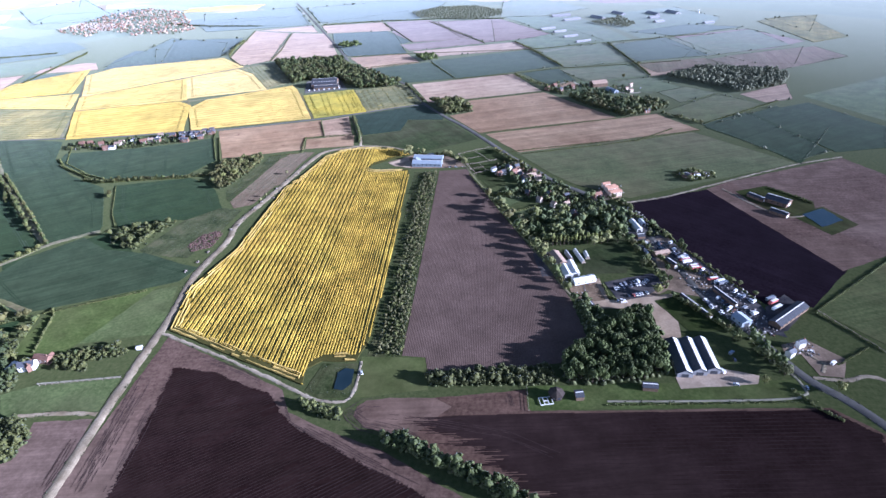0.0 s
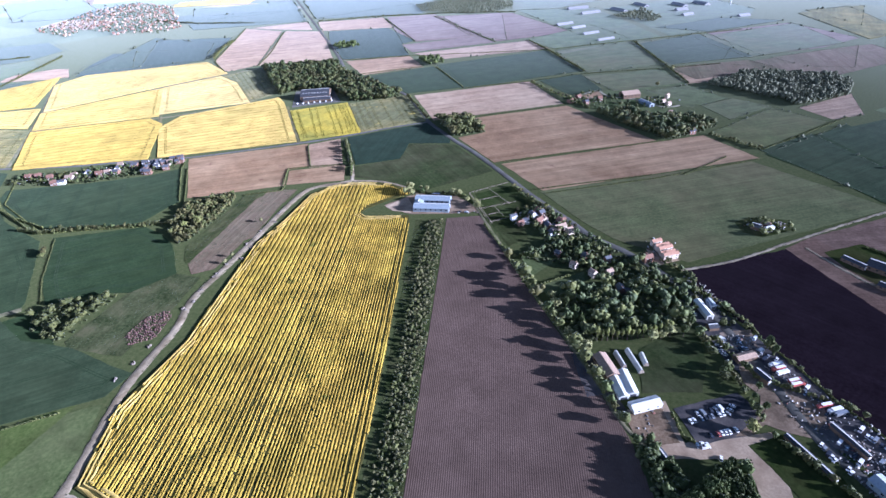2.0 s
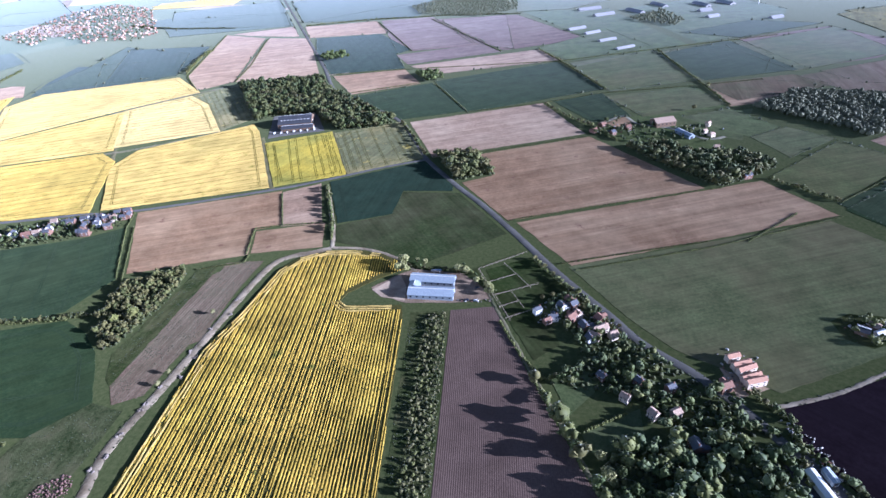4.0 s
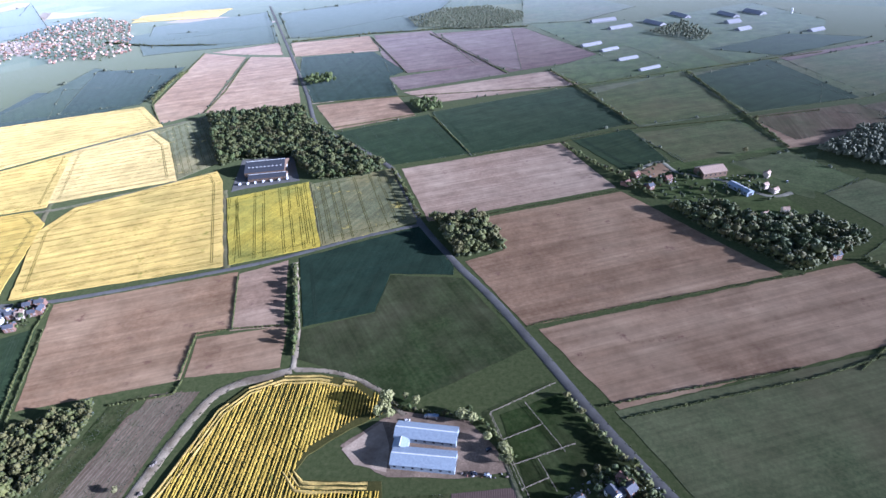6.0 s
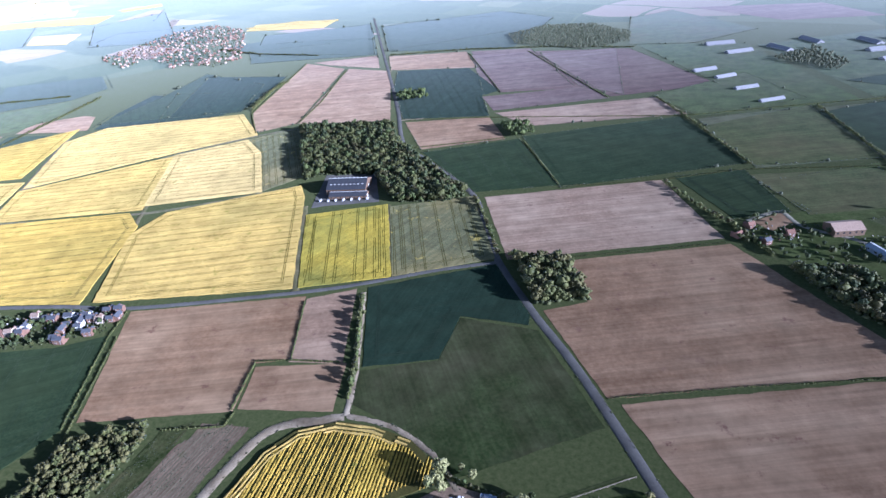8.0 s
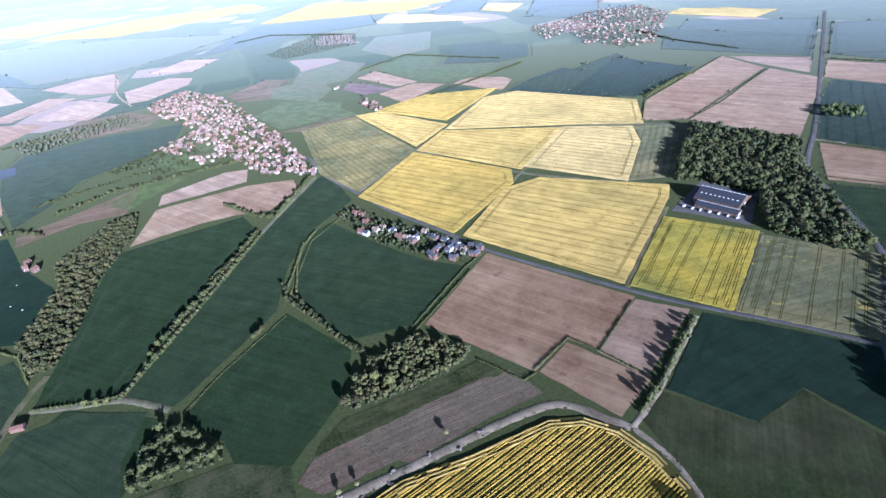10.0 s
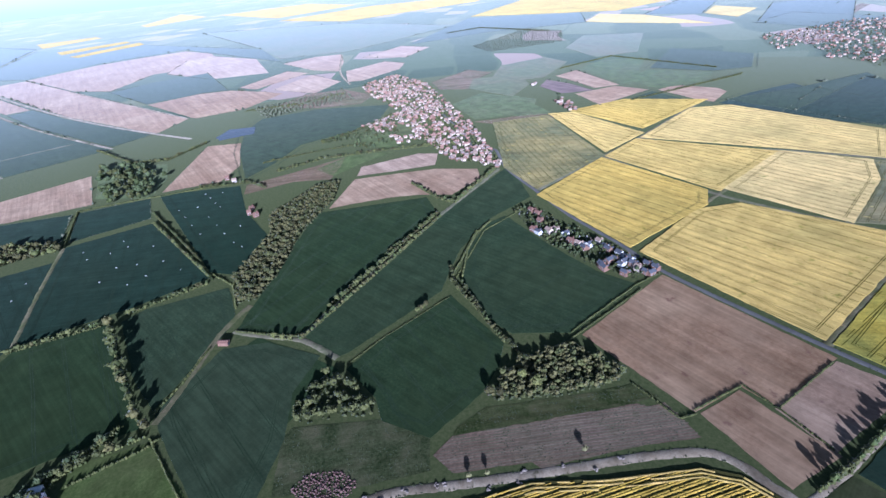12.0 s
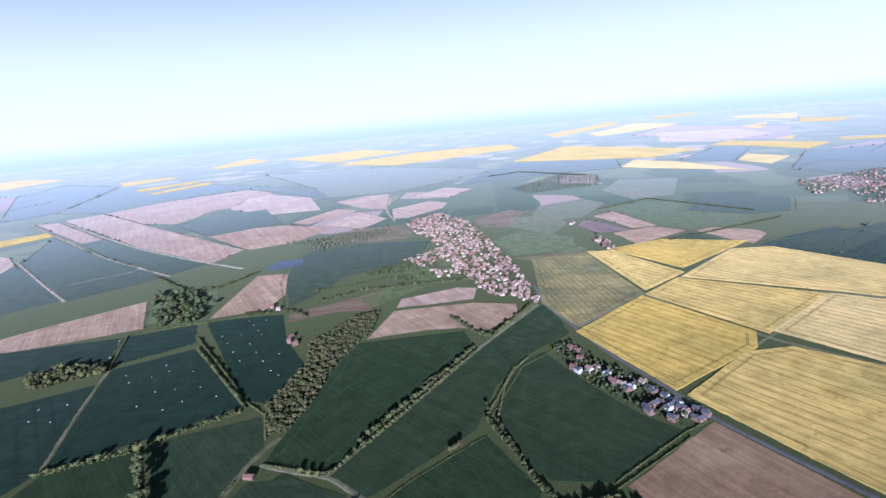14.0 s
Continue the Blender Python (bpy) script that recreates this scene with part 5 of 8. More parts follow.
def crown_arrays(height, width, clumps, leaf_count, leaf_size, base=0.25, core=0.78, seg=6, rings=4, small=0.75):
    """A crown: a lumpy body with uneven clumps on it and leaf sprays standing out all round."""
    rad = width / 2
    zc, hz = height * (0.5 + base / 2), height * (1 - base) / 2
    tall = min(1.4, hz / rad)
    pieces = [blob((0, 0, zc), (rad * 0.66, rad * 0.66, hz * 0.7), seg + 2, rings + 1, 0.3)]
    spots = []
    for k in range(clumps):
        d = rng.normal(size=3)
        d[2] = abs(d[2]) if rng.random() < 0.7 else d[2]
        d /= np.linalg.norm(d)
        r = rng.uniform(0.5, 0.78)
        spots.append((np.array([d[0] * rad * r, d[1] * rad * r, zc + d[2] * hz * r]), rad * small * rng.uniform(0.28, 0.46)))
    for c, r in spots:
        pieces.append(blob(c, (r, r, r * tall * 0.9), seg, rings, 0.32))
    per = max(1, leaf_count // clumps)
    for c, r in spots:
        d = rng.normal(size=(per, 3))
        d /= np.linalg.norm(d, axis=1)[:, None]
        pieces.append(leaves(c + d * r * rng.uniform(0.85, 1.25, (per, 1)), leaf_size * 0.8))
    return join_arrays(pieces)


def trunk_mesh(name, height, girth):
    bm = bmesh.new()
    def limb(a, b, r0, r1):
        a, b = Vector(a), Vector(b)
        z = (b - a).normalized()
        x = z.orthogonal().normalized()
        y = z.cross(x)
        ra = [bm.verts.new(a + (x * math.cos(t) + y * math.sin(t)) * r0) for t in (k * math.tau / 6 for k in range(6))]
        rb = [bm.verts.new(b + (x * math.cos(t) + y * math.sin(t)) * r1) for t in (k * math.tau / 6 for k in range(6))]
        for i in range(6):
            j = (i + 1) % 6
            bm.faces.new((ra[i], ra[j], rb[j], rb[i]))
    limb((0, 0, -0.2), (0.1, 0, height * 0.45), girth, girth * 0.6)
    for k in range(4):
        t = k * math.tau / 4 + 0.4
        limb((0.1, 0, height * 0.36), (math.cos(t) * height * 0.2, math.sin(t) * height * 0.2, height * 0.68), girth * 0.45, girth * 0.15)
    return bm_mesh(name, bm, "bark")


KINDS = {  # height, width, clumps, leaves, leaf size, words
    "broadleaf": (10, 6.0, 60, 480, 0.30, "broadleaved tree in fresh green leaf"),
    "mixed": (10, 7.0, 50, 420, 0.30, "dark green garden tree with dense crown"),
    "olive": (10, 8.5, 44, 420, 0.34, "olive brown tree just coming into leaf"),
    "shrubby": (10, 10.0, 44, 420, 0.36, "low bushy tree with grey green leaves"),
    "young": (10, 8.0, 12, 240, 0.6, "small young planted tree with pale leaves"),
    "bloom": (10, 9.5, 40, 400, 0.36, "white flowering hawthorn tree"),
    "pale": (10, 8.0, 14, 300, 0.5, "grey green tree paled with painted distance haze"),
    "bright": (10, 9.5, 40, 400, 0.36, "bright yellow green leafing tree"),
    "poplar": (10, 3.0, 22, 300, 0.32, "slender yellow green poplar in a row"),
}
PROTO = {}
for kind, (h, w, c, nl, ls, words) in KINDS.items():
    for k in range(4):
        tree = new("tree")
        part("trunk", trunk_mesh("trunk", h, 0.28), tree)
        v, f = crown_arrays(h, w * rng.uniform(0.9, 1.1), c, nl, ls, seg=4, rings=2, small=0.75 if c < 30 else 0.56)
        part("crown", mesh_of("crown", v, f, "leaf_" + kind), tree)
        tagged(tree, words, "tree")
        PROTO[kind, k] = tree
USED = set()
FREE = [300]
BATCH = {}
MODELS = {(kind, fine): [crown_arrays(h * rng.uniform(0.85, 1.1), max(w, 7.6) * rng.uniform(0.85, 1.1), 6, 24, 0.55, base=0.30, seg=4, rings=2, small=0.9) if fine else
                         crown_arrays(h, max(w, 8.0), 4, 12, 0.85, base=0.25, seg=4, rings=2, small=1.1) for k in range(10)]
          for kind, (h, w, c, nl, ls, words) in KINDS.items() for fine in (True, False)}


def plant(kind, x, y, height, apart=True, fine=True):
    """A tree of its own while the number of single trees lasts, else a crown in the stand being built."""
    s = height / 10 * rng.uniform(0.85, 1.15)
    if not apart or FREE[0] <= 0:
        v, f = MODELS[kind, fine][int(rng.integers(10))]
        a = rng.uniform(0, math.tau)
        r = np.array([[math.cos(a), -math.sin(a), 0], [math.sin(a), math.cos(a), 0], [0, 0, 1]]) * s
        BATCH.setdefault(kind, []).append((v @ r.T + (x, y, -0.12 * height), f))
        return None
    FREE[0] -= 1
    k = int(rng.integers(4))
    m = pose(x, y, 0, 0, 0, rng.uniform(0, 360))
    src = PROTO[kind, k]
    if (kind, k) not in USED:
        USED.add((kind, k))
        ob = src
        ob.matrix_basis = m
    else:
        ob = copy_thing(src, m)
    ob.scale = (s, s, s)
    return ob


def close_stand(name, label):
    for kind, pieces in BATCH.items():
        v, f = join_arrays(pieces)
        tagged(new(name, mesh_of(name, v, f, "leaf_" + kind)), label, name, kind="stuff")
    BATCH.clear()


def inside(x, y, pts):
    hit, j = False, len(pts) - 1
    for i in range(len(pts)):
        (xi, yi), (xj, yj) = pts[i], pts[j]
        if (yi > y) != (yj > y) and x < (xj - xi) * (y - yi) / (yj - yi) + xi:
            hit = not hit
        j = i
    return hit


def scatter(pts, spacing):
    p = np.array(pts)
    (x0, y0), (x1, y1) = p.min(0), p.max(0)
    out = []
    for a in np.arange(x0, x1 + spacing, spacing):
        for b in np.arange(y0, y1 + spacing, spacing):
            x, y = a + rng.uniform(-0.4, 0.4) * spacing, b + rng.uniform(-0.4, 0.4) * spacing
            if inside(x, y, pts):
                out.append((x, y))
    return out


def wood(reach, kind, height, spacing, pts):
    mix = {"mixed": ("mixed", "mixed", "broadleaf", "shrubby"), "olive": ("olive", "olive", "shrubby"), "young": ("young", "young", "shrubby"), "hall": ("shrubby", "mixed", "olive", "broadleaf", "shrubby")}.get(kind, (kind,))
    low = 0.82 if kind in ("broadleaf", "pale") else 0.55
    for x, y in scatter(pts, spacing):
        if kind == "mixed" and noise.noise((x * 0.09, y * 0.09, 2.0)) < -0.12:
            continue
        plant(mix[int(rng.integers(len(mix)))], x, y, height * rng.uniform(low, 1.12), reach == "near", reach != "far")
    if reach != "far":
        tufts(pts, spacing * 0.8, min(spacing * 0.52, height * 0.22), "leaf_under", "undergrowth", "bushy undergrowth beneath a wood")
    close_stand("woodland", "wood of close-standing " + ("olive brown" if kind == "olive" else "green") + " trees")


def hedge(kind, height, pts):
    p = np.array(pts)
    pieces = []
    for a, b in zip(p[:-1], p[1:]):
        d = np.hypot(*(b - a))
        step = max(0.9 * K, 0.55 * min(height, 3.0 * K))
        for k in range(max(1, int(d / step))):
            if kind == "tree" and rng.random() < 0.25:
                continue
            q = a + (b - a) * (k + rng.uniform(-0.3, 0.3)) * step / d + rng.uniform(-0.4, 0.4, 2) * K
            h = min(height, 2.6 * K) * rng.uniform(0.55, 1.1)
            pieces.append(blob((*q, h * 0.42), (h * 0.5, h * 0.5, h * 0.55), 5, 2, 0.22))
            e = rng.normal(size=(6, 3))
            e /= np.linalg.norm(e, axis=1)[:, None]
            pieces.append(leaves(np.array((*q, h * 0.5)) + np.abs(e) * (1, 1, 1) * np.sign(e) * (h * 0.55, h * 0.55, h * 0.5), 0.22 * K + 0.06 * h))
        if kind == "tree":
            s = rng.uniform(0, height)
            while s < d:
                q = a + (b - a) * s / d
                plant(("shrubby", "olive", "broadleaf", "shrubby")[int(rng.integers(4))], q[0], q[1], height * rng.uniform(0.6, 1.15), False)
                s += height * rng.uniform(0.28, 0.95)
    v, f = join_arrays(pieces)
    ob = new("hedge", mesh_of("hedge", v, f, "leaf_hedge"))
    tagged(ob, "overgrown field hedge of " + ("bushes and small trees" if kind == "tree" else "low green bushes"), "hedge")
    close_stand("hedgerow_trees", "small trees standing along a field hedge")


def tufts(pts, spacing, size, material, name, label):
    """Low clumps of rough growth strewn over a patch."""
    pieces = []
    for x, y in scatter(pts, spacing):
        r = size * rng.uniform(0.4, 1.35)
        if name == "rough_grass" and noise.noise((x * 0.11 / K, y * 0.11 / K, 5.0)) < 0.02:
            continue
        pieces.append(blob((x, y, r * 0.2), (r, r, r * (rng.uniform(0.18, 0.35) if name == "rough_grass" else rng.uniform(0.45, 0.8))), 5, 2, 0.3))
    if pieces:
        v, f = join_arrays(pieces)
        tagged(new(name, mesh_of(name, v, f, material)), label, "undergrowth", kind="stuff")


def far_hedges():
    """Low hedges and bushes round the fields far off."""
    pieces = []
    for pts in EDGES:
        for i in range(len(pts)):
            a, b = np.array(pts[i]), np.array(pts[(i + 1) % len(pts)])
            run = float(np.hypot(*(b - a)))
            if rng.random() < 0.3:
                continue
            away = math.hypot(*((a + b) / 2 - np.array((10.0, 240.0)))) / K
            step = (3.3 if away < 1300 else 7.0) * K
            s = 0.0
            while s < run:
                q = a + (b - a) * s / run + rng.uniform(-0.6, 0.6, 2) * K
                r = K * rng.uniform(0.38, 0.8) * (1.0 if away < 1300 else 1.7)
                if rng.random() < 0.05:
                    r *= 3.0
                pieces.append(blob((*q, r * 0.7), (r * 1.2, r * 1.2, r), 4, 2, 0.25))
                s += step * rng.uniform(0.6, 1.5) * (1 if rng.random() > 0.08 else 5)
    v, f = join_arrays(pieces)
    tagged(new("far_hedges", mesh_of("far_hedges", v, f, "leaf_far_hazed")), "far hedges and bushes along field edges", "hedge", kind="stuff")


far_hedges()


def verge(pts, width):
    """Tussocks and weeds along both edges of a track."""
    pieces = []
    for a, b in zip(pts[:-1], pts[1:]):
        a, b = np.array(a), np.array(b)
        run = float(np.hypot(*(b - a)))
        q = np.array([-(b - a)[1], (b - a)[0]]) / max(run, 1e-6)
        for k in range(int(run / (1.1 * K))):
            side = rng.choice((-1, 1))
            p = a + (b - a) * rng.random() + q * side * (width / 2 + rng.uniform(-0.1, 0.9) * K)
            if noise.noise((p[0] * 0.06 / K, p[1] * 0.06 / K, side * 4.0)) < -0.15:
                continue
            r = K * rng.uniform(0.15, 0.55)
            pieces.append(blob((*p, 0.1 + r * 0.15), (r * 1.3, r * 1.3, r * rng.uniform(0.4, 0.8)), 4, 2, 0.3))
    if pieces:
        v, f = join_arrays(pieces)
        tagged(new("verge_grass", mesh_of("verge_grass", v, f, "leaf_tuft")), "tussocky grass and weeds along a track", "grass", kind="stuff")


for pts, width in VERGES:
    verge(pts, width)
for pts in ROUGH:
    tufts(pts, 1.7 * K, 0.5 * K, "leaf_tuft", "rough_grass", "tussocks of rough olive grass and weeds")
tufts(BRUSH_PATCH, 1.5 * K, 0.85 * K, "leaf_brush", "brush_heap", "reddish brown heaps of cut brushwood")


def rubble_heap(x, y):
    v, f = join_arrays([blob((rng.uniform(-2, 2) * K, rng.uniform(-1, 1) * K, 0.2 * K), rng.uniform(0.5, 1.1, 3) * K * (1, 1, 0.7), 6, 3, 0.3) for k in range(7)])
    ob = new("rubble_heap", mesh_of("rubble_heap", v, f, "rubble"))
    ob.matrix_basis = pose(x, y, 0.05, 0, 0, rng.uniform(0, 180))
    tagged(ob, "pale heap of dumped rubble beside a track", "rubble", kind="stuff")


rubble_heap(-103.62, 186.78)
rubble_heap(-102.41, 195.05)
rubble_heap(-101.94, 203.34)
rubble_heap(-101.08, 224.77)
rubble_heap(-100.69, 237.24)
rubble_heap(-99.35, 249.61)
rubble_heap(-94.83, 261.74)
rubble_heap(-94.64, 270.89)
rubble_heap(-93.17, 294.82)
rubble_heap(-99.35, 257.24)
rubble_heap(-97.90, 273.60)
rubble_heap(-100.18, 246.95)
rubble_heap(-97.05, 285.82)
rubble_heap(-94.80, 303.83)
rubble_heap(-99.86, 229.79)
# single trees first, then the stands
plant("bloom", -32.5, 325.9, 5)
plant("bloom", -31.1, 330.8, 5.5)
plant("bloom", -29.1, 325.3, 4.5)
plant("bloom", -7.3, 327.1, 4)
plant("bloom", 5.4, 316.8, 4)
plant("bloom", 7.1, 313.0, 3.5)
plant("bright", 40.2, 314.9, 3.5)
plant("poplar", 56.4, 220.1, 6.3)
plant("poplar", 58.1, 220.4, 5.6)
plant("poplar", 59.8, 220.6, 5.6)
plant("poplar", 61.5, 220.9, 6.3)
plant("poplar", 63.2, 221.2, 5.6)
plant("poplar", 64.9, 221.5, 5.6)
plant("poplar", 66.6, 221.7, 6.3)
plant("poplar", 68.3, 222.0, 5.6)
plant("poplar", 70.2, 222.6, 5.6)
plant("poplar", 72.0, 223.1, 6.3)
plant("poplar", 73.9, 223.7, 5.6)
plant("poplar", 75.7, 224.3, 5.6)
plant("poplar", 77.6, 224.9, 6.3)
plant("poplar", 79.4, 225.4, 5.6)
plant("poplar", 81.3, 226.0, 5.6)
plant("bright", -130.92, 289.76, 6.55)
plant("bright", -137.29, 286.58, 4.54)
plant("olive", -130.15, 275.88, 4.03)
plant("olive", -131.99, 272.23, 4.03)
plant("bloom", -31.23, 327.71, 5.55)
plant("bloom", -22.09, 331.74, 3.02)
plant("bloom", -25.74, 333.37, 3.02)
plant("bloom", -6.66, 326.37, 4.03)
plant("bloom", -4.02, 325.81, 4.03)
plant("bloom", 5.45, 313.38, 3.53)
plant("bloom", 6.35, 315.63, 3.53)
plant("bloom", 0.82, 320.18, 3.53)
plant("shrubby", -192.78, 258.29, 3.02)
plant("shrubby", -191.6, 256.03, 3.02)
plant("bright", -192.41, 192.64, 3.02)
plant("bright", -190.48, 196.45, 3.02)
plant("bright", -188.16, 200.23, 3.02)
plant("bloom", 41.74, 242.31, 4.54)
plant("bloom", 43.23, 236.69, 4.54)
plant("bloom", 45.18, 229.36, 4.54)
plant("bloom", 46.94, 221.92, 4.54)
plant("bloom", 49.83, 215.15, 4.54)
plant("bloom", 52.55, 214.45, 4.54)
plant("bloom", 74.76, 221.92, 4.54)
plant("bloom", 77.89, 222.83, 4.54)
plant("bloom", 80.92, 224.54, 4.54)
plant("broadleaf", 85.22, 224.54, 5.55)
plant("broadleaf", 88.6, 230.07, 5.55)
plant("broadleaf", 46.41, 236.97, 5.55)
plant("broadleaf", 49.47, 232.03, 5.55)
plant("broadleaf", 51.69, 228.84, 5.55)
plant("broadleaf", 115.04, 160.63, 5.04)
plant("broadleaf", 116.66, 162.03, 5.04)
plant("shrubby", 120.67, 153.52, 4.54)
plant("shrubby", 122.41, 151.87, 4.54)
plant("shrubby", 124.74, 145.99, 4.54)
plant("shrubby", 125.68, 144.62, 4.54)
plant("bright", 118.42, 140.41, 3.02)
plant("broadleaf", 40.54, 314.87, 3.53)
plant("broadleaf", 47.13, 304.6, 3.53)
plant("broadleaf", 51.06, 298.69, 3.53)
plant("broadleaf", -5.21, 329.05, 4.03)
plant("olive", -192.49, 257.95, 3.53)
plant("olive", -194.5, 260.61, 3.53)
plant("shrubby", -208.41, 217.04, 3.02)
plant("shrubby", -217.4, 225.89, 3.02)
plant("shrubby", -240.19, 244.66, 3.02)
plant("shrubby", -235.51, 240.09, 3.02)
plant("shrubby", -245.21, 248.8, 3.02)
plant("young", -99.79, 294.26, 2.52)
plant("young", -99.82, 257.0, 2.52)
plant("young", -99.33, 262.51, 2.52)
plant("broadleaf", 124.94, 154.39, 3.53)
plant("shrubby", 92.96, 205.37, 3.53)
plant("shrubby", 111.37, 221.22, 3.53)
plant("shrubby", 99.47, 231.09, 3.53)
plant("olive", 127.71, 518.93, 4.03)
plant("olive", 148.71, 568.1, 4.03)
plant("bloom", 148.17, 566.42, 3.02)
plant("shrubby", 111.92, 218.63, 2.52)
plant("shrubby", 116.94, 211.58, 2.52)
plant("shrubby", 118.94, 206.13, 2.52)
plant("shrubby", 120.98, 202.29, 2.52)
plant("shrubby", 123.45, 198.64, 2.52)
plant("shrubby", 127.32, 194.05, 2.52)
plant("shrubby", 130.97, 187.88, 2.52)
plant("broadleaf", 94.65, 208.87, 4.03)
plant("broadleaf", 101.67, 201.67, 4.03)
plant("broadleaf", 99.41, 197.79, 4.03)
plant("broadleaf", 101.2, 193.88, 4.03)
plant("bright", 94.95, 186.1, 4.03)
plant("olive", 26.68, 310.87, 2.52)
plant("olive", 30.5, 312.62, 2.52)
plant("olive", 41.67, 306.58, 2.52)
plant("olive", 53.25, 296.85, 2.52)
plant("bright", 115.93, 160.01, 4.03)
plant("bright", 138.77, 138.85, 4.03)
plant("broadleaf", 92.84, 206.99, 4.54)
plant("broadleaf", 111.47, 222.17, 4.54)
plant("broadleaf", 112.08, 218.51, 4.54)
plant("shrubby", 114.99, 213.5, 3.02)
plant("shrubby", 106.83, 230.3, 3.02)
wood("near", "broadleaf", 5.65, 2.0, [(56.3, 143.3), (68.5, 157.2), (86.5, 175.5), (89.9, 171.7), (90.9, 142.7), (82.2, 137.3), (57.7, 134.5)])
wood("near", "broadleaf", 5.08, 2.0, [(62.4, 179.2), (67.6, 179.6), (76.6, 161), (68.2, 154.2)])
wood("near", "shrubby", 3.95, 3.18, [(-144.9, 202.5), (-155.6, 208.4), (-163.4, 217.1), (-138.4, 233.1), (-134.3, 232.7), (-137.5, 203.9)])
wood("near", "mixed", 6.21, 2.72, [(41.1, 243.5), (50.8, 247.5), (73.5, 253.7), (93.3, 248), (89.8, 230.8), (71.5, 225.7), (53.8, 218.5), (49.3, 221.5)])
wood("near", "mixed", 4.4, 2.6, [(28.2, 268.9), (41.1, 280), (58.8, 288.4), (78.4, 269.3), (92.7, 255.3), (73.4, 252.9), (56.3, 255.7), (56.3, 264.6)])
wood("mid", "shrubby", 3.39, 1.32, [(13.6, 134.3), (52.6, 141.1), (55.1, 134.2), (15.4, 128.9)])
wood("mid", "young", 1.92, 1.63, [(-17, 299.1), (-8.4, 301.1), (3.2, 143.1), (-6.4, 141.6), (-8.6, 186)])
wood("mid", "olive", 6.78, 2.41, [(-33.9, 444.5), (-11.2, 447.8), (1.2, 420.2), (-19, 412.5)])
wood("mid", "olive", 3.39, 1.81, [(-132.5, 272.4), (-141.5, 279.2), (-147.7, 293.4), (-151.1, 310.9), (-128.5, 324.1), (-124.9, 314.8), (-124.6, 293.7), (-128.5, 274.4)])
wood("mid", "hall", 6.6, 2.1, [(-236.8, 599.7), (-164.8, 614.1), (-141.7, 572.1), (-73.8, 505.6), (-82.2, 494.7), (-110, 489.8), (-127.1, 506.6), (-137.8, 523.4), (-173.6, 518.6), (-181.1, 507.9)])
wood("mid", "hall", 6.2, 2.2, [(76.5, 456.7), (94.4, 459.6), (111.2, 444.9), (139, 447.7), (148.1, 429.5), (120.2, 408.3), (113.4, 407.3), (89.2, 436.6)])
# the pale stands carry distance haze in their leaf colour
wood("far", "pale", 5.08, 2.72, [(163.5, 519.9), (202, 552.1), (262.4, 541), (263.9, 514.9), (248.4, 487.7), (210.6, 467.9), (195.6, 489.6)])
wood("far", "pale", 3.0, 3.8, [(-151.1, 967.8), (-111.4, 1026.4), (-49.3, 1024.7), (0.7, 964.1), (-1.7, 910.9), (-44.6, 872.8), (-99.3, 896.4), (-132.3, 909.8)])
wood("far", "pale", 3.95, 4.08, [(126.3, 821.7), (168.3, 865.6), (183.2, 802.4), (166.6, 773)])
wood("far", "broadleaf", 5.65, 4.08, [(-196.4, 697.1), (-173.3, 708), (-159.1, 685.2), (-181.8, 673.4)])
wood("mid", "olive", 3.95, 1.91, [(-227, 173.5), (-251.3, 167.3), (-302.1, 183.9), (-329.8, 179.9), (-370.7, 211.1), (-376.5, 226.9), (-343.8, 222.9), (-296, 201.4), (-249.9, 191), (-227.2, 181.6)])
wood("far", "mixed", 7.34, 4.99, [(-439.4, 36), (-494.4, 24.4), (-487.2, 60.3), (-445, 89.7), (-400.8, 87.8), (-400, 59.5)])
wood("far", "olive", 5.65, 3.18, [(-325.9, 8.5), (-342, 19), (-338.9, 47.8), (-323.3, 55.7), (-310.5, 17.8)])
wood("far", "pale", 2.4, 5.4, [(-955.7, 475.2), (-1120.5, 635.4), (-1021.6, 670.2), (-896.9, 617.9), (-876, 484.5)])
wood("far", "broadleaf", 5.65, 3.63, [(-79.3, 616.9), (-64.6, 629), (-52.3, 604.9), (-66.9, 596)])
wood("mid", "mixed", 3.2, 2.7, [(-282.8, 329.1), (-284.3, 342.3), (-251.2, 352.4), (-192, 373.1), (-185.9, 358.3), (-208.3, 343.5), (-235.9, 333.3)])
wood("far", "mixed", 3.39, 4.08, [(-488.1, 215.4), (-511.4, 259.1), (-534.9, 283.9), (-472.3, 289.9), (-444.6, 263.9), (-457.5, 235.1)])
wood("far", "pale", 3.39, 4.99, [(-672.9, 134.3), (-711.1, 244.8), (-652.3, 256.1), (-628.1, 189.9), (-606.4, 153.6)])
wood("far", "mixed", 3.6, 4.3, [(60.8, 502.0), (84.9, 512.9), (104.9, 495.8), (126.3, 484.5), (127.5, 465.1), (104.0, 458.9), (81.9, 463.2), (66.8, 473.1), (54.7, 480.5)])
wood("mid", "mixed", 3.6, 2.5, [(27.8, 311.3), (42.5, 316.6), (56.6, 288.3), (41.1, 280)])
wood("far", "shrubby", 3.95, 4.08, [(124.7, 303.9), (136.4, 310.6), (150, 303.5), (144, 293.9), (132, 293.1)])
wood("mid", "broadleaf", 4.52, 1.63, [(3.5, 109.3), (11.7, 108.7), (25.7, 102.5), (41.4, 96), (50, 90.9), (45.8, 89.7), (32.6, 95.4), (16.3, 102.1), (5.9, 105.1)])
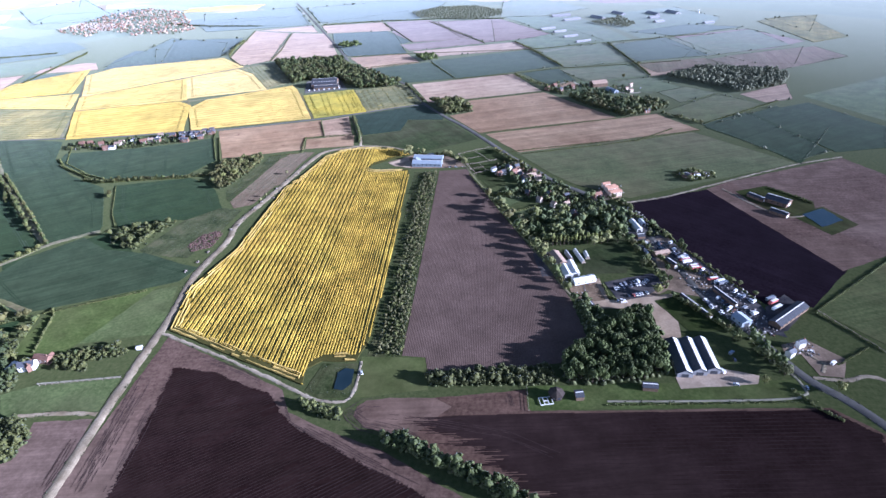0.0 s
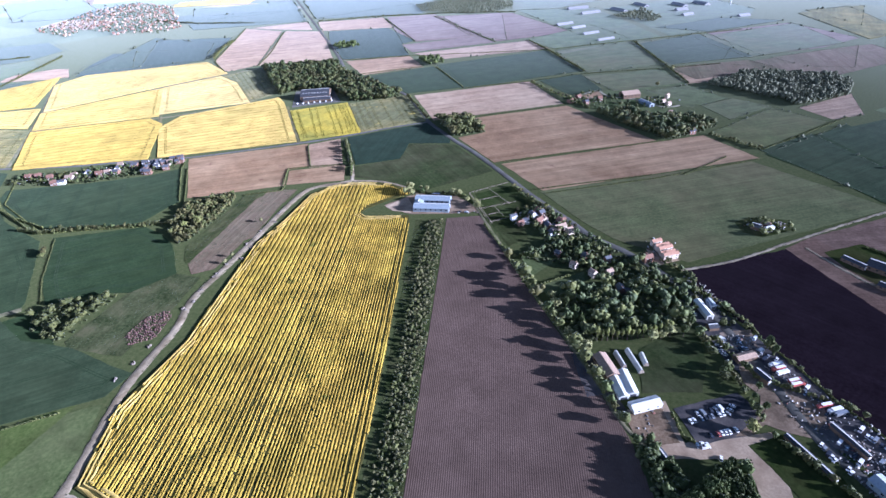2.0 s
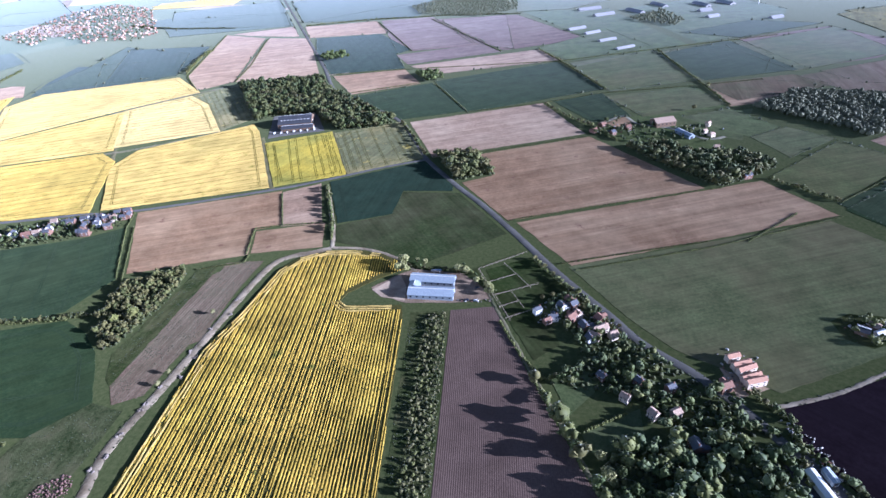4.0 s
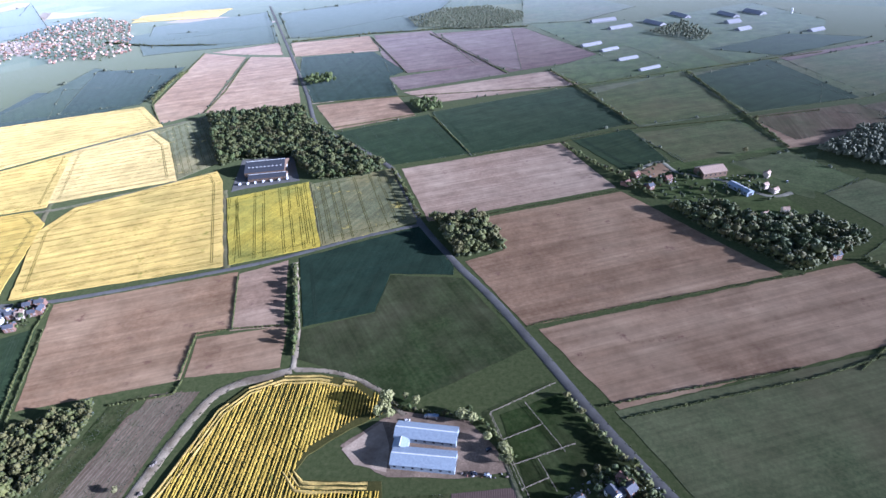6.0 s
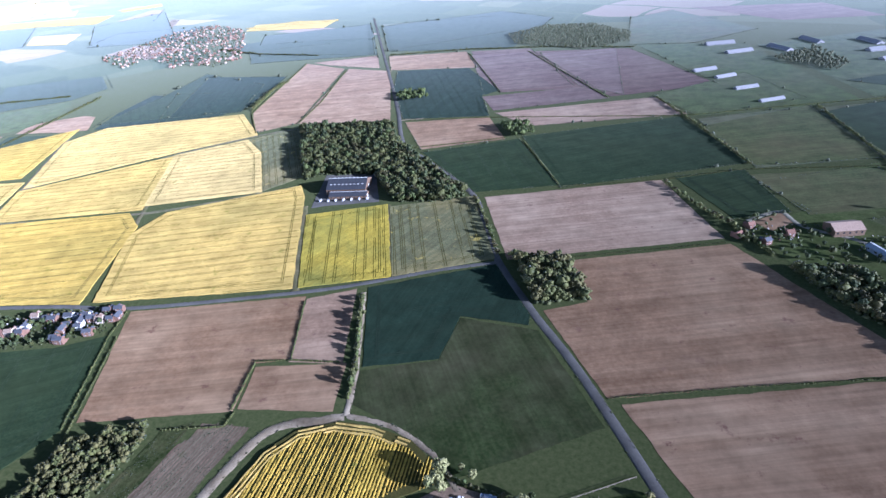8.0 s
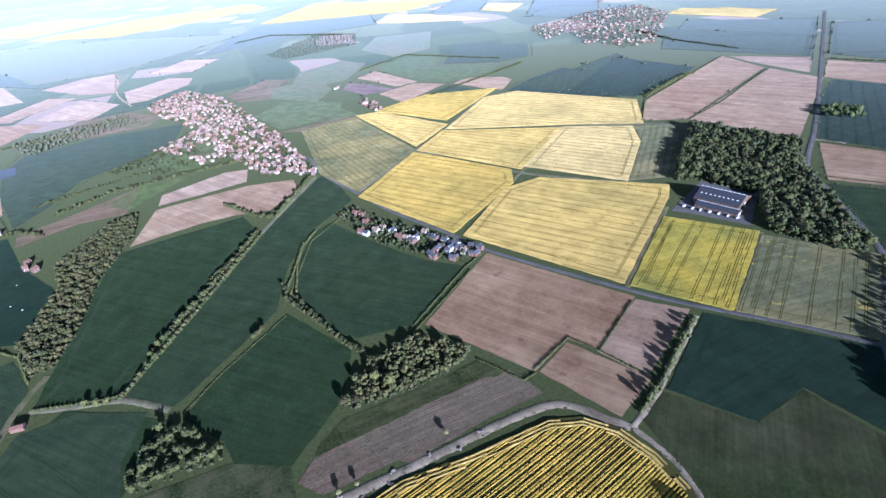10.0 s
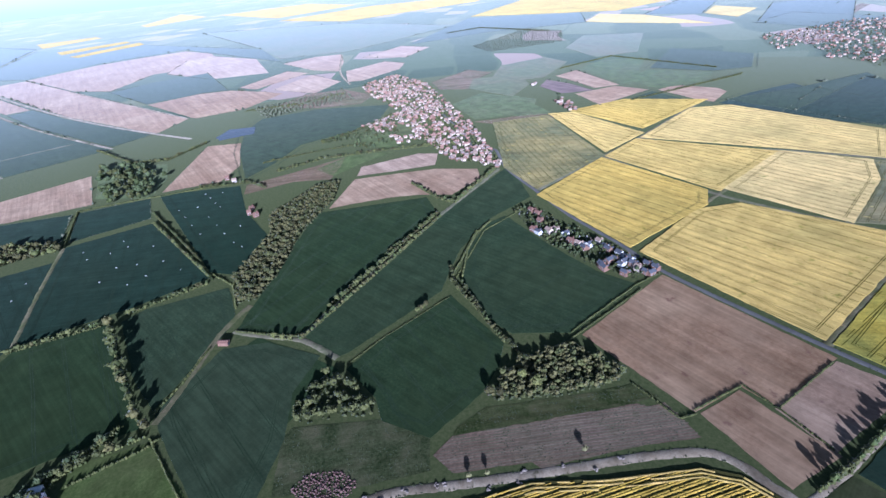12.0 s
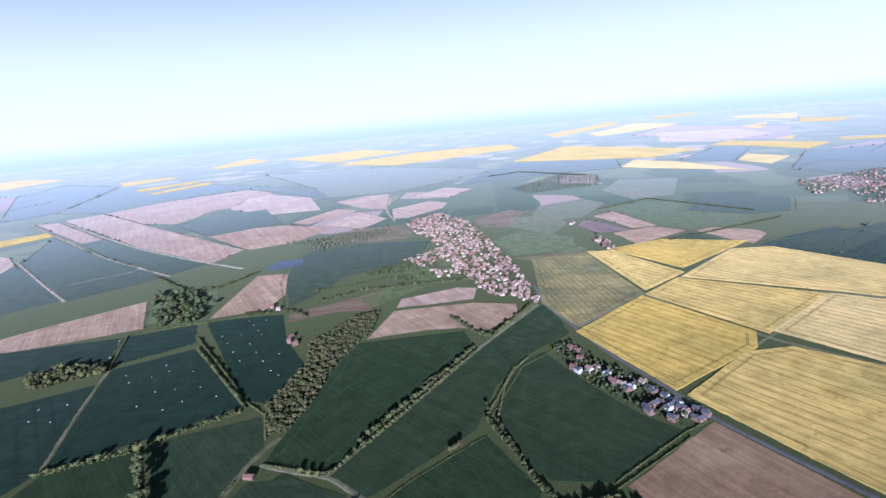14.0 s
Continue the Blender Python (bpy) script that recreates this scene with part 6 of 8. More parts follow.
wood("mid", "shrubby", 2.82, 1.36, [(-25.9, 119.5), (-19, 118.3), (-11, 116.4), (-8.3, 112.2), (-14.4, 112.9), (-21.8, 116)])
wood("mid", "mixed", 4.52, 2.04, [(-153.4, 140.6), (-153, 142.3), (-136.7, 131), (-122.3, 114.4), (-125.6, 111.5)])
wood("mid", "shrubby", 2.54, 1.36, [(-121.2, 128.1), (-119.3, 131.8), (-100.4, 138.3), (-95.1, 134), (-107.9, 128.7), (-102.2, 124.2), (-111.3, 124.7), (-115.4, 124.4)])
wood("mid", "shrubby", 3.39, 1.63, [(-116.3, 101.8), (-111.8, 103.4), (-101.8, 97.9), (-99.5, 90), (-102.6, 87.4)])
wood("mid", "broadleaf", 4.52, 2.04, [(119.5, 162.4), (122.7, 162.1), (125.6, 153.9), (128.7, 148.3), (126.9, 145.1), (121.8, 151.9)])
wood("mid", "mixed", 4.52, 2.04, [(102, 242.6), (105.6, 242.2), (105.7, 234.9), (103.2, 230.8), (100.2, 232.2), (100, 236.6)])
hedge("tree", 3.63, [(-210.2, 217.6), (-219, 226), (-242, 244.8), (-269.3, 267.2), (-291.9, 284.8)])
hedge("bush", 1.21, [(-188.9, 205.1), (-194.9, 190), (-202.9, 174.2)])
hedge("bush", 1.61, [(-192.8, 191.4), (-187.4, 201.5)])
hedge("tree", 3.02, [(-214.4, 275.9), (-177.8, 283.3), (-158.7, 286.5)])
hedge("bush", 1.61, [(-215.1, 282.3), (-239.8, 291.1), (-257.8, 300.6), (-271.4, 313.4)])
hedge("tree", 7.26, [(-228.9, 113.3), (-191.1, 129), (-156.7, 145.8), (-149.5, 151.4)])
hedge("tree", 3.63, [(-217.5, 74), (-222.1, 91.6), (-227.7, 112.4)])
hedge("tree", 4.84, [(-146.2, 151.7), (-140.7, 137.4), (-136.6, 126.2)])
hedge("bush", 1.21, [(-157.5, 151.6), (-172.3, 158.6), (-193.8, 165.8)])
hedge("tree", 3.02, [(-234.1, 120.9), (-244.2, 140), (-252, 155.6)])
hedge("tree", 3.02, [(-347.9, 103.5), (-305.3, 127.7), (-254.7, 156.5)])
hedge("bush", 0.81, [(-144.9, 153.4), (-121.2, 166.4), (-111.6, 172)])
hedge("tree", 3.63, [(-350.5, 277.4), (-316.6, 289.5), (-305.3, 298.5)])
hedge("tree", 3.63, [(-305, 299.2), (-337.1, 325.7), (-355.2, 341.2)])
hedge("bush", 1.21, [(-408.3, 140.8), (-402.1, 99.8), (-396.3, 48.8)])
hedge("tree", 3.63, [(-419.6, 179.1), (-436.8, 215.3), (-435.6, 272.7), (-430.1, 310.9)])
hedge("tree", 3.63, [(-484.3, 215.4), (-517.6, 259.6), (-550.9, 285.7)])
hedge("bush", 0.81, [(-157.5, 314.8), (-180.7, 355.5), (-187, 371.6)])
hedge("bush", 0.6, [(-165, 223.9), (-177.2, 238.7), (-199.5, 272.8)])
hedge("tree", 3.63, [(-406.5, 119.8), (-403.8, 158.6), (-385.6, 173.1)])
hedge("tree", 3.63, [(-565, -4.3), (-501.2, 46.6), (-496.3, 77.5), (-539.1, 104.9)])
hedge("tree", 3.63, [(-662.6, 125.5), (-658.4, 188.8), (-693.2, 244.1)])
hedge("bush", 1.21, [(-330, 54.8), (-393, 40.1), (-396.3, 48.8)])
hedge("bush", 1.61, [(-222.1, 172.8), (-245.1, 168.2), (-261.3, 155.4)])
hedge("bush", 1.81, [(-69.8, 349.9), (-73.9, 363.2), (-90.9, 406.1)])
hedge("tree", 4.24, [(-70.3, 352.1), (-73.6, 363.5), (-89.6, 403)])
hedge("bush", 0.81, [(-105.9, 335.8), (-111.8, 358.1), (-99, 361.7), (-79.8, 365.1)])
hedge("bush", 0.81, [(-99.4, 362.2), (-113.2, 395.7)])
hedge("bush", 0.81, [(-213.2, 276), (-179.1, 283.4), (-156.5, 289.4)])
hedge("bush", 0.81, [(-123.5, 322.8), (-103.8, 329.3), (-104.4, 335.7)])
hedge("tree", 4.24, [(-68.3, 501), (-57.1, 480.2), (-47.3, 458.3), (-41.6, 443.8)])
hedge("bush", 0.81, [(34, 335.1), (57.2, 342.8), (96.8, 355.1)])
hedge("tree", 3.63, [(30.2, 534.5), (45.7, 508.3), (60.8, 487.9), (73, 465.3)])
hedge("tree", 2.42, [(26.4, 696.2), (47.3, 645.4), (76.1, 565.9)])
hedge("bush", 0.81, [(-23.3, 522.5), (29.8, 539.1), (72, 559), (144.5, 573.1), (191.5, 585)])
hedge("bush", 0.81, [(-57.9, 590.6), (-25.2, 524.7)])
hedge("tree", 2.42, [(132.2, 679.7), (146.1, 578.4), (152.6, 525.3)])
hedge("bush", 0.81, [(-158.1, 626.8), (-92.9, 638.7), (45.8, 652), (129, 682.8), (248.5, 723.3)])
hedge("bush", 0.65, [(-36.4, 444.2), (-10.2, 449.8), (55.4, 475)])
hedge("bush", 0.65, [(11.7, 370.1), (58.6, 387.1), (116.3, 405.7)])
hedge("tree", 3.63, [(-313.9, 641), (-335, 708.2), (-338.2, 743.8)])
hedge("bush", 0.81, [(-272.2, 587.6), (-308.8, 633.6), (-362.8, 820.3)])
hedge("bush", 0.81, [(-248.1, 612.3), (-259.6, 670.1), (-293.5, 788.6)])
hedge("tree", 2.42, [(-269.5, 857.7), (-189.6, 881), (-89.9, 889.2), (5.6, 879.4)])
hedge("bush", 0.81, [(-106.2, 868.6), (-9.7, 693.5)])
hedge("bush", 0.81, [(-174.7, 864.5), (-100.9, 707.2)])
hedge("tree", 3.02, [(-371.6, 862.4), (-466.4, 874.5), (-560.3, 909.2)])
hedge("bush", 0.81, [(-148, 566.9), (-125.3, 572.3), (-70.9, 596)])
hedge("tree", 3.02, [(-122.9, 127.9), (-110.8, 132.5), (-94.6, 134.9)])
hedge("tree", 3.63, [(-154.9, 142.2), (-133.4, 126.9), (-123.6, 123.6)])
hedge("bush", 1.21, [(-130.7, 131.6), (-140, 152.2), (-144.4, 157.3)])
hedge("bush", 0.81, [(149.2, 179.4), (189.9, 215.5), (241.4, 260.7)])
hedge("bush", 0.81, [(148.7, 178.4), (156.1, 168), (161.5, 158.5)])
hedge("tree", 6.66, [(23.2, 271.5), (37.9, 237.5), (50.6, 212.4), (61.8, 182.9)])
hedge("tree", 3.02, [(94.4, 225.1), (102.9, 207), (126.3, 196.4)])
hedge("tree", 2.42, [(93.8, 255.4), (108.2, 233.7), (111.7, 216.6)])
hedge("bush", 0.81, [(40.5, 331.2), (96.7, 350.4), (158.6, 377.7)])
hedge("bush", 0.81, [(163.4, 391), (231, 445.7)])
hedge("tree", 3.02, [(140.3, 416.6), (163.4, 391)])
hedge("tree", 2.42, [(-31.9, 330.7), (-20.4, 328.6), (-1.2, 326.8), (8.9, 314.9)])
hedge("tree", 3.2, [(23.3, 338.6), (27.5, 330.7), (32.1, 324.7), (35.4, 320.0), (37.9, 315.7)])
hedge("bush", 0.81, [(113.1, 355.5), (141, 380.6)])
hedge("tree", 3.63, [(26.1, 270.4), (34.5, 272.6), (41.1, 280)])
hedge("tree", 3.63, [(86.5, 271.5), (96.3, 258.9), (92.2, 238.2)])
hedge("bush", 0.6, [(-284.8, 343), (-260.1, 306), (-209.9, 276.3)])
hedge("tree", 3.02, [(-288.1, 286.1), (-223.6, 234.6), (-186.7, 203.8)])
hedge("tree", 3.02, [(-209.1, 280.5), (-175, 283.6), (-144, 291.7)])
hedge("bush", 0.81, [(-177.2, 356.8), (-151.5, 309.5)])
hedge("tree", 2.42, [(-197.8, 261.8), (-193.4, 257.3)])
hedge("tree", 3.02, [(-252.2, 248), (-267.5, 265.1), (-294.7, 285.7)])
hedge("tree", 3.02, [(-225.5, 278.5), (-202.4, 277.2)])
hedge("bush", 1.61, [(-260.4, 301.2), (-237.6, 289.3), (-217.2, 277.6)])
hedge("tree", 2.42, [(-448.1, 166.1), (-459, 202.3), (-465.4, 253.5)])
hedge("tree", 2.42, [(-368.8, 97.6), (-278.9, 146.5)])
hedge("tree", 3.02, [(-1183, 479.4), (-1216.6, 559.2), (-1044.5, 649.9)])
hedge("tree", 2.42, [(-681.5, 525.9), (-722.6, 617.6), (-576.8, 676.9)])
hedge("tree", 2.42, [(-486.2, 518.5), (-530.8, 675.1)])
hedge("tree", 3.63, [(95.4, 211.9), (97.8, 198.7), (99.5, 189.6)])
hedge("bush", 1.21, [(75.1, 191), (76.2, 182.7), (79.9, 180.3)])
hedge("tree", 3.02, [(100.3, 185), (107.9, 175), (116.7, 164.5)])
hedge("bush", 1.21, [(11.5, 297.4), (19.3, 280.4), (27.2, 270.4)])
hedge("bush", 1.21, [(37.1, 250.8), (51.9, 259.7)])
hedge("bush", 0.81, [(113.9, 219.1), (118.9, 208.6), (122.2, 200.6), (127.2, 191.9), (131.5, 182.3)])
hedge("bush", 0.6, [(69.8, 126.8), (90.6, 129.3), (112, 131.9), (131.6, 134.3)])
hedge("tree", 4.84, [(90.2, 226), (91.9, 219.3), (92.6, 215.6)])
hedge("bush", 1.21, [(125.5, 138.7), (130.4, 131.3), (135.8, 126.7)])
hedge("bush", 1.4, [(169.9, 285.9), (179.7, 275.6), (184.1, 267.8)])
hedge("bush", 0.81, [(144.1, 151.1), (158, 161)])
for key, ob in PROTO.items():
    if key not in USED:
        for c in [*ob.children, ob]:
            bpy.data.objects.remove(c)

# ---- buildings ----
paint("brick", (0.21, 0.125, 0.09), 0.85, wear=0.25)
paint("render_pale", (0.58, 0.48, 0.385), 0.8)
paint("terracotta", (0.40, 0.23, 0.155), 0.8, wear=0.25, scale=1.5)
paint("tile_red", (0.22, 0.125, 0.092), 0.8, wear=0.3, scale=1.5)
paint("render_white", (0.72, 0.71, 0.68), 0.7)
paint("tile_slate", (0.10, 0.105, 0.12), 0.6, wear=0.25, scale=1.5)
paint("tile_brown", (0.36, 0.265, 0.2), 0.8, wear=0.3, scale=1.0)
paint("sheet_white", (0.62, 0.62, 0.60), 0.45, wear=0.10)
paint("sheet_steel", (0.30, 0.345, 0.39), 0.45, 0.0, wear=0.15)
paint("sheet_grey", (0.30, 0.30, 0.31), 0.5, wear=0.15)
paint("sheet_dark", (0.06, 0.063, 0.072), 0.75, wear=0.25)
paint("film_white", (0.45, 0.45, 0.42), 0.35, wear=0.15)
paint("timber", (0.16, 0.11, 0.075), 0.8, wear=0.3)
# Red tile made lighter, with haze over the far village put into it
paint("tile_hazed", (0.36, 0.22, 0.165), 0.8, wear=0.3, scale=1.5)
paint("tile_grey", (0.28, 0.225, 0.19), 0.8, wear=0.3, scale=1.5)
paint("timber_dark", (0.05, 0.04, 0.034), 0.85, wear=0.35)
paint("timber_pale", (0.30, 0.25, 0.2), 0.8, wear=0.3)
paint("trim_white", (0.75, 0.74, 0.70), 0.5)
paint("pane", (0.03, 0.035, 0.045), 0.08, wear=0.1)
paint("body_white", (0.80, 0.80, 0.80), 0.25, wear=0.04)
paint("body_silver", (0.45, 0.47, 0.50), 0.25, 0.6, wear=0.04)
paint("body_dark", (0.03, 0.035, 0.05), 0.2, wear=0.1)
paint("body_red", (0.42, 0.12, 0.10), 0.3, wear=0.12)
paint("tyre", (0.02, 0.02, 0.02), 0.8)
paint("bag_white", (0.75, 0.75, 0.72), 0.5)


def box(bm, x0, x1, y0, y1, z0, z1):
    v = [bm.verts.new((x, y, z)) for z in (z0, z1) for x, y in ((x0, y0), (x1, y0), (x1, y1), (x0, y1))]
    for q in ((3, 2, 1, 0), (4, 5, 6, 7), (0, 1, 5, 4), (1, 2, 6, 5), (2, 3, 7, 6), (3, 0, 4, 7)):
        bm.faces.new([v[i] for i in q])


def box_mesh(name, material, *b):
    bm = bmesh.new()
    box(bm, *b)
    return bm_mesh(name, bm, material)


def gable_walls(name, material, l, w, h, rise):
    bm = bmesh.new()
    prof = [(-w / 2, -0.3), (w / 2, -0.3), (w / 2, h), (0, h + rise), (-w / 2, h)]
    a = [bm.verts.new((-l / 2, y, z)) for y, z in prof]
    b = [bm.verts.new((l / 2, y, z)) for y, z in prof]
    bm.faces.new(a[::-1])
    bm.faces.new(b)
    for i in range(5):
        j = (i + 1) % 5
        bm.faces.new((a[i], a[j], b[j], b[i]))
    return bm_mesh(name, bm, material)


def roof_slope(name, material, l, w, h, rise, side, over, thick):
    """One pitch of a roof, a slab with an overhang, from the ridge to past the eave."""
    bm = bmesh.new()
    s = rise / (w / 2)
    y1 = w / 2 + over
    prof = [(0.0, h + rise + 0.02), (y1, h + rise - s * y1 + 0.02), (y1, h + rise - s * y1 + thick), (0.0, h + rise + thick)]
    a = [bm.verts.new((-l / 2 - over, side * y, z)) for y, z in prof]
    b = [bm.verts.new((l / 2 + over, side * y, z)) for y, z in prof]
    fs = [bm.faces.new(a), bm.faces.new(b[::-1])]
    for i in range(4):
        j = (i + 1) % 4
        fs.append(bm.faces.new((a[i], b[i], b[j], a[j])))
    bmesh.ops.recalc_face_normals(bm, faces=bm.faces[:])
    return bm_mesh(name, bm, material)


def barn(style, x, y, l, w, h, turn):
    wall, roof, words = {"steel": ("sheet_steel", "sheet_steel", "grey steel-clad farm shed with shallow gable roof"),
                         "brown": ("timber", "tile_brown", "long brown-roofed timber barn"),
                         "white": ("sheet_white", "sheet_white", "white sheet-metal farm shed with gable roof"),
                         "grey": ("sheet_grey", "sheet_grey", "grey gable-roofed livestock shed in a row"),
                         "banded": ("sheet_grey", "sheet_dark", "dark-roofed livestock shed, sunlit slope painted white"),
                         "dark": ("timber", "sheet_dark", "dark-roofed timber storage shed"),
                         "redbrick": ("brick", "tile_red", "small red brick field barn")}[style]
    ob = new("barn")
    rise = max(0.25, w * (0.26 if style in ("grey", "banded") else 0.2))
    part("wall", gable_walls("wall", wall, l, w, h, rise), ob)
    for side in (-1, 1):
        part("roof", roof_slope("roof", roof, l, w, h, rise, side, 0.2 * K + 0.05, 0.1), ob)
    part("ridge_cap", box_mesh("ridge_cap", "trim_white" if style in ("steel", "dark") else roof, -l / 2, l / 2, -0.16, 0.16, h + rise + 0.06, h + rise + 0.17), ob)
    dw = min(w * 0.3, 2.2 * K)
    part("door", box_mesh("door", "sheet_dark" if style != "dark" else "trim_white", l / 2 + 0.01, l / 2 + 0.07, -dw, dw, 0, h * 0.8), ob, "large sliding shed door")
    n = min(9, int(l / (5 * K)))
    if n > 1 and w > 2.5:
        for side in (-1, 1):
            for i in range(n):
                cx = -l / 2 + l * (i + 0.5) / n
                yy = side * (w / 2 + 0.035)
                part("window", box_mesh("window", "pane", cx - 0.7 * K, cx + 0.7 * K, yy - 0.03, yy + 0.03, h * 0.5, h * 0.78), ob)
    # Sun and shade painted in: one slope white, the other dark
    if style == "banded":
        b = roof_slope("roof_strip", "sheet_white", l * 0.99, w * 0.9, h + rise * 0.1 + 0.03, rise * 0.9, 1, 0.0, 0.16)
        part("roof_strip", b, ob, "white strip painted as sunlit roof slope")
    if style == "dark" and h > 2.5:
        for row, yy in enumerate((0.2, -0.28)):
            for i in range(9):
                cx = -l * 0.4 + l * 0.8 * i / 8
                zz = h + rise * (1 - abs(yy) * 2)
                part("rooflight", box_mesh("rooflight", "trim_white", cx - 0.8 * K, cx + 0.8 * K, yy * w - 0.5 * K, yy * w + 0.5 * K, zz, zz + 0.35), ob)
    ob.matrix_basis = pose(x, y, 0, 0, 0, turn)
    return tagged(ob, words, "barn")


def tunnel(style, x, y, l, w, h, turn):
    ob = new("polytunnel")
    n = 9
    bm = bmesh.new()
    rows = []
    steps = max(4, int(l / (2 * K)))
    for i in range(steps + 1):
        rib = 1.0 if i % 2 == 0 else 0.965
        rows.append([bm.verts.new((-l / 2 + l * i / steps, -w / 2 * rib * math.cos(math.pi * k / n), h * rib * math.sin(math.pi * k / n))) for k in range(n + 1)])
    for a, b in zip(rows[:-1], rows[1:]):
        for k in range(n):
            bm.faces.new((a[k], b[k], b[k + 1], a[k + 1]))
    part("cover", bm_mesh("cover", bm, "film_white"), ob)
    for end in (-1, 1):
        bm = bmesh.new()
        bm.faces.new([bm.verts.new((end * l / 2 * 0.995, -w / 2 * math.cos(math.pi * k / n), h * math.sin(math.pi * k / n))) for k in range(n + 1)])
        res = bmesh.ops.extrude_face_region(bm, geom=bm.faces[:])
        bmesh.ops.translate(bm, vec=(-end * 0.05, 0, 0), verts=[g for g in res["geom"] if isinstance(g, bmesh.types.BMVert)])
        part("end_wall", bm_mesh("end_wall", bm, "timber_pale"), ob)
    ob.matrix_basis = pose(x, y, 0, 0, 0, turn)
    return tagged(ob, "long arched polytunnel with cloudy white film", "polytunnel")


def house(style, x, y, l, w, turn):
    wall, roof, words = {"orange": ("render_pale", "terracotta", "long low house with orange clay tile roof"),
                         "red": ("brick", "tile_red", "brick house with red clay tile roof"),
                         "slate": ("brick", "tile_slate", "brick house with dark slate roof"),
                         "white": ("render_white", "tile_slate", "white rendered house with grey roof"),
                         "pale": ("render_pale", "tile_brown", "pale rendered house with brown tile roof")}[style]
    h = 4.2 * K * rng.uniform(0.85, 1.15)
    rise = w * 0.36
    ob = new("house")
    part("wall", gable_walls("wall", wall, l, w, h, rise), ob)
    for side in (-1, 1):
        part("roof", roof_slope("roof", roof, l, w, h, rise, side, 0.25 * K, 0.12), ob)
    if l > 2.9 and style != "orange":
        # a lower wing at right angles on one side
        turned = pose(l * rng.choice((-0.24, 0.24)), w * 0.62, 0, 0, 0, 90)
        ww, wr = w * 0.62, w * 0.22
        wing = part("wing", gable_walls("wing", wall, w * 0.8, ww, h * 0.82, wr), ob)
        wing.matrix_basis = turned
        for side in (-1, 1):
            part("wing_roof", roof_slope("wing_roof", roof, w * 0.8, ww, h * 0.82, wr, side, 0.2 * K, 0.1), wing)
    cx = l * 0.36
    part("chimney", box_mesh("chimney", "brick", cx - 0.35 * K, cx + 0.35 * K, -0.35 * K, 0.35 * K, h + rise * 0.6, h + rise + 1.1 * K), ob)
    n = max(2, int(l / (3.2 * K)))
    for side in (-1, 1):
        for i in range(n):
            wx = -l / 2 + l * (i + 0.5) / n
            yy = side * (w / 2 + 0.03)
            for z0 in (0.9 * K, 2.9 * K):
                if side == 1 and i == n // 2 and z0 < 1:
                    part("door", box_mesh("door", "timber", wx - 0.45 * K, wx + 0.45 * K, yy - 0.03, yy + 0.03, 0, 2.0 * K), ob)
                    continue
                win = part("window", box_mesh("window", "trim_white", wx - 0.6 * K, wx + 0.6 * K, yy - 0.03, yy + 0.03, z0, z0 + 1.1 * K), ob)
                part("pane", box_mesh("pane", "pane", wx - 0.5 * K, wx + 0.5 * K, yy - 0.045, yy + 0.045, z0 + 0.1 * K, z0 + K), win)
    ob.matrix_basis = pose(x, y, 0, 0, 0, turn)
    return tagged(ob, words, "house")


barn("steel", -16.78, 320.09, 18.11, 5.66, 2.02, -2.65)
barn("steel", -16.12, 311.49, 17.96, 6.01, 2.02, -0.85)
barn("steel", -23.5, 315.8, 3.2, 4.2, 1.9, 89)
barn("brown", 58.05, 207.08, 9.8, 4.31, 2.02, -69.42)
barn("white", 60.93, 199.21, 9.76, 3.15, 1.41, -75.46)
barn("white", 63.94, 200.8, 9.82, 3.15, 1.41, -77.41)
barn("white", 67.82, 192.49, 9.16, 3.68, 1.41, 22.73)
tunnel("white", 62.96, 211.23, 7.02, 1.65, 1.51, -72.39)
tunnel("white", 67.4, 211.05, 10.61, 1.72, 1.51, -72.6)
tunnel("white", 70.52, 211.94, 5.24, 1.81, 1.51, -80.92)
barn("banded", 94.67, 148.98, 16.13, 4.74, 1.76, -86.78)
barn("banded", 99.44, 150.05, 15.64, 4.58, 1.76, -87.02)
barn("banded", 103.93, 151.0, 15.34, 4.07, 1.76, -86.8)
barn("dark", -146.01, 503.07, 23.53, 17.12, 3.02, 11.74)
barn("dark", -141.07, 492.16, 22.11, 6.76, 1.76, 12.18)
barn("brown", 103.37, 493.44, 12.94, 8.76, 3.02, 18.42)
barn("steel", 112.5, 474.75, 12.44, 3.87, 2.02, -60.79)
barn("white", 95.1, 239.21, 9.42, 2.44, 1.76, -74.71)
barn("steel", 98.49, 242.54, 4.12, 1.83, 1.76, -75.05)
barn("dark", 104.66, 206.93, 5.23, 2.25, 2.02, -60.29)
barn("dark", 119.45, 184.91, 11.31, 1.5, 1.51, -63.85)
barn("steel", 120.84, 170.97, 5.2, 4.24, 2.02, -64.65)
barn("dark", 159.2, 273.42, 8.68, 2.94, 1.51, -53.19)
barn("dark", 167.79, 269.33, 10.61, 6.76, 2.02, -42.3)
barn("dark", 163.97, 256.43, 7.82, 3.61, 1.51, -45.08)
barn("dark", 131.75, 300.26, 3.87, 3.83, 1.51, -32.26)
barn("brown", 136.59, 303.08, 3.11, 3.09, 1.26, -44.54)
barn("white", 136.84, 299.54, 4.04, 1.95, 1.26, 25.17)
barn("redbrick", -194.34, 171.31, 4.43, 2.39, 1.51, 74.17)
# Tiny shed added in place of a small parked work vehicle
barn("white", -92.34, 137.38, 1.91, 1.55, 0.81, 18.84)
barn("dark", 61.56, 129.3, 2.43, 2.96, 1.51, 11.08)
barn("dark", 70.21, 173.7, 9.0, 1.8, 1.51, -63.65)
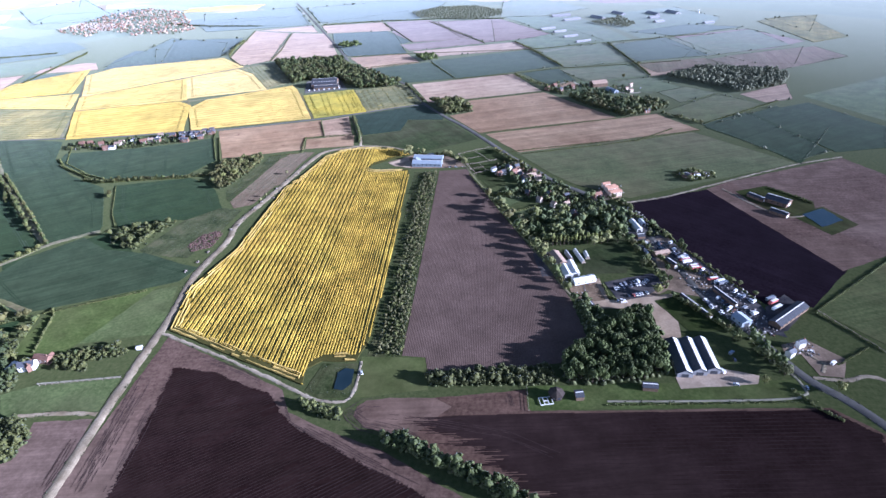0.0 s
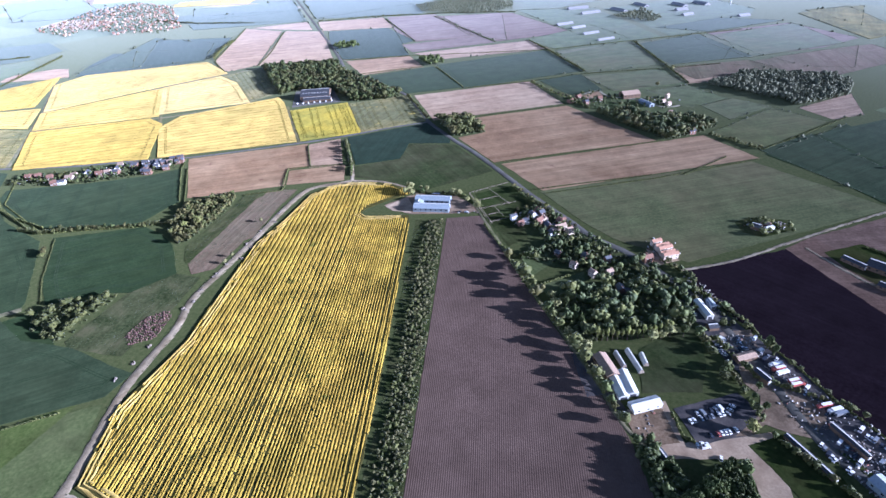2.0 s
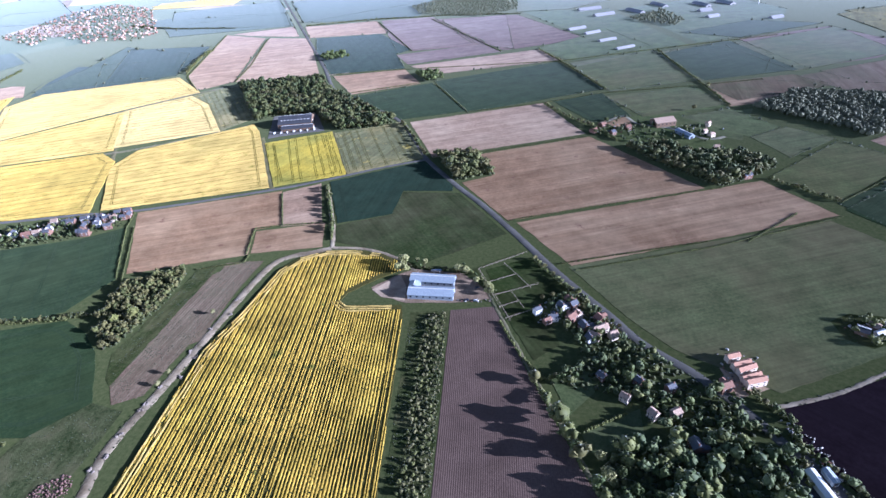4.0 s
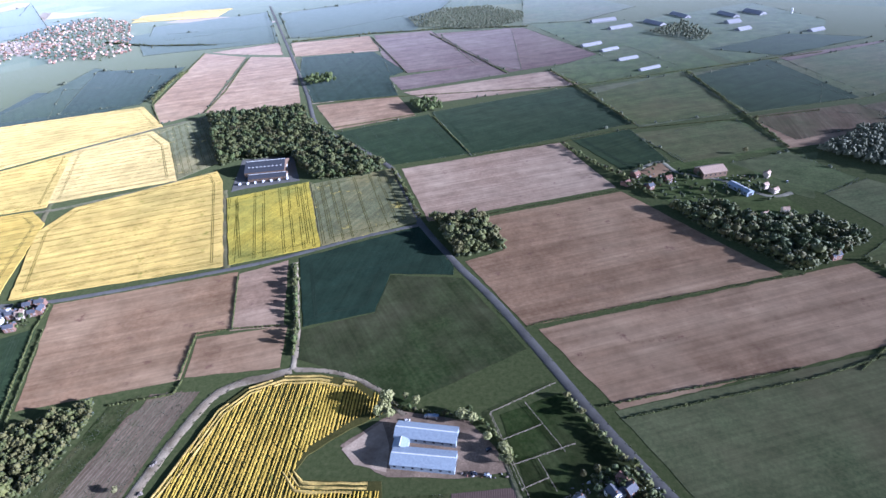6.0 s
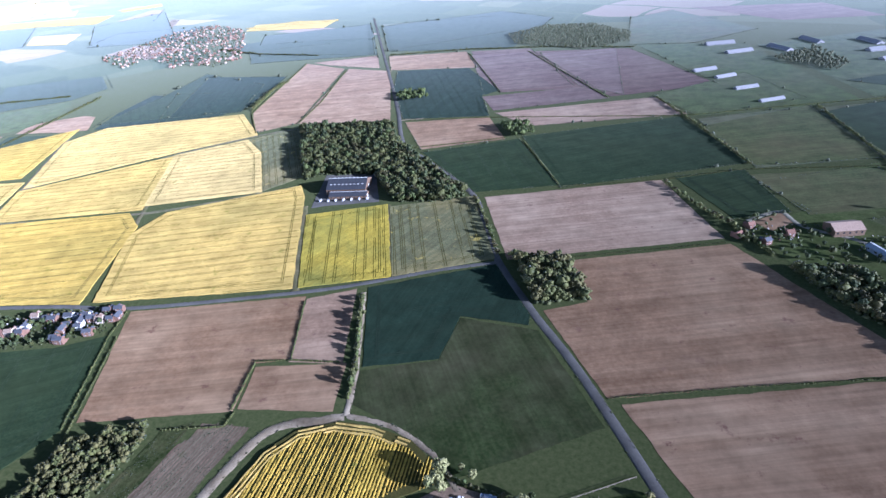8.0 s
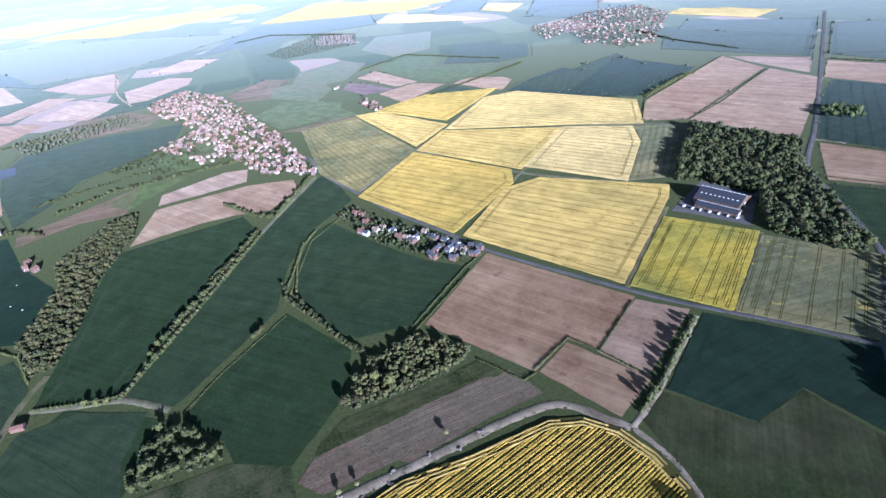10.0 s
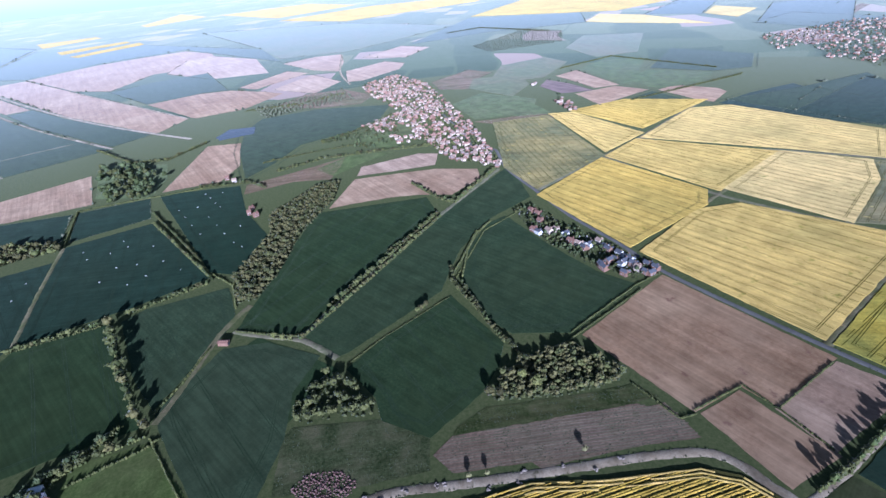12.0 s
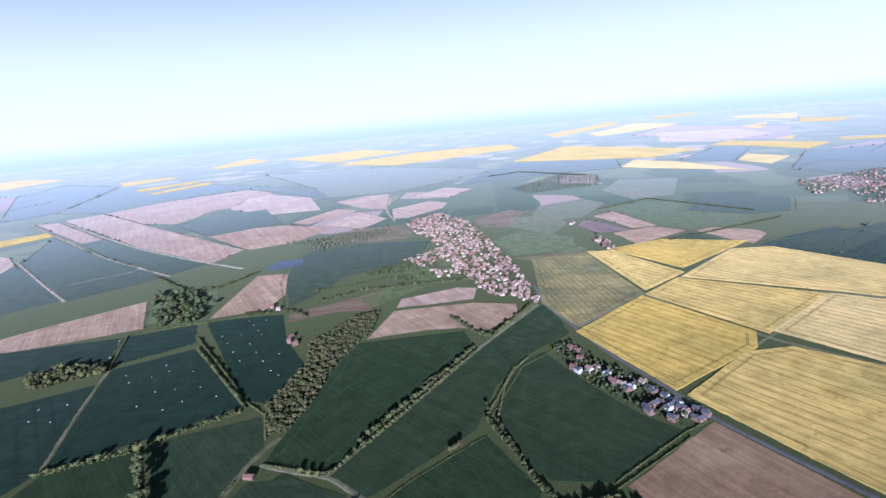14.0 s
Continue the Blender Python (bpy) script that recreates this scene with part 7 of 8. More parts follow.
barn("dark", 83.4, 135.03, 4.49, 2.42, 1.51, -0.41)
barn("white", -130.91, 122.89, 3.96, 2.31, 1.76, 95.35)
barn("grey", 66.91, 780.37, 21.02, 5.52, 1.01, 30.06)
barn("grey", 81.47, 758.21, 18.29, 4.82, 1.01, 33.59)
barn("grey", 93.16, 724.22, 18.8, 4.44, 1.01, 28.43)
barn("grey", 105.96, 691.61, 19.16, 3.78, 1.01, 29.89)
barn("grey", 102.28, 850.95, 25.94, 6.78, 1.01, 27.34)
barn("grey", 139.21, 863.18, 27.53, 7.5, 1.01, -60.37)
barn("grey", 172.13, 896.36, 28.23, 7.51, 1.01, -66.76)
barn("grey", 219.17, 887.05, 27.14, 7.74, 1.01, -67.46)
barn("grey", 247.32, 891.91, 25.17, 8.6, 1.01, -63.98)
barn("grey", 213.79, 850.08, 14.79, 8.45, 1.01, 20.89)
barn("grey", 213.96, 816.39, 14.78, 6.72, 1.01, 29.34)
barn("grey", 88.54, 888.52, 28.52, 8.16, 1.01, 19.73)
barn("grey", 272.21, 798.84, 14.92, 6.11, 1.01, 26.39)
barn("dark", 107.35, 178.70, 15.08, 1.4, 1.2, -61.1)
barn("dark", 138.15, 175.35, 18.69, 4.2, 1.6, 42.0)
barn("brown", 102.1, 215.47, 6.87, 2.79, 1.51, 22.11)
barn("dark", 95.97, 230.07, 3.36, 2.9, 1.26, 12.47)
house("white", 33.75, 306.08, 2.99, 3.09, -56.66)
house("red", 36.73, 310.24, 2.77, 2.74, -51.5)
house("pale", 39.37, 302.06, 2.77, 2.74, -64.29)
house("slate", 41.11, 295.98, 3.49, 3.09, -62.01)
house("red", 46.83, 300.02, 3.09, 3.09, -54.86)
house("pale", 46.5, 294.44, 5.51, 2.74, 30.76)
house("white", 42.65, 289.65, 2.77, 2.74, -63.47)
house("white", 24.96, 303.06, 2.77, 2.06, 36.49)
house("red", 28.46, 297.88, 2.77, 2.06, 35.64)
house("pale", 50.56, 291.8, 2.77, 2.74, 31.25)
house("slate", 37.98, 307.39, 2.94, 2.74, 41.47)
house("orange", 86.52, 283.76, 4.32, 2.06, 21.67)
house("orange", 88.26, 280.76, 6.03, 2.06, 21.34)
house("orange", 89.2, 278.8, 6.3, 2.06, 25.26)
house("orange", 89.68, 275.84, 6.49, 2.06, 24.13)
house("orange", 90.31, 273.61, 6.42, 2.06, 19.47)
house("red", 80.86, 270.86, 3.95, 2.74, 25.55)
house("slate", 67.52, 248.7, 3.64, 3.09, -77.88)
house("pale", 64.41, 259.28, 2.77, 2.4, 32.75)
house("slate", 64.82, 268.91, 2.77, 2.4, 32.13)
house("pale", 58.09, 258.5, 2.77, 2.4, -51.47)
house("slate", 44.95, 272.56, 2.77, 2.4, -43.94)
house("pale", 50.98, 264.29, 2.77, 2.4, -37.55)
house("slate", 55.8, 271.33, 2.77, 2.4, -45.28)
house("red", 60.35, 480.9, 3.47, 2.74, 49.55)
house("red", 81.22, 485.56, 3.16, 3.09, 19.06)
house("red", 66.32, 490.84, 3.24, 2.74, 36.31)
house("slate", 70.98, 476.8, 3.07, 2.74, 35.32)
house("slate", 93.56, 459.44, 2.89, 3.09, -9.09)
house("pale", 124.48, 477.41, 2.8, 2.4, 36.69)
house("pale", 127.43, 472.75, 3.04, 2.4, 32.89)
house("pale", 129.77, 490.2, 4.08, 2.06, 56.99)
house("pale", 124.98, 452.91, 2.77, 2.4, 5.05)
house("pale", 115.44, 449.18, 2.77, 2.06, 21.07)
house("slate", 130.34, 416.85, 4.12, 3.09, 20.71)
house("white", 130.84, 154.42, 2.77, 2.06, 39.09)
house("white", 135.75, 159.25, 2.77, 1.71, 28.09)
house("red", -125.71, 124.03, 4.3, 1.89, -31.01)
house("white", -126.0, 124.2, 5.2, 3.2, 20)
house("red", -122.9, 127.9, 6.0, 2.6, -5)
house("slate", -478.35, 42.83, 10.62, 4.11, 112.54)
house("red", -347.4, 167.06, 3.1, 2.74, 138.74)
house("red", -334.06, 171.12, 3.25, 2.74, 127.25)
house("red", -339.13, 166.49, 2.77, 2.74, 87.72)
house("red", -419.09, 141.01, 3.4, 2.74, 84.1)
house("pale", -411.17, 147.36, 3.35, 2.74, 84.08)
house("pale", -609.6, 463.49, 9.45, 2.74, 135.56)
house("pale", -514.27, 456.6, 7.55, 2.74, 131.27)
house("red", -494.41, 454.91, 6.93, 2.74, 136.65)
house("red", 37.18, 300.12, 4.34, 2.74, 48.62)
house("pale", 44.19, 291.11, 4.25, 2.74, -31.9)
house("white", 30.67, 299.87, 3.03, 2.4, 14.1)
house("red", -273.92, 339.29, 3.48, 2.83, 14.41)
house("red", -268.84, 341.1, 3.05, 2.71, 24.74)
house("red", -258.28, 339.03, 3.36, 2.7, 24.41)
house("red", -250.09, 332.05, 3.42, 2.98, 25.19)
house("white", -245.81, 333.34, 4.24, 2.46, 16.56)
house("pale", -245.04, 339.22, 4.48, 2.92, 13.32)
house("pale", -244.95, 343.13, 3.54, 2.59, 14.77)
house("white", -237.77, 345.82, 3.45, 2.99, 115.38)
house("red", -229.45, 345.63, 4.4, 2.72, 25.5)
house("pale", -225.32, 347.63, 3.32, 2.62, 18.83)
house("slate", -220.47, 348.68, 3.38, 2.5, 13.23)
house("white", -222.46, 352.76, 3.97, 2.52, 112.3)
house("white", -218.07, 359.18, 3.24, 2.79, 18.53)
house("slate", -214.79, 359.16, 3.99, 2.63, 17.62)
house("pale", -223.86, 358.75, 3.51, 2.71, 13.55)
house("slate", -203.84, 354.32, 4.1, 2.52, 111.78)
house("slate", -201.53, 349.19, 3.21, 2.98, 19.27)
house("slate", -204.74, 357.8, 3.57, 2.38, 23.69)
house("white", -198.77, 357.79, 3.05, 2.52, 24.33)
house("white", -200.75, 360.81, 4.33, 2.93, 115.02)
house("white", -209.35, 362.68, 3.96, 2.95, 14.11)
house("white", -204.78, 363.92, 3.93, 2.43, 102.08)
house("slate", -196.99, 363.32, 3.71, 2.58, 27.89)
house("pale", -193.04, 363.66, 3.17, 3.01, 26.59)
house("slate", -188.8, 365.23, 3.11, 2.36, 21.46)
house("slate", -187.24, 367.26, 3.94, 2.7, 105.92)
house("slate", -194.95, 369.66, 3.21, 2.69, 22.36)
house("slate", -190.52, 371.58, 3.75, 2.49, 19.8)
house("slate", -190.89, 355.69, 3.66, 2.49, 25.23)
house("white", -201.62, 364.28, 3.31, 2.35, 15.81)
house("slate", -198.72, 348.84, 4.19, 2.61, 14.2)

# far villages: plain cottages built once and set down many times
COTTAGE = []
for wall, roof, words in (("brick", "tile_hazed", "distant brick village house with red tile roof paled for haze"), ("render_pale", "tile_brown", "distant pale village house with brown roof"),
                          ("brick", "tile_grey", "distant brick village house with grey roof"), ("render_pale", "tile_hazed", "distant pale village house with red roof paled for haze")):
    l, w, h = 5.8 * K, 4.2 * K, 2.5 * K
    ob = new("house")
    part("wall", gable_walls("wall", wall, l, w, h, 1.8 * K), ob)
    for side in (-1, 1):
        part("roof", roof_slope("roof", roof, l, w, h, 1.8 * K, side, 0.25 * K, 0.12), ob)
    part("chimney", box_mesh("chimney", "brick", 1.9 * K, 2.5 * K, -0.3 * K, 0.3 * K, h + 0.9 * K, h + 2.5 * K), ob)
    tagged(ob, words, "house", "village houses")
    COTTAGE.append([ob, False])


VILLAGE_COUNT, FAR_HOUSES = [0], []


def village(pts, spacing, green=0.5):
    p = np.array(pts)
    for x, y in scatter(pts, spacing):
        if rng.random() < green:
            plant(("mixed", "shrubby")[int(rng.integers(2))], x, y, rng.uniform(3.5, 6.5) * K, False, False)
            continue
        pick = COTTAGE[int(rng.choice(4, p=(0.25, 0.35, 0.25, 0.15)))]
        m = pose(x, y, 0, 0, 0, rng.choice((20, 110, 65)) + rng.uniform(-15, 15))
        VILLAGE_COUNT[0] += 1
        if VILLAGE_COUNT[0] > 190:
            FAR_HOUSES.append((pick[0], m))
        elif pick[1]:
            copy_thing(pick[0], m)
        else:
            pick[0].matrix_basis, pick[1] = m, True
    close_stand("garden_trees", "garden trees between village houses")


village([(-732.7, 268.3), (-780.3, 319.7), (-685.3, 351.3), (-554.7, 352.0), (-491.1, 355.8), (-411.3, 350.2), (-367.0, 351.0), (-353.8, 341.7), (-368.5, 332.8), (-386.6, 314.9), (-420.5, 307.9), (-457.1, 300.6), (-501.5, 295.7), (-539.8, 310.1), (-591.1, 289.7), (-681.3, 271.8)], 4.2, 0.45)
village([(-521.7, 253.7), (-562.4, 292.4), (-563.4, 313.8), (-526.6, 312.0), (-490.7, 272.7)], 4.6, 0.35)
village([(-475.1, 276.2), (-467.8, 317.0), (-439.3, 321.5), (-453.5, 278.8)], 4.8, 0.4)
village([(-555.9, 469.5), (-513.3, 467.5), (-474.6, 459.4), (-478.6, 452.5), (-526.7, 454.5)], 7.0, 0.4)
village([(-745.8, 867.9), (-740.7, 919.9), (-781.6, 1053.4), (-745, 1133.5), (-630.5, 1070.1), (-477.6, 855.2), (-483.3, 799.2), (-537.6, 817.3), (-549.4, 802.7), (-640.9, 856.3), (-623.4, 793.9)], 7.06, 0.62)

far_bm, slots = bmesh.new(), []
for ob, m in FAR_HOUSES:
    for c in ob.children:
        name = c.data.materials[0].name
        if name not in slots:
            slots.append(name)
        nv, nf = len(far_bm.verts), len(far_bm.faces)
        far_bm.from_mesh(c.data)
        far_bm.verts.ensure_lookup_table()
        far_bm.faces.ensure_lookup_table()
        bmesh.ops.transform(far_bm, matrix=m, verts=far_bm.verts[nv:])
        for fc in far_bm.faces[nf:]:
            fc.material_index = slots.index(name)
if slots:
    me = bm_mesh("distant_houses", far_bm, slots[0])
    for name in slots[1:]:
        me.materials.append(MATS[name])
    tagged(new("distant_houses", me), "outlying houses of a far village", "houses", kind="stuff")

# ---- water, vehicles and small things ----
def junk_material():
    m, n, l, b = node_material("junk", 0.6, 0.4)
    g = n.new("ShaderNodeNewGeometry")
    col = ramp_colors(n, l, g.outputs["Random Per Island"], ((0.0, (0.05, 0.05, 0.055)), (0.25, (0.62, 0.61, 0.58)), (0.42, (0.16, 0.12, 0.09)),
                      (0.58, (0.35, 0.34, 0.33)), (0.72, (0.09, 0.10, 0.12)), (0.84, (0.70, 0.70, 0.68)), (0.95, (0.36, 0.10, 0.06))))
    col.node.color_ramp.interpolation = "CONSTANT"
    v = place_vector(n, l)
    l.new(mix_colors(n, l, noise_value(n, l, v, 2.0), col, (0.12, 0.10, 0.085)), b.inputs["Base Color"])


junk_material()


def water_material():
    m, n, l, b = node_material("water", 0.1, 0.5)
    v = place_vector(n, l)
    l.new(ramp_colors(n, l, noise_value(n, l, v, 0.05), ((0.3, (0.012, 0.024, 0.030)), (0.7, (0.02, 0.034, 0.04)))), b.inputs["Base Color"])
    add_bump(n, l, b, noise_value(n, l, v, 2.0), 0.05, 0.05)


water_material()


def pond(name, pts):
    bm = bmesh.new()
    c = np.mean(pts, 0)
    ring = []
    m = len(pts)
    for i in range(m):
        for k in range(4):
            a, b = np.array(pts[i]), np.array(pts[(i + 1) % m])
            q = a + (b - a) * k / 4
            q = c + (q - c) * rng.uniform(0.94, 1.03)
            ring.append(bm.verts.new((*q, 0.24)))
    bm.faces.new(ring)
    bm.normal_update()
    bmesh.ops.triangulate(bm, faces=bm.faces[:])
    tagged(new(name, bm_mesh(name, bm, "water")), "still dark farm pond with grassy banks", "pond", kind="structure")


pond("pond_field", [(-15.6, 124.9), (-16.5, 132.4), (-14.5, 134.8), (-11.2, 134.3), (-10.3, 127.9), (-12.4, 124.4)])
pond("pond_farm", [(174.5, 256.9), (186.4, 264.1), (190.1, 251.6), (177.9, 244.3)])
pond("pond_park", [(-557.4, 110), (-584.3, 119), (-579.9, 147.1), (-552.1, 148.3), (-542.4, 115.2)])

SIZES = {"car": (3.7, 1.6, 1.3), "van": (4.7, 1.75, 2.0), "truck": (8.6, 2.2, 2.5)}


def vehicle(kind, color, x, y, turn):
    l, w, h = (s * K for s in SIZES[kind])
    ob = new(kind)
    bm = bmesh.new()
    if kind == "car":
        side = [(-0.5, 0.2), (0.5, 0.2), (0.5, 0.5), (0.28, 0.6), (-0.47, 0.62)]
        top = [(-0.44, 0.60), (0.26, 0.60), (0.12, 1.0), (-0.32, 1.0)]
    elif kind == "van":
        side = [(-0.5, 0.15), (0.5, 0.15), (0.5, 0.45), (0.34, 0.55), (0.26, 1.0), (-0.5, 1.0)]
        top = [(0.27, 0.62), (0.345, 0.56), (0.28, 0.93), (0.262, 0.95)]
    else:
        side = [(-0.5, 0.28), (0.26, 0.28), (0.26, 1.0), (-0.5, 1.0)]
        top = [(0.30, 0.15), (0.5, 0.15), (0.5, 0.72), (0.44, 0.85), (0.30, 0.85)]

    def prism(prof, half):
        b = bmesh.new()
        p = [b.verts.new((u * l, -half, z * h)) for u, z in prof]
        q = [b.verts.new((u * l, half, z * h)) for u, z in prof]
        b.faces.new(p)
        b.faces.new(q[::-1])
        for i in range(len(prof)):
            j = (i + 1) % len(prof)
            b.faces.new((p[j], p[i], q[i], q[j]))
        bmesh.ops.recalc_face_normals(b, faces=b.faces[:])
        return b
    bm.free()
    part("body", bm_mesh("body", prism(side, w / 2), "body_" + color), ob)
    part({"car": "cabin", "van": "windscreen", "truck": "cab"}[kind],
         bm_mesh("cabin", prism(top, w / 2 * (0.88 if kind == "car" else 0.96)), "pane" if kind != "truck" else "body_" + color), ob)
    if kind == "car":
        part("roof", box_mesh("roof", "body_" + color, -0.31 * l, 0.11 * l, -w * 0.41, w * 0.41, h * 0.99, h * 1.03), ob)
    if kind == "truck" and color == "red":
        part("box_roof", box_mesh("box_roof", "body_white", -0.49 * l, 0.25 * l, -w * 0.46, w * 0.46, h * 0.995, h * 1.03), ob, "white box roof")
    r = 0.33 * K * (1.3 if kind == "truck" else 1)
    for u in (-0.31, 0.33):
        for s in (-1, 1):
            b = bmesh.new()
            bmesh.ops.create_cone(b, cap_ends=True, segments=10, radius1=r, radius2=r, depth=0.2 * K,
                                  matrix=pose(u * l, s * w * 0.46, r, 90, 0, 0))
            part("wheel", bm_mesh("wheel", b, "tyre"), ob)
    ob.matrix_basis = pose(x, y, 0.12, 0, 0, turn)
    words = {"car": "parked " + color + " car on a yard", "van": "parked " + color + " delivery van", "truck": "parked " + color + " box lorry in a yard"}
    return tagged(ob, words[kind], kind, "parked vehicles")


vehicle("truck", "white", 110.48, 213.19, 195.93)
vehicle("truck", "red", 110.73, 211.46, 200.99)
vehicle("truck", "white", 111.44, 209.88, 24.88)
vehicle("truck", "red", 113.74, 206.61, 20.02)
vehicle("truck", "red", 113.99, 205.07, 19.31)
vehicle("truck", "red", 118.18, 197.31, 197.98)
vehicle("truck", "white", 120.37, 195.84, 202.51)
vehicle("truck", "silver", 121.57, 194.72, 22.6)
vehicle("van", "white", 115.99, 203.89, 225.68)
vehicle("car", "silver", 114.99, 201.76, 222.39)
vehicle("car", "dark", 117.67, 194.37, 47.45)
vehicle("van", "white", 124.27, 189.43, 225.23)
vehicle("car", "white", 125.08, 187.6, 45.96)
vehicle("car", "white", 125.66, 186.75, 36.63)
vehicle("van", "silver", 126.19, 186.06, 223.72)
vehicle("car", "dark", 127.24, 184.84, 42.48)
vehicle("car", "white", 128.23, 184.2, 224.33)
vehicle("van", "white", 128.94, 183.19, 221.13)
vehicle("car", "white", 111.92, 183.38, 46.5)
vehicle("car", "silver", 112.26, 182.17, 45.03)
vehicle("van", "dark", 112.6, 180.54, 46.04)
vehicle("car", "white", 112.98, 179.66, 222.77)
vehicle("car", "white", 113.26, 178.63, 217.68)
vehicle("van", "white", 116.98, 184.6, 45.61)
vehicle("car", "silver", 118.01, 182.86, 45.31)
vehicle("car", "dark", 118.78, 180.43, 217.77)
vehicle("van", "white", 119.12, 178.37, 224.05)
vehicle("car", "white", 115.61, 176.31, 225.14)
vehicle("car", "white", 115.76, 175.18, 36.1)
vehicle("van", "silver", 124.64, 179.26, 42.36)
vehicle("car", "dark", 125.56, 177.97, 220.05)
vehicle("car", "white", 126.55, 176.92, 41.02)
vehicle("van", "white", 127.23, 176.05, 35.18)
vehicle("car", "white", 108.02, 218.34, 49.2)
vehicle("car", "silver", 109.52, 217.12, 224.21)
vehicle("van", "dark", 107.97, 215.58, 49.52)
vehicle("car", "white", 111.71, 215.88, 230.47)
vehicle("car", "white", 97.88, 224.26, 227.08)
vehicle("van", "white", 96.5, 221.12, 226.99)
vehicle("car", "silver", 98.96, 220.78, 231.34)
vehicle("car", "dark", 96.71, 217.96, 43.7)
vehicle("van", "white", 108.07, 225.26, 231.39)
vehicle("truck", "red", 135.78, 183.35, 216.3)
vehicle("truck", "white", 135.91, 180.01, 214.96)
vehicle("truck", "silver", 135.76, 185.65, 32.09)
vehicle("car", "silver", 95.33, 222.1, 147.11)
vehicle("car", "white", 95.43, 220.93, 148.85)
vehicle("car", "dark", 95.52, 219.78, 145.82)
vehicle("car", "silver", 95.76, 218.73, 143.77)
vehicle("car", "silver", 95.99, 217.7, 147.73)
vehicle("car", "white", 96.37, 216.76, 150.0)
vehicle("car", "dark", 102.86, 225.22, -40.99)
vehicle("car", "silver", 102.63, 223.76, -35.96)
vehicle("car", "silver", 102.59, 222.49, 141.07)
vehicle("car", "white", 98.4, 220.99, 141.05)
vehicle("car", "dark", 101.78, 219.78, -34.41)
vehicle("car", "silver", 102.83, 220.27, -40.62)
vehicle("car", "silver", 103.73, 220.36, 141.76)
vehicle("car", "white", 107.71, 225.44, 140.21)
vehicle("van", "white", 97.66, 224.07, -40.15)
vehicle("van", "white", 108.38, 219.68, 34.29)
vehicle("car", "white", 79.70, 188.00, 292)
vehicle("car", "white", 80.77, 188.42, 112)
vehicle("car", "silver", 82.90, 189.27, 292)
vehicle("car", "dark", 83.97, 189.69, 112)
vehicle("car", "dark", 85.03, 190.11, 112)
vehicle("car", "silver", 86.10, 190.53, 292)
vehicle("car", "white", 88.23, 191.38, 112)
vehicle("car", "white", 89.30, 191.80, 292)
vehicle("car", "white", 82.30, 190.90, 293)
vehicle("van", "silver", 83.64, 191.48, 113)
vehicle("car", "dark", 86.32, 192.64, 293)
vehicle("car", "silver", 87.66, 193.22, 113)
vehicle("van", "white", 89.00, 193.80, 113)
vehicle("car", "dark", 84.10, 183.50, 291)
vehicle("car", "red", 86.16, 184.27, 111)
vehicle("car", "white", 87.19, 184.66, 291)
vehicle("car", "white", 88.21, 185.04, 111)
vehicle("car", "white", 89.24, 185.43, 111)
vehicle("car", "white", 91.30, 186.20, 111)
vehicle("car", "silver", 90.60, 191.90, 325)
vehicle("car", "white", 91.65, 193.40, 145)
vehicle("car", "white", 92.70, 194.90, 145)
vehicle("van", "white", 81.74, 179.39, 8.48)
vehicle("car", "white", 84.71, 176.06, 73.83)
vehicle("car", "white", 79.70, 179.70, 96)
vehicle("van", "white", 80.90, 179.80, 96)
vehicle("car", "white", 82.30, 180.10, 96)
vehicle("car", "white", -8.39, 132.95, 118.98)
vehicle("truck", "silver", -16.4, 326.71, 178.65)
vehicle("car", "white", -23.67, 324.94, 13.84)
vehicle("car", "white", 1.7, 308.85, 166.63)
vehicle("car", "dark", -2.01, 308.97, 177.55)
vehicle("car", "dark", 1.42, 317.04, 30.96)
vehicle("car", "silver", 130.27, 139.62, 86.24)
vehicle("car", "white", 138.13, 156.8, 159.54)
vehicle("van", "white", 142.77, 151.62, 39.99)
vehicle("van", "white", -15.51, 327.02, 141.6)
vehicle("car", "dark", 95.6, 239.18, 118.85)
vehicle("car", "white", 91.73, 236.99, 153.5)
vehicle("van", "white", 107.11, 144.63, 123.8)
vehicle("car", "white", 109.86, 139.11, 158.59)
vehicle("van", "silver", 112.65, 153.65, 42.74)
vehicle("car", "dark", 112.71, 150.44, 88.17)
vehicle("car", "white", 62.4, 481.57, 39.8)
vehicle("van", "white", -155.00, 483.40, 100)
vehicle("van", "white", -150.30, 484.10, 107)
vehicle("van", "white", -146.30, 485.40, 114)
vehicle("van", "white", -141.90, 486.80, 100)
vehicle("van", "white", -137.50, 488.10, 107)
vehicle("van", "white", -133.10, 489.40, 114)
vehicle("van", "white", -128.60, 490.80, 100)
vehicle("car", "white", 137.09, 484.11, 66.17)


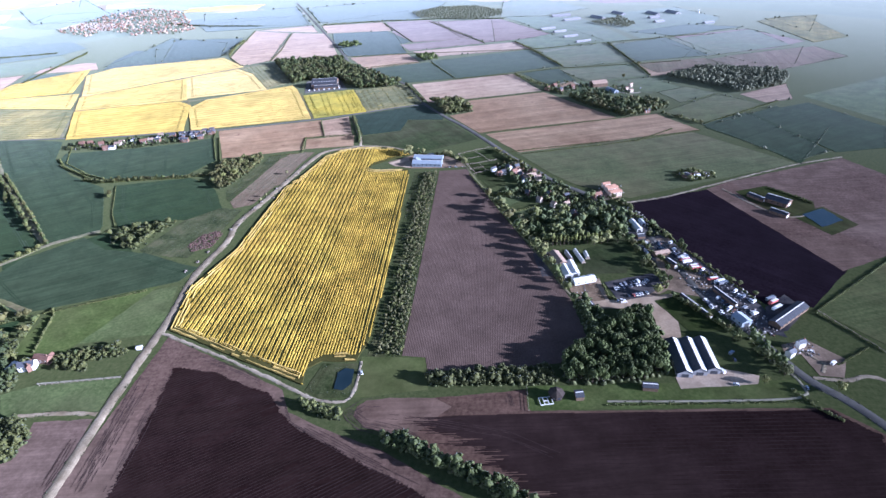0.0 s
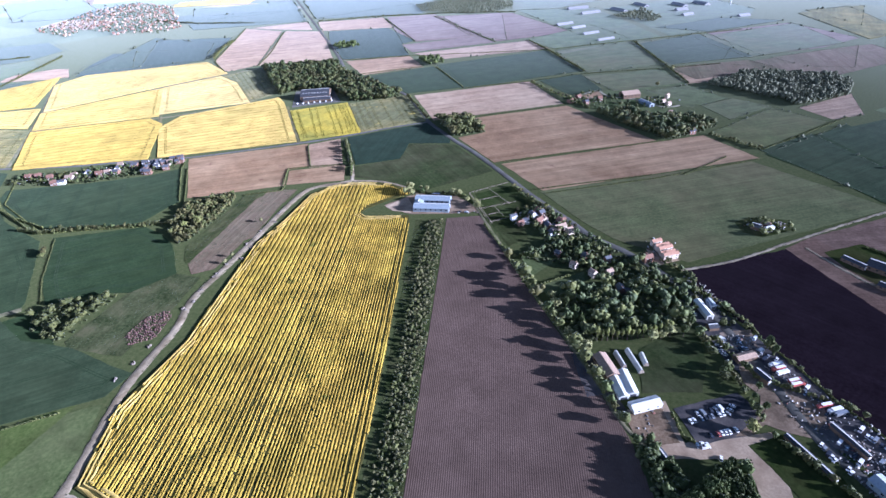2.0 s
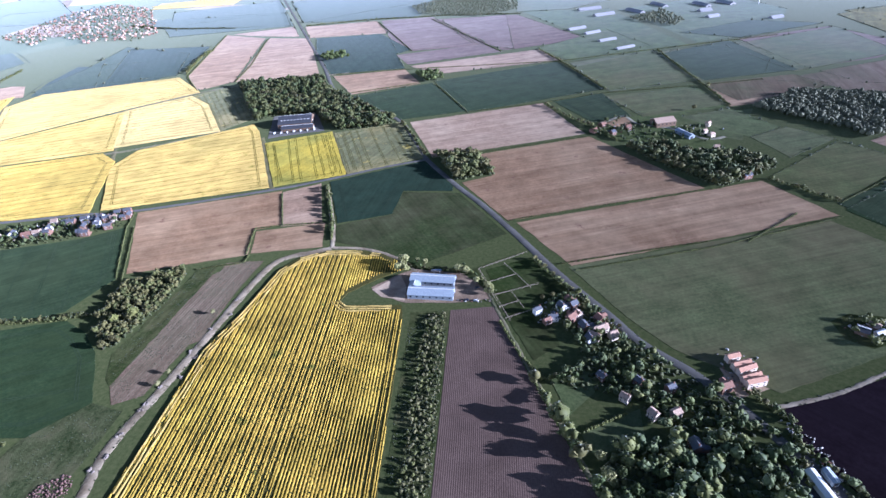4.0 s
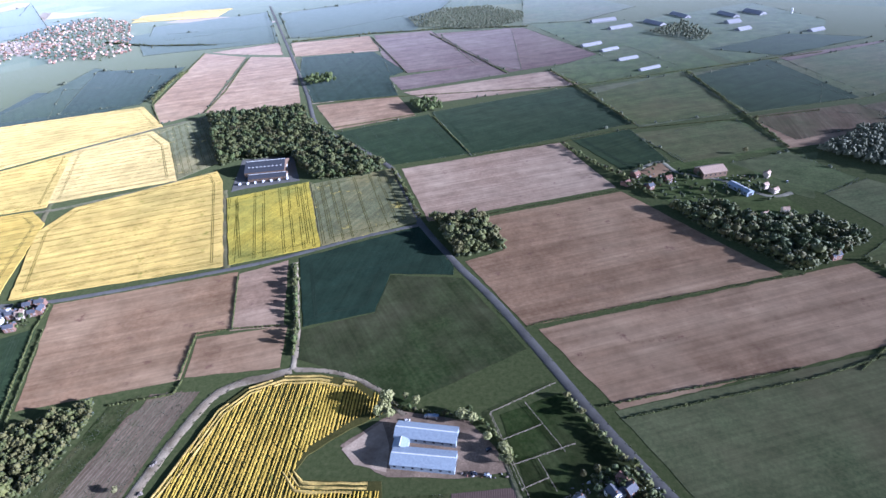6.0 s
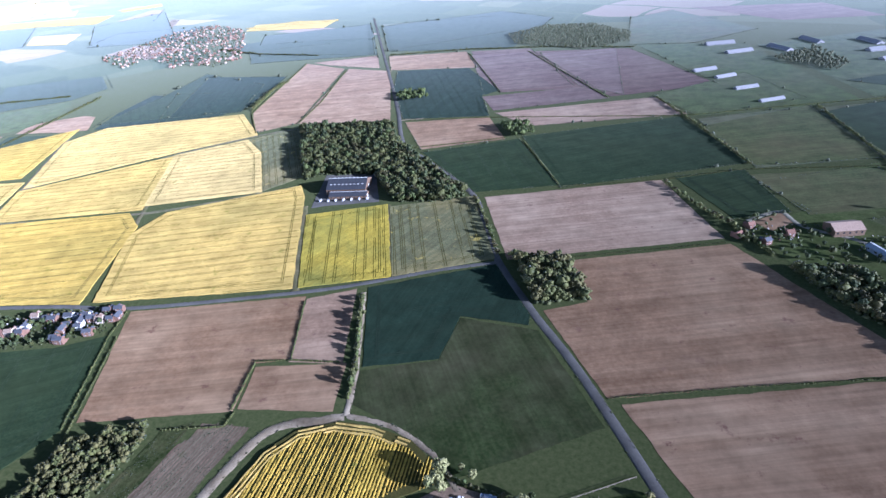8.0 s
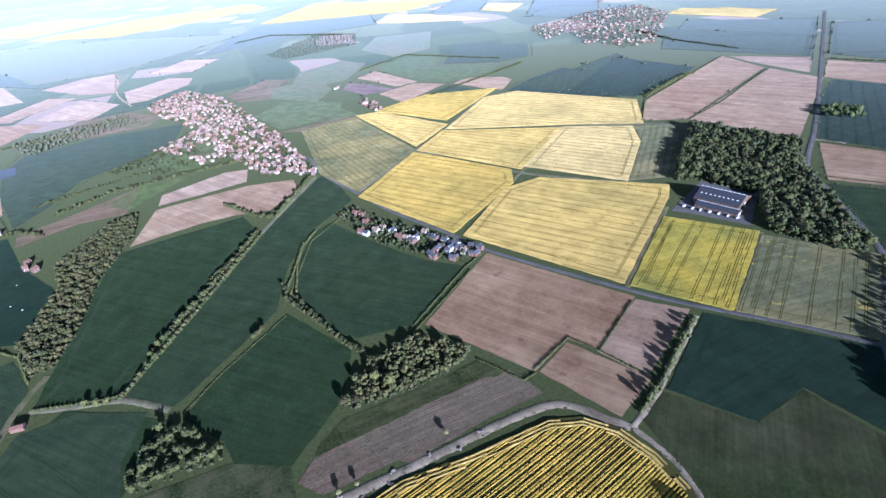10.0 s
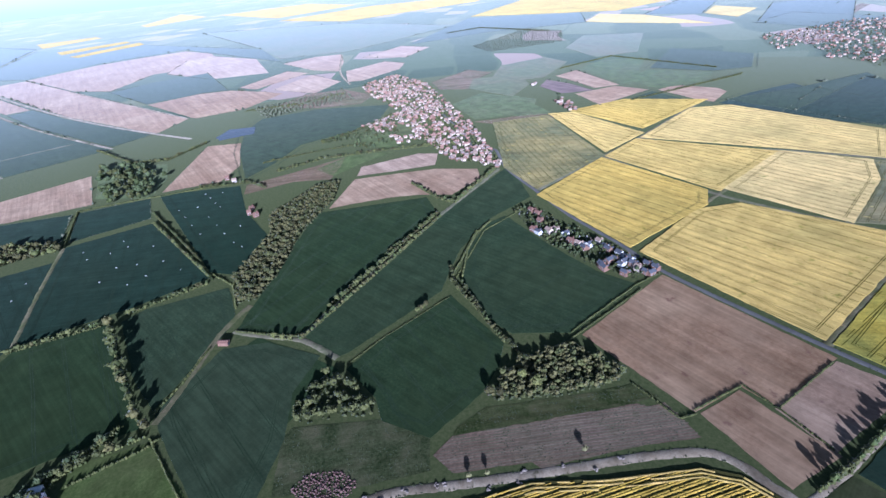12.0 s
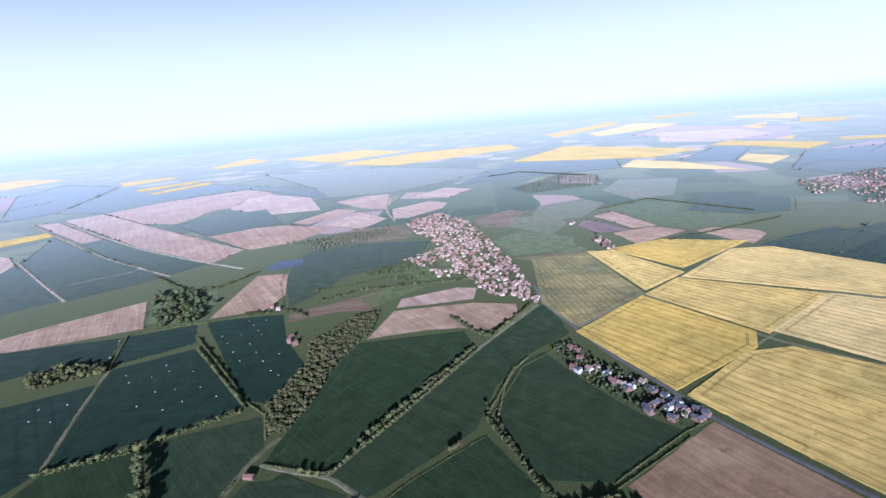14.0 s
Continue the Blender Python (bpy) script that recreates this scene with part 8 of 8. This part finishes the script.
def clutter(pts, count, tall):
    """Pallets, drums, crates and scrap lying about a yard, past counting."""
    pieces = []
    spots = scatter(pts, 1.1 * K)
    for i in rng.permutation(len(spots))[:count]:
        x, y = spots[i]
        a = rng.choice((0.3, 1.87)) + rng.uniform(-0.3, 0.3)
        l, w, h = rng.uniform(0.4, 2.2) * K, rng.uniform(0.3, 1.0) * K, rng.uniform(0.3, tall) * K
        c, s = math.cos(a), math.sin(a)
        v = np.array([(u * l / 2, t * w / 2, z) for z in (0.05, h) for u, t in ((-1, -1), (1, -1), (1, 1), (-1, 1))])
        v[4:, :2] *= rng.uniform(0.6, 1.0)
        v = np.stack([v[:, 0] * c - v[:, 1] * s + x, v[:, 0] * s + v[:, 1] * c + y, v[:, 2]], 1)
        pieces.append((v, np.array(((3, 2, 1, 0), (4, 5, 6, 7), (0, 1, 5, 4), (1, 2, 6, 5), (2, 3, 7, 6), (3, 0, 4, 7)))))
    v, f = join_arrays(pieces)
    tagged(new("yard_clutter", mesh_of("yard_clutter", v, f, "junk")), "crates, pallets and scrap strewn over a yard", "clutter", kind="stuff")


clutter([(104, 220.2), (113.5, 211.9), (125.9, 194.4), (132.6, 184.7), (119.2, 181.3), (110.1, 185.9), (105.6, 197.6)], 190, 1.3)
clutter([(113, 179.5), (119.4, 166.1), (127.8, 161.8), (133.2, 167.4), (127.9, 180.8), (120.6, 186.3)], 190, 1.2)
clutter([(92.5, 261.4), (98.1, 259), (103.7, 243.9), (98.1, 236.4), (95, 248.1)], 110, 1.2)
clutter([(22.2, 306.9), (34.6, 312.9), (41.2, 302.8), (33.4, 300.3), (25.6, 296.9)], 70, 1.2)
clutter([(39.7, 302.7), (49, 305.3), (52.6, 293.5), (42.4, 290.9)], 50, 1.2)
clutter([(83.4, 290), (94.6, 288.9), (96.6, 277), (86.2, 269.9), (81.3, 274.3)], 50, 1.2)
clutter([(61.8, 188.6), (72.7, 192.1), (75.2, 181.5), (66.5, 178.4)], 14, 0.6)
clutter([(125.7, 304), (145.5, 307.1), (144.3, 299.4), (132.6, 295)], 60, 1.2)
clutter([(130.1, 159.6), (139.5, 162.9), (141.2, 156), (132.1, 152.8)], 30, 1.0)
clutter([(59.5, 487.8), (86.8, 498.2), (88.7, 484.3), (68, 477.5)], 50, 1.2)
clutter([(100.6, 493.3), (132.6, 489.9), (131.6, 474.7), (104.4, 472.6)], 50, 1.2)
clutter([(97.7, 225.7), (105.8, 227.5), (109.1, 217.3), (102.5, 214.8)], 130, 1.2)
clutter([(32.6, 307.1), (44.7, 312.2), (57, 292.1), (45.7, 287.6)], 70, 1.3)
clutter([(-279.9, 330), (-280.3, 340.9), (-192.8, 370.6), (-189.5, 360.3), (-238, 337.3)], 160, 1.6)
clutter([(-6, 309.7), (7.5, 310.1), (6.7, 308.6), (-4.9, 307.7)], 20, 1.0)


def bag(x, y):
    """A white sack-like field marker."""
    bm = bmesh.new()
    bmesh.ops.create_icosphere(bm, subdivisions=2, radius=1.0)
    for v in bm.verts:
        v.co *= 1 + 0.12 * noise.noise(v.co * 2 + Vector((x, y, 0)))
        v.co.z = max(v.co.z, -0.5)
    bmesh.ops.scale(bm, vec=(0.85 * K, 0.6 * K, 0.5 * K), verts=bm.verts[:])
    ob = new("bale", bm_mesh("bale", bm, "bag_white"))
    ob.matrix_basis = pose(x, y, 0.16, 0, 0, rng.uniform(0, 180))
    tagged(ob, "small white wrapped bale lying in young wheat", "bale", "white bales")


bag(-366.62, 115.3)
bag(-352.24, 122.46)
bag(-335.29, 130.26)
bag(-319.23, 138.47)
bag(-367.11, 128.11)
bag(-346.37, 138.66)
bag(-329.47, 146.67)
bag(-313.89, 153.85)
bag(-298.54, 161.53)
bag(-290.8, 166.98)
bag(-393.0, 128.62)
bag(-382.46, 133.89)
bag(-370.7, 139.48)
bag(-362.3, 143.84)
bag(-390.83, 141.37)
bag(-322.33, 162.61)
bag(-326.61, 91.15)
bag(-316.7, 96.38)
bag(-311.86, 112.26)
bag(-318.13, 70.35)
bag(-307.29, 76.4)
bag(-274.41, 93.99)
bag(-310.88, 88.21)
bag(-266.04, 110.8)
bag(-289.38, 109.17)
bag(-273.06, 118.31)
bag(-289.48, 98.2)
bag(-288.15, 123.67)
bag(-273.25, 39.36)
bag(-269.2, 52.62)
bag(-285.82, 37.57)
bag(-287.78, 51.51)
bag(-273.81, 136.33)


def fence(pts):
    ob = new("fence")
    p = np.array(pts)
    a, b = p[0], p[-1]
    run = float(np.hypot(*(b - a)))
    ob.matrix_basis = pose(*a, 0, 0, 0, math.degrees(math.atan2(*(b - a)[::-1])))
    n = min(24, max(3, int(run / (4 * K))))
    post = box_mesh("post", "timber_pale", -0.06, 0.06, -0.06, 0.06, -0.1, 0.75)
    for i in range(n + 1):
        part("post", post, ob).location.x = run * i / n
    for z in (0.35, 0.62):
        part("rail", box_mesh("rail", "timber_pale", 0, run, -0.02, 0.02, z, z + 0.06), ob)
    tagged(ob, "pale post and rail paddock fence", "fence")


fence([(1, 329.9), (20.4, 343.2)])
fence([(5.2, 320.5), (15.7, 326.5)])
fence([(8.2, 312.5), (25.2, 320.9)])
fence([(10.9, 305.6), (17.7, 309.5)])
fence([(13.5, 299.1), (23.2, 305)])
fence([(1, 329.9), (15, 298.7)])
fence([(0.9, 329.2), (11.1, 305.3)])
fence([(15.2, 314.9), (19.8, 306.1)])
fence([(11.3, 334.4), (22.4, 318.3)])
fence([(-115.5, 116.8), (-89.4, 122.8)])
fence([(45.7, 131.8), (46.5, 122.2)])
fence([(149.7, 179.5), (161.5, 158.5)])


def summerhouse(x, y):
    ob = new("summerhouse")
    b = bmesh.new()
    bmesh.ops.create_cone(b, cap_ends=True, segments=8, radius1=4.2 * K, radius2=4.2 * K, depth=3.2 * K, matrix=pose(0, 0, 1.6 * K))
    part("wall", bm_mesh("wall", b, "timber_dark"), ob)
    b = bmesh.new()
    bmesh.ops.create_cone(b, cap_ends=True, segments=8, radius1=5.2 * K, radius2=0.8 * K, depth=2.6 * K, matrix=pose(0, 0, 4.5 * K))
    part("roof", bm_mesh("roof", b, "timber_dark"), ob)
    b = bmesh.new()
    bmesh.ops.create_cone(b, cap_ends=True, segments=8, radius1=0.9 * K, radius2=0.2 * K, depth=1.2 * K, matrix=pose(0, 0, 6.3 * K))
    part("lantern", bm_mesh("lantern", b, "timber_dark"), ob)
    for k in range(8):
        t = (k + 0.5) * math.tau / 8
        bm = bmesh.new()
        box(bm, -0.6 * K, 0.6 * K, -0.05, 0.05, 1.0 * K, 2.4 * K)
        win = part("window", bm_mesh("window", bm, "pane"), ob)
        win.matrix_basis = pose(3.95 * K * math.cos(t), 3.95 * K * math.sin(t), 0, 0, 0, math.degrees(t) + 90)
    ob.matrix_basis = pose(x, y, 0.1)
    tagged(ob, "dark timber octagonal summerhouse on a lawn", "summerhouse")


summerhouse(54.69, 128.91)


def marked_pitch(x, y):
    ob = new("paved_frame")
    for u0, u1, v0, v1 in ((-4, 4, -3, -2.7), (-4, 4, 2.7, 3), (-4, -3.7, -2.7, 2.7), (3.7, 4, -2.7, 2.7), (-1.5, -1.2, -2.7, 2.7), (1.2, 1.5, -2.7, 2.7), (-1.2, 1.2, -0.2, 0.2)):
        part("edging", box_mesh("edging", "trim_white", u0 * K, u1 * K, v0 * K, v1 * K, 0.2, 0.42), ob)
    ob.matrix_basis = pose(x, y, 0, 0, 0, 15)
    tagged(ob, "low white edging frame laid on grass", "frame")


marked_pitch(51.55, 126.52)


def silo(x, y):
    ob = new("silo")
    for z0, z1, r0, r1, nm in ((0, 9, 2.2, 2.2, "tank"), (9, 11, 2.3, 0.5, "cap")):
        b = bmesh.new()
        bmesh.ops.create_cone(b, cap_ends=True, segments=14, radius1=r0 * K, radius2=r1 * K, depth=(z1 - z0) * K, matrix=pose(0, 0, (z0 + z1) / 2 * K))
        part(nm, bm_mesh(nm, b, "sheet_white"), ob)
    ob.matrix_basis = pose(x, y, 0)
    tagged(ob, "tall white farm silo in a distant pasture", "silo")


silo(280.01, 880.48)
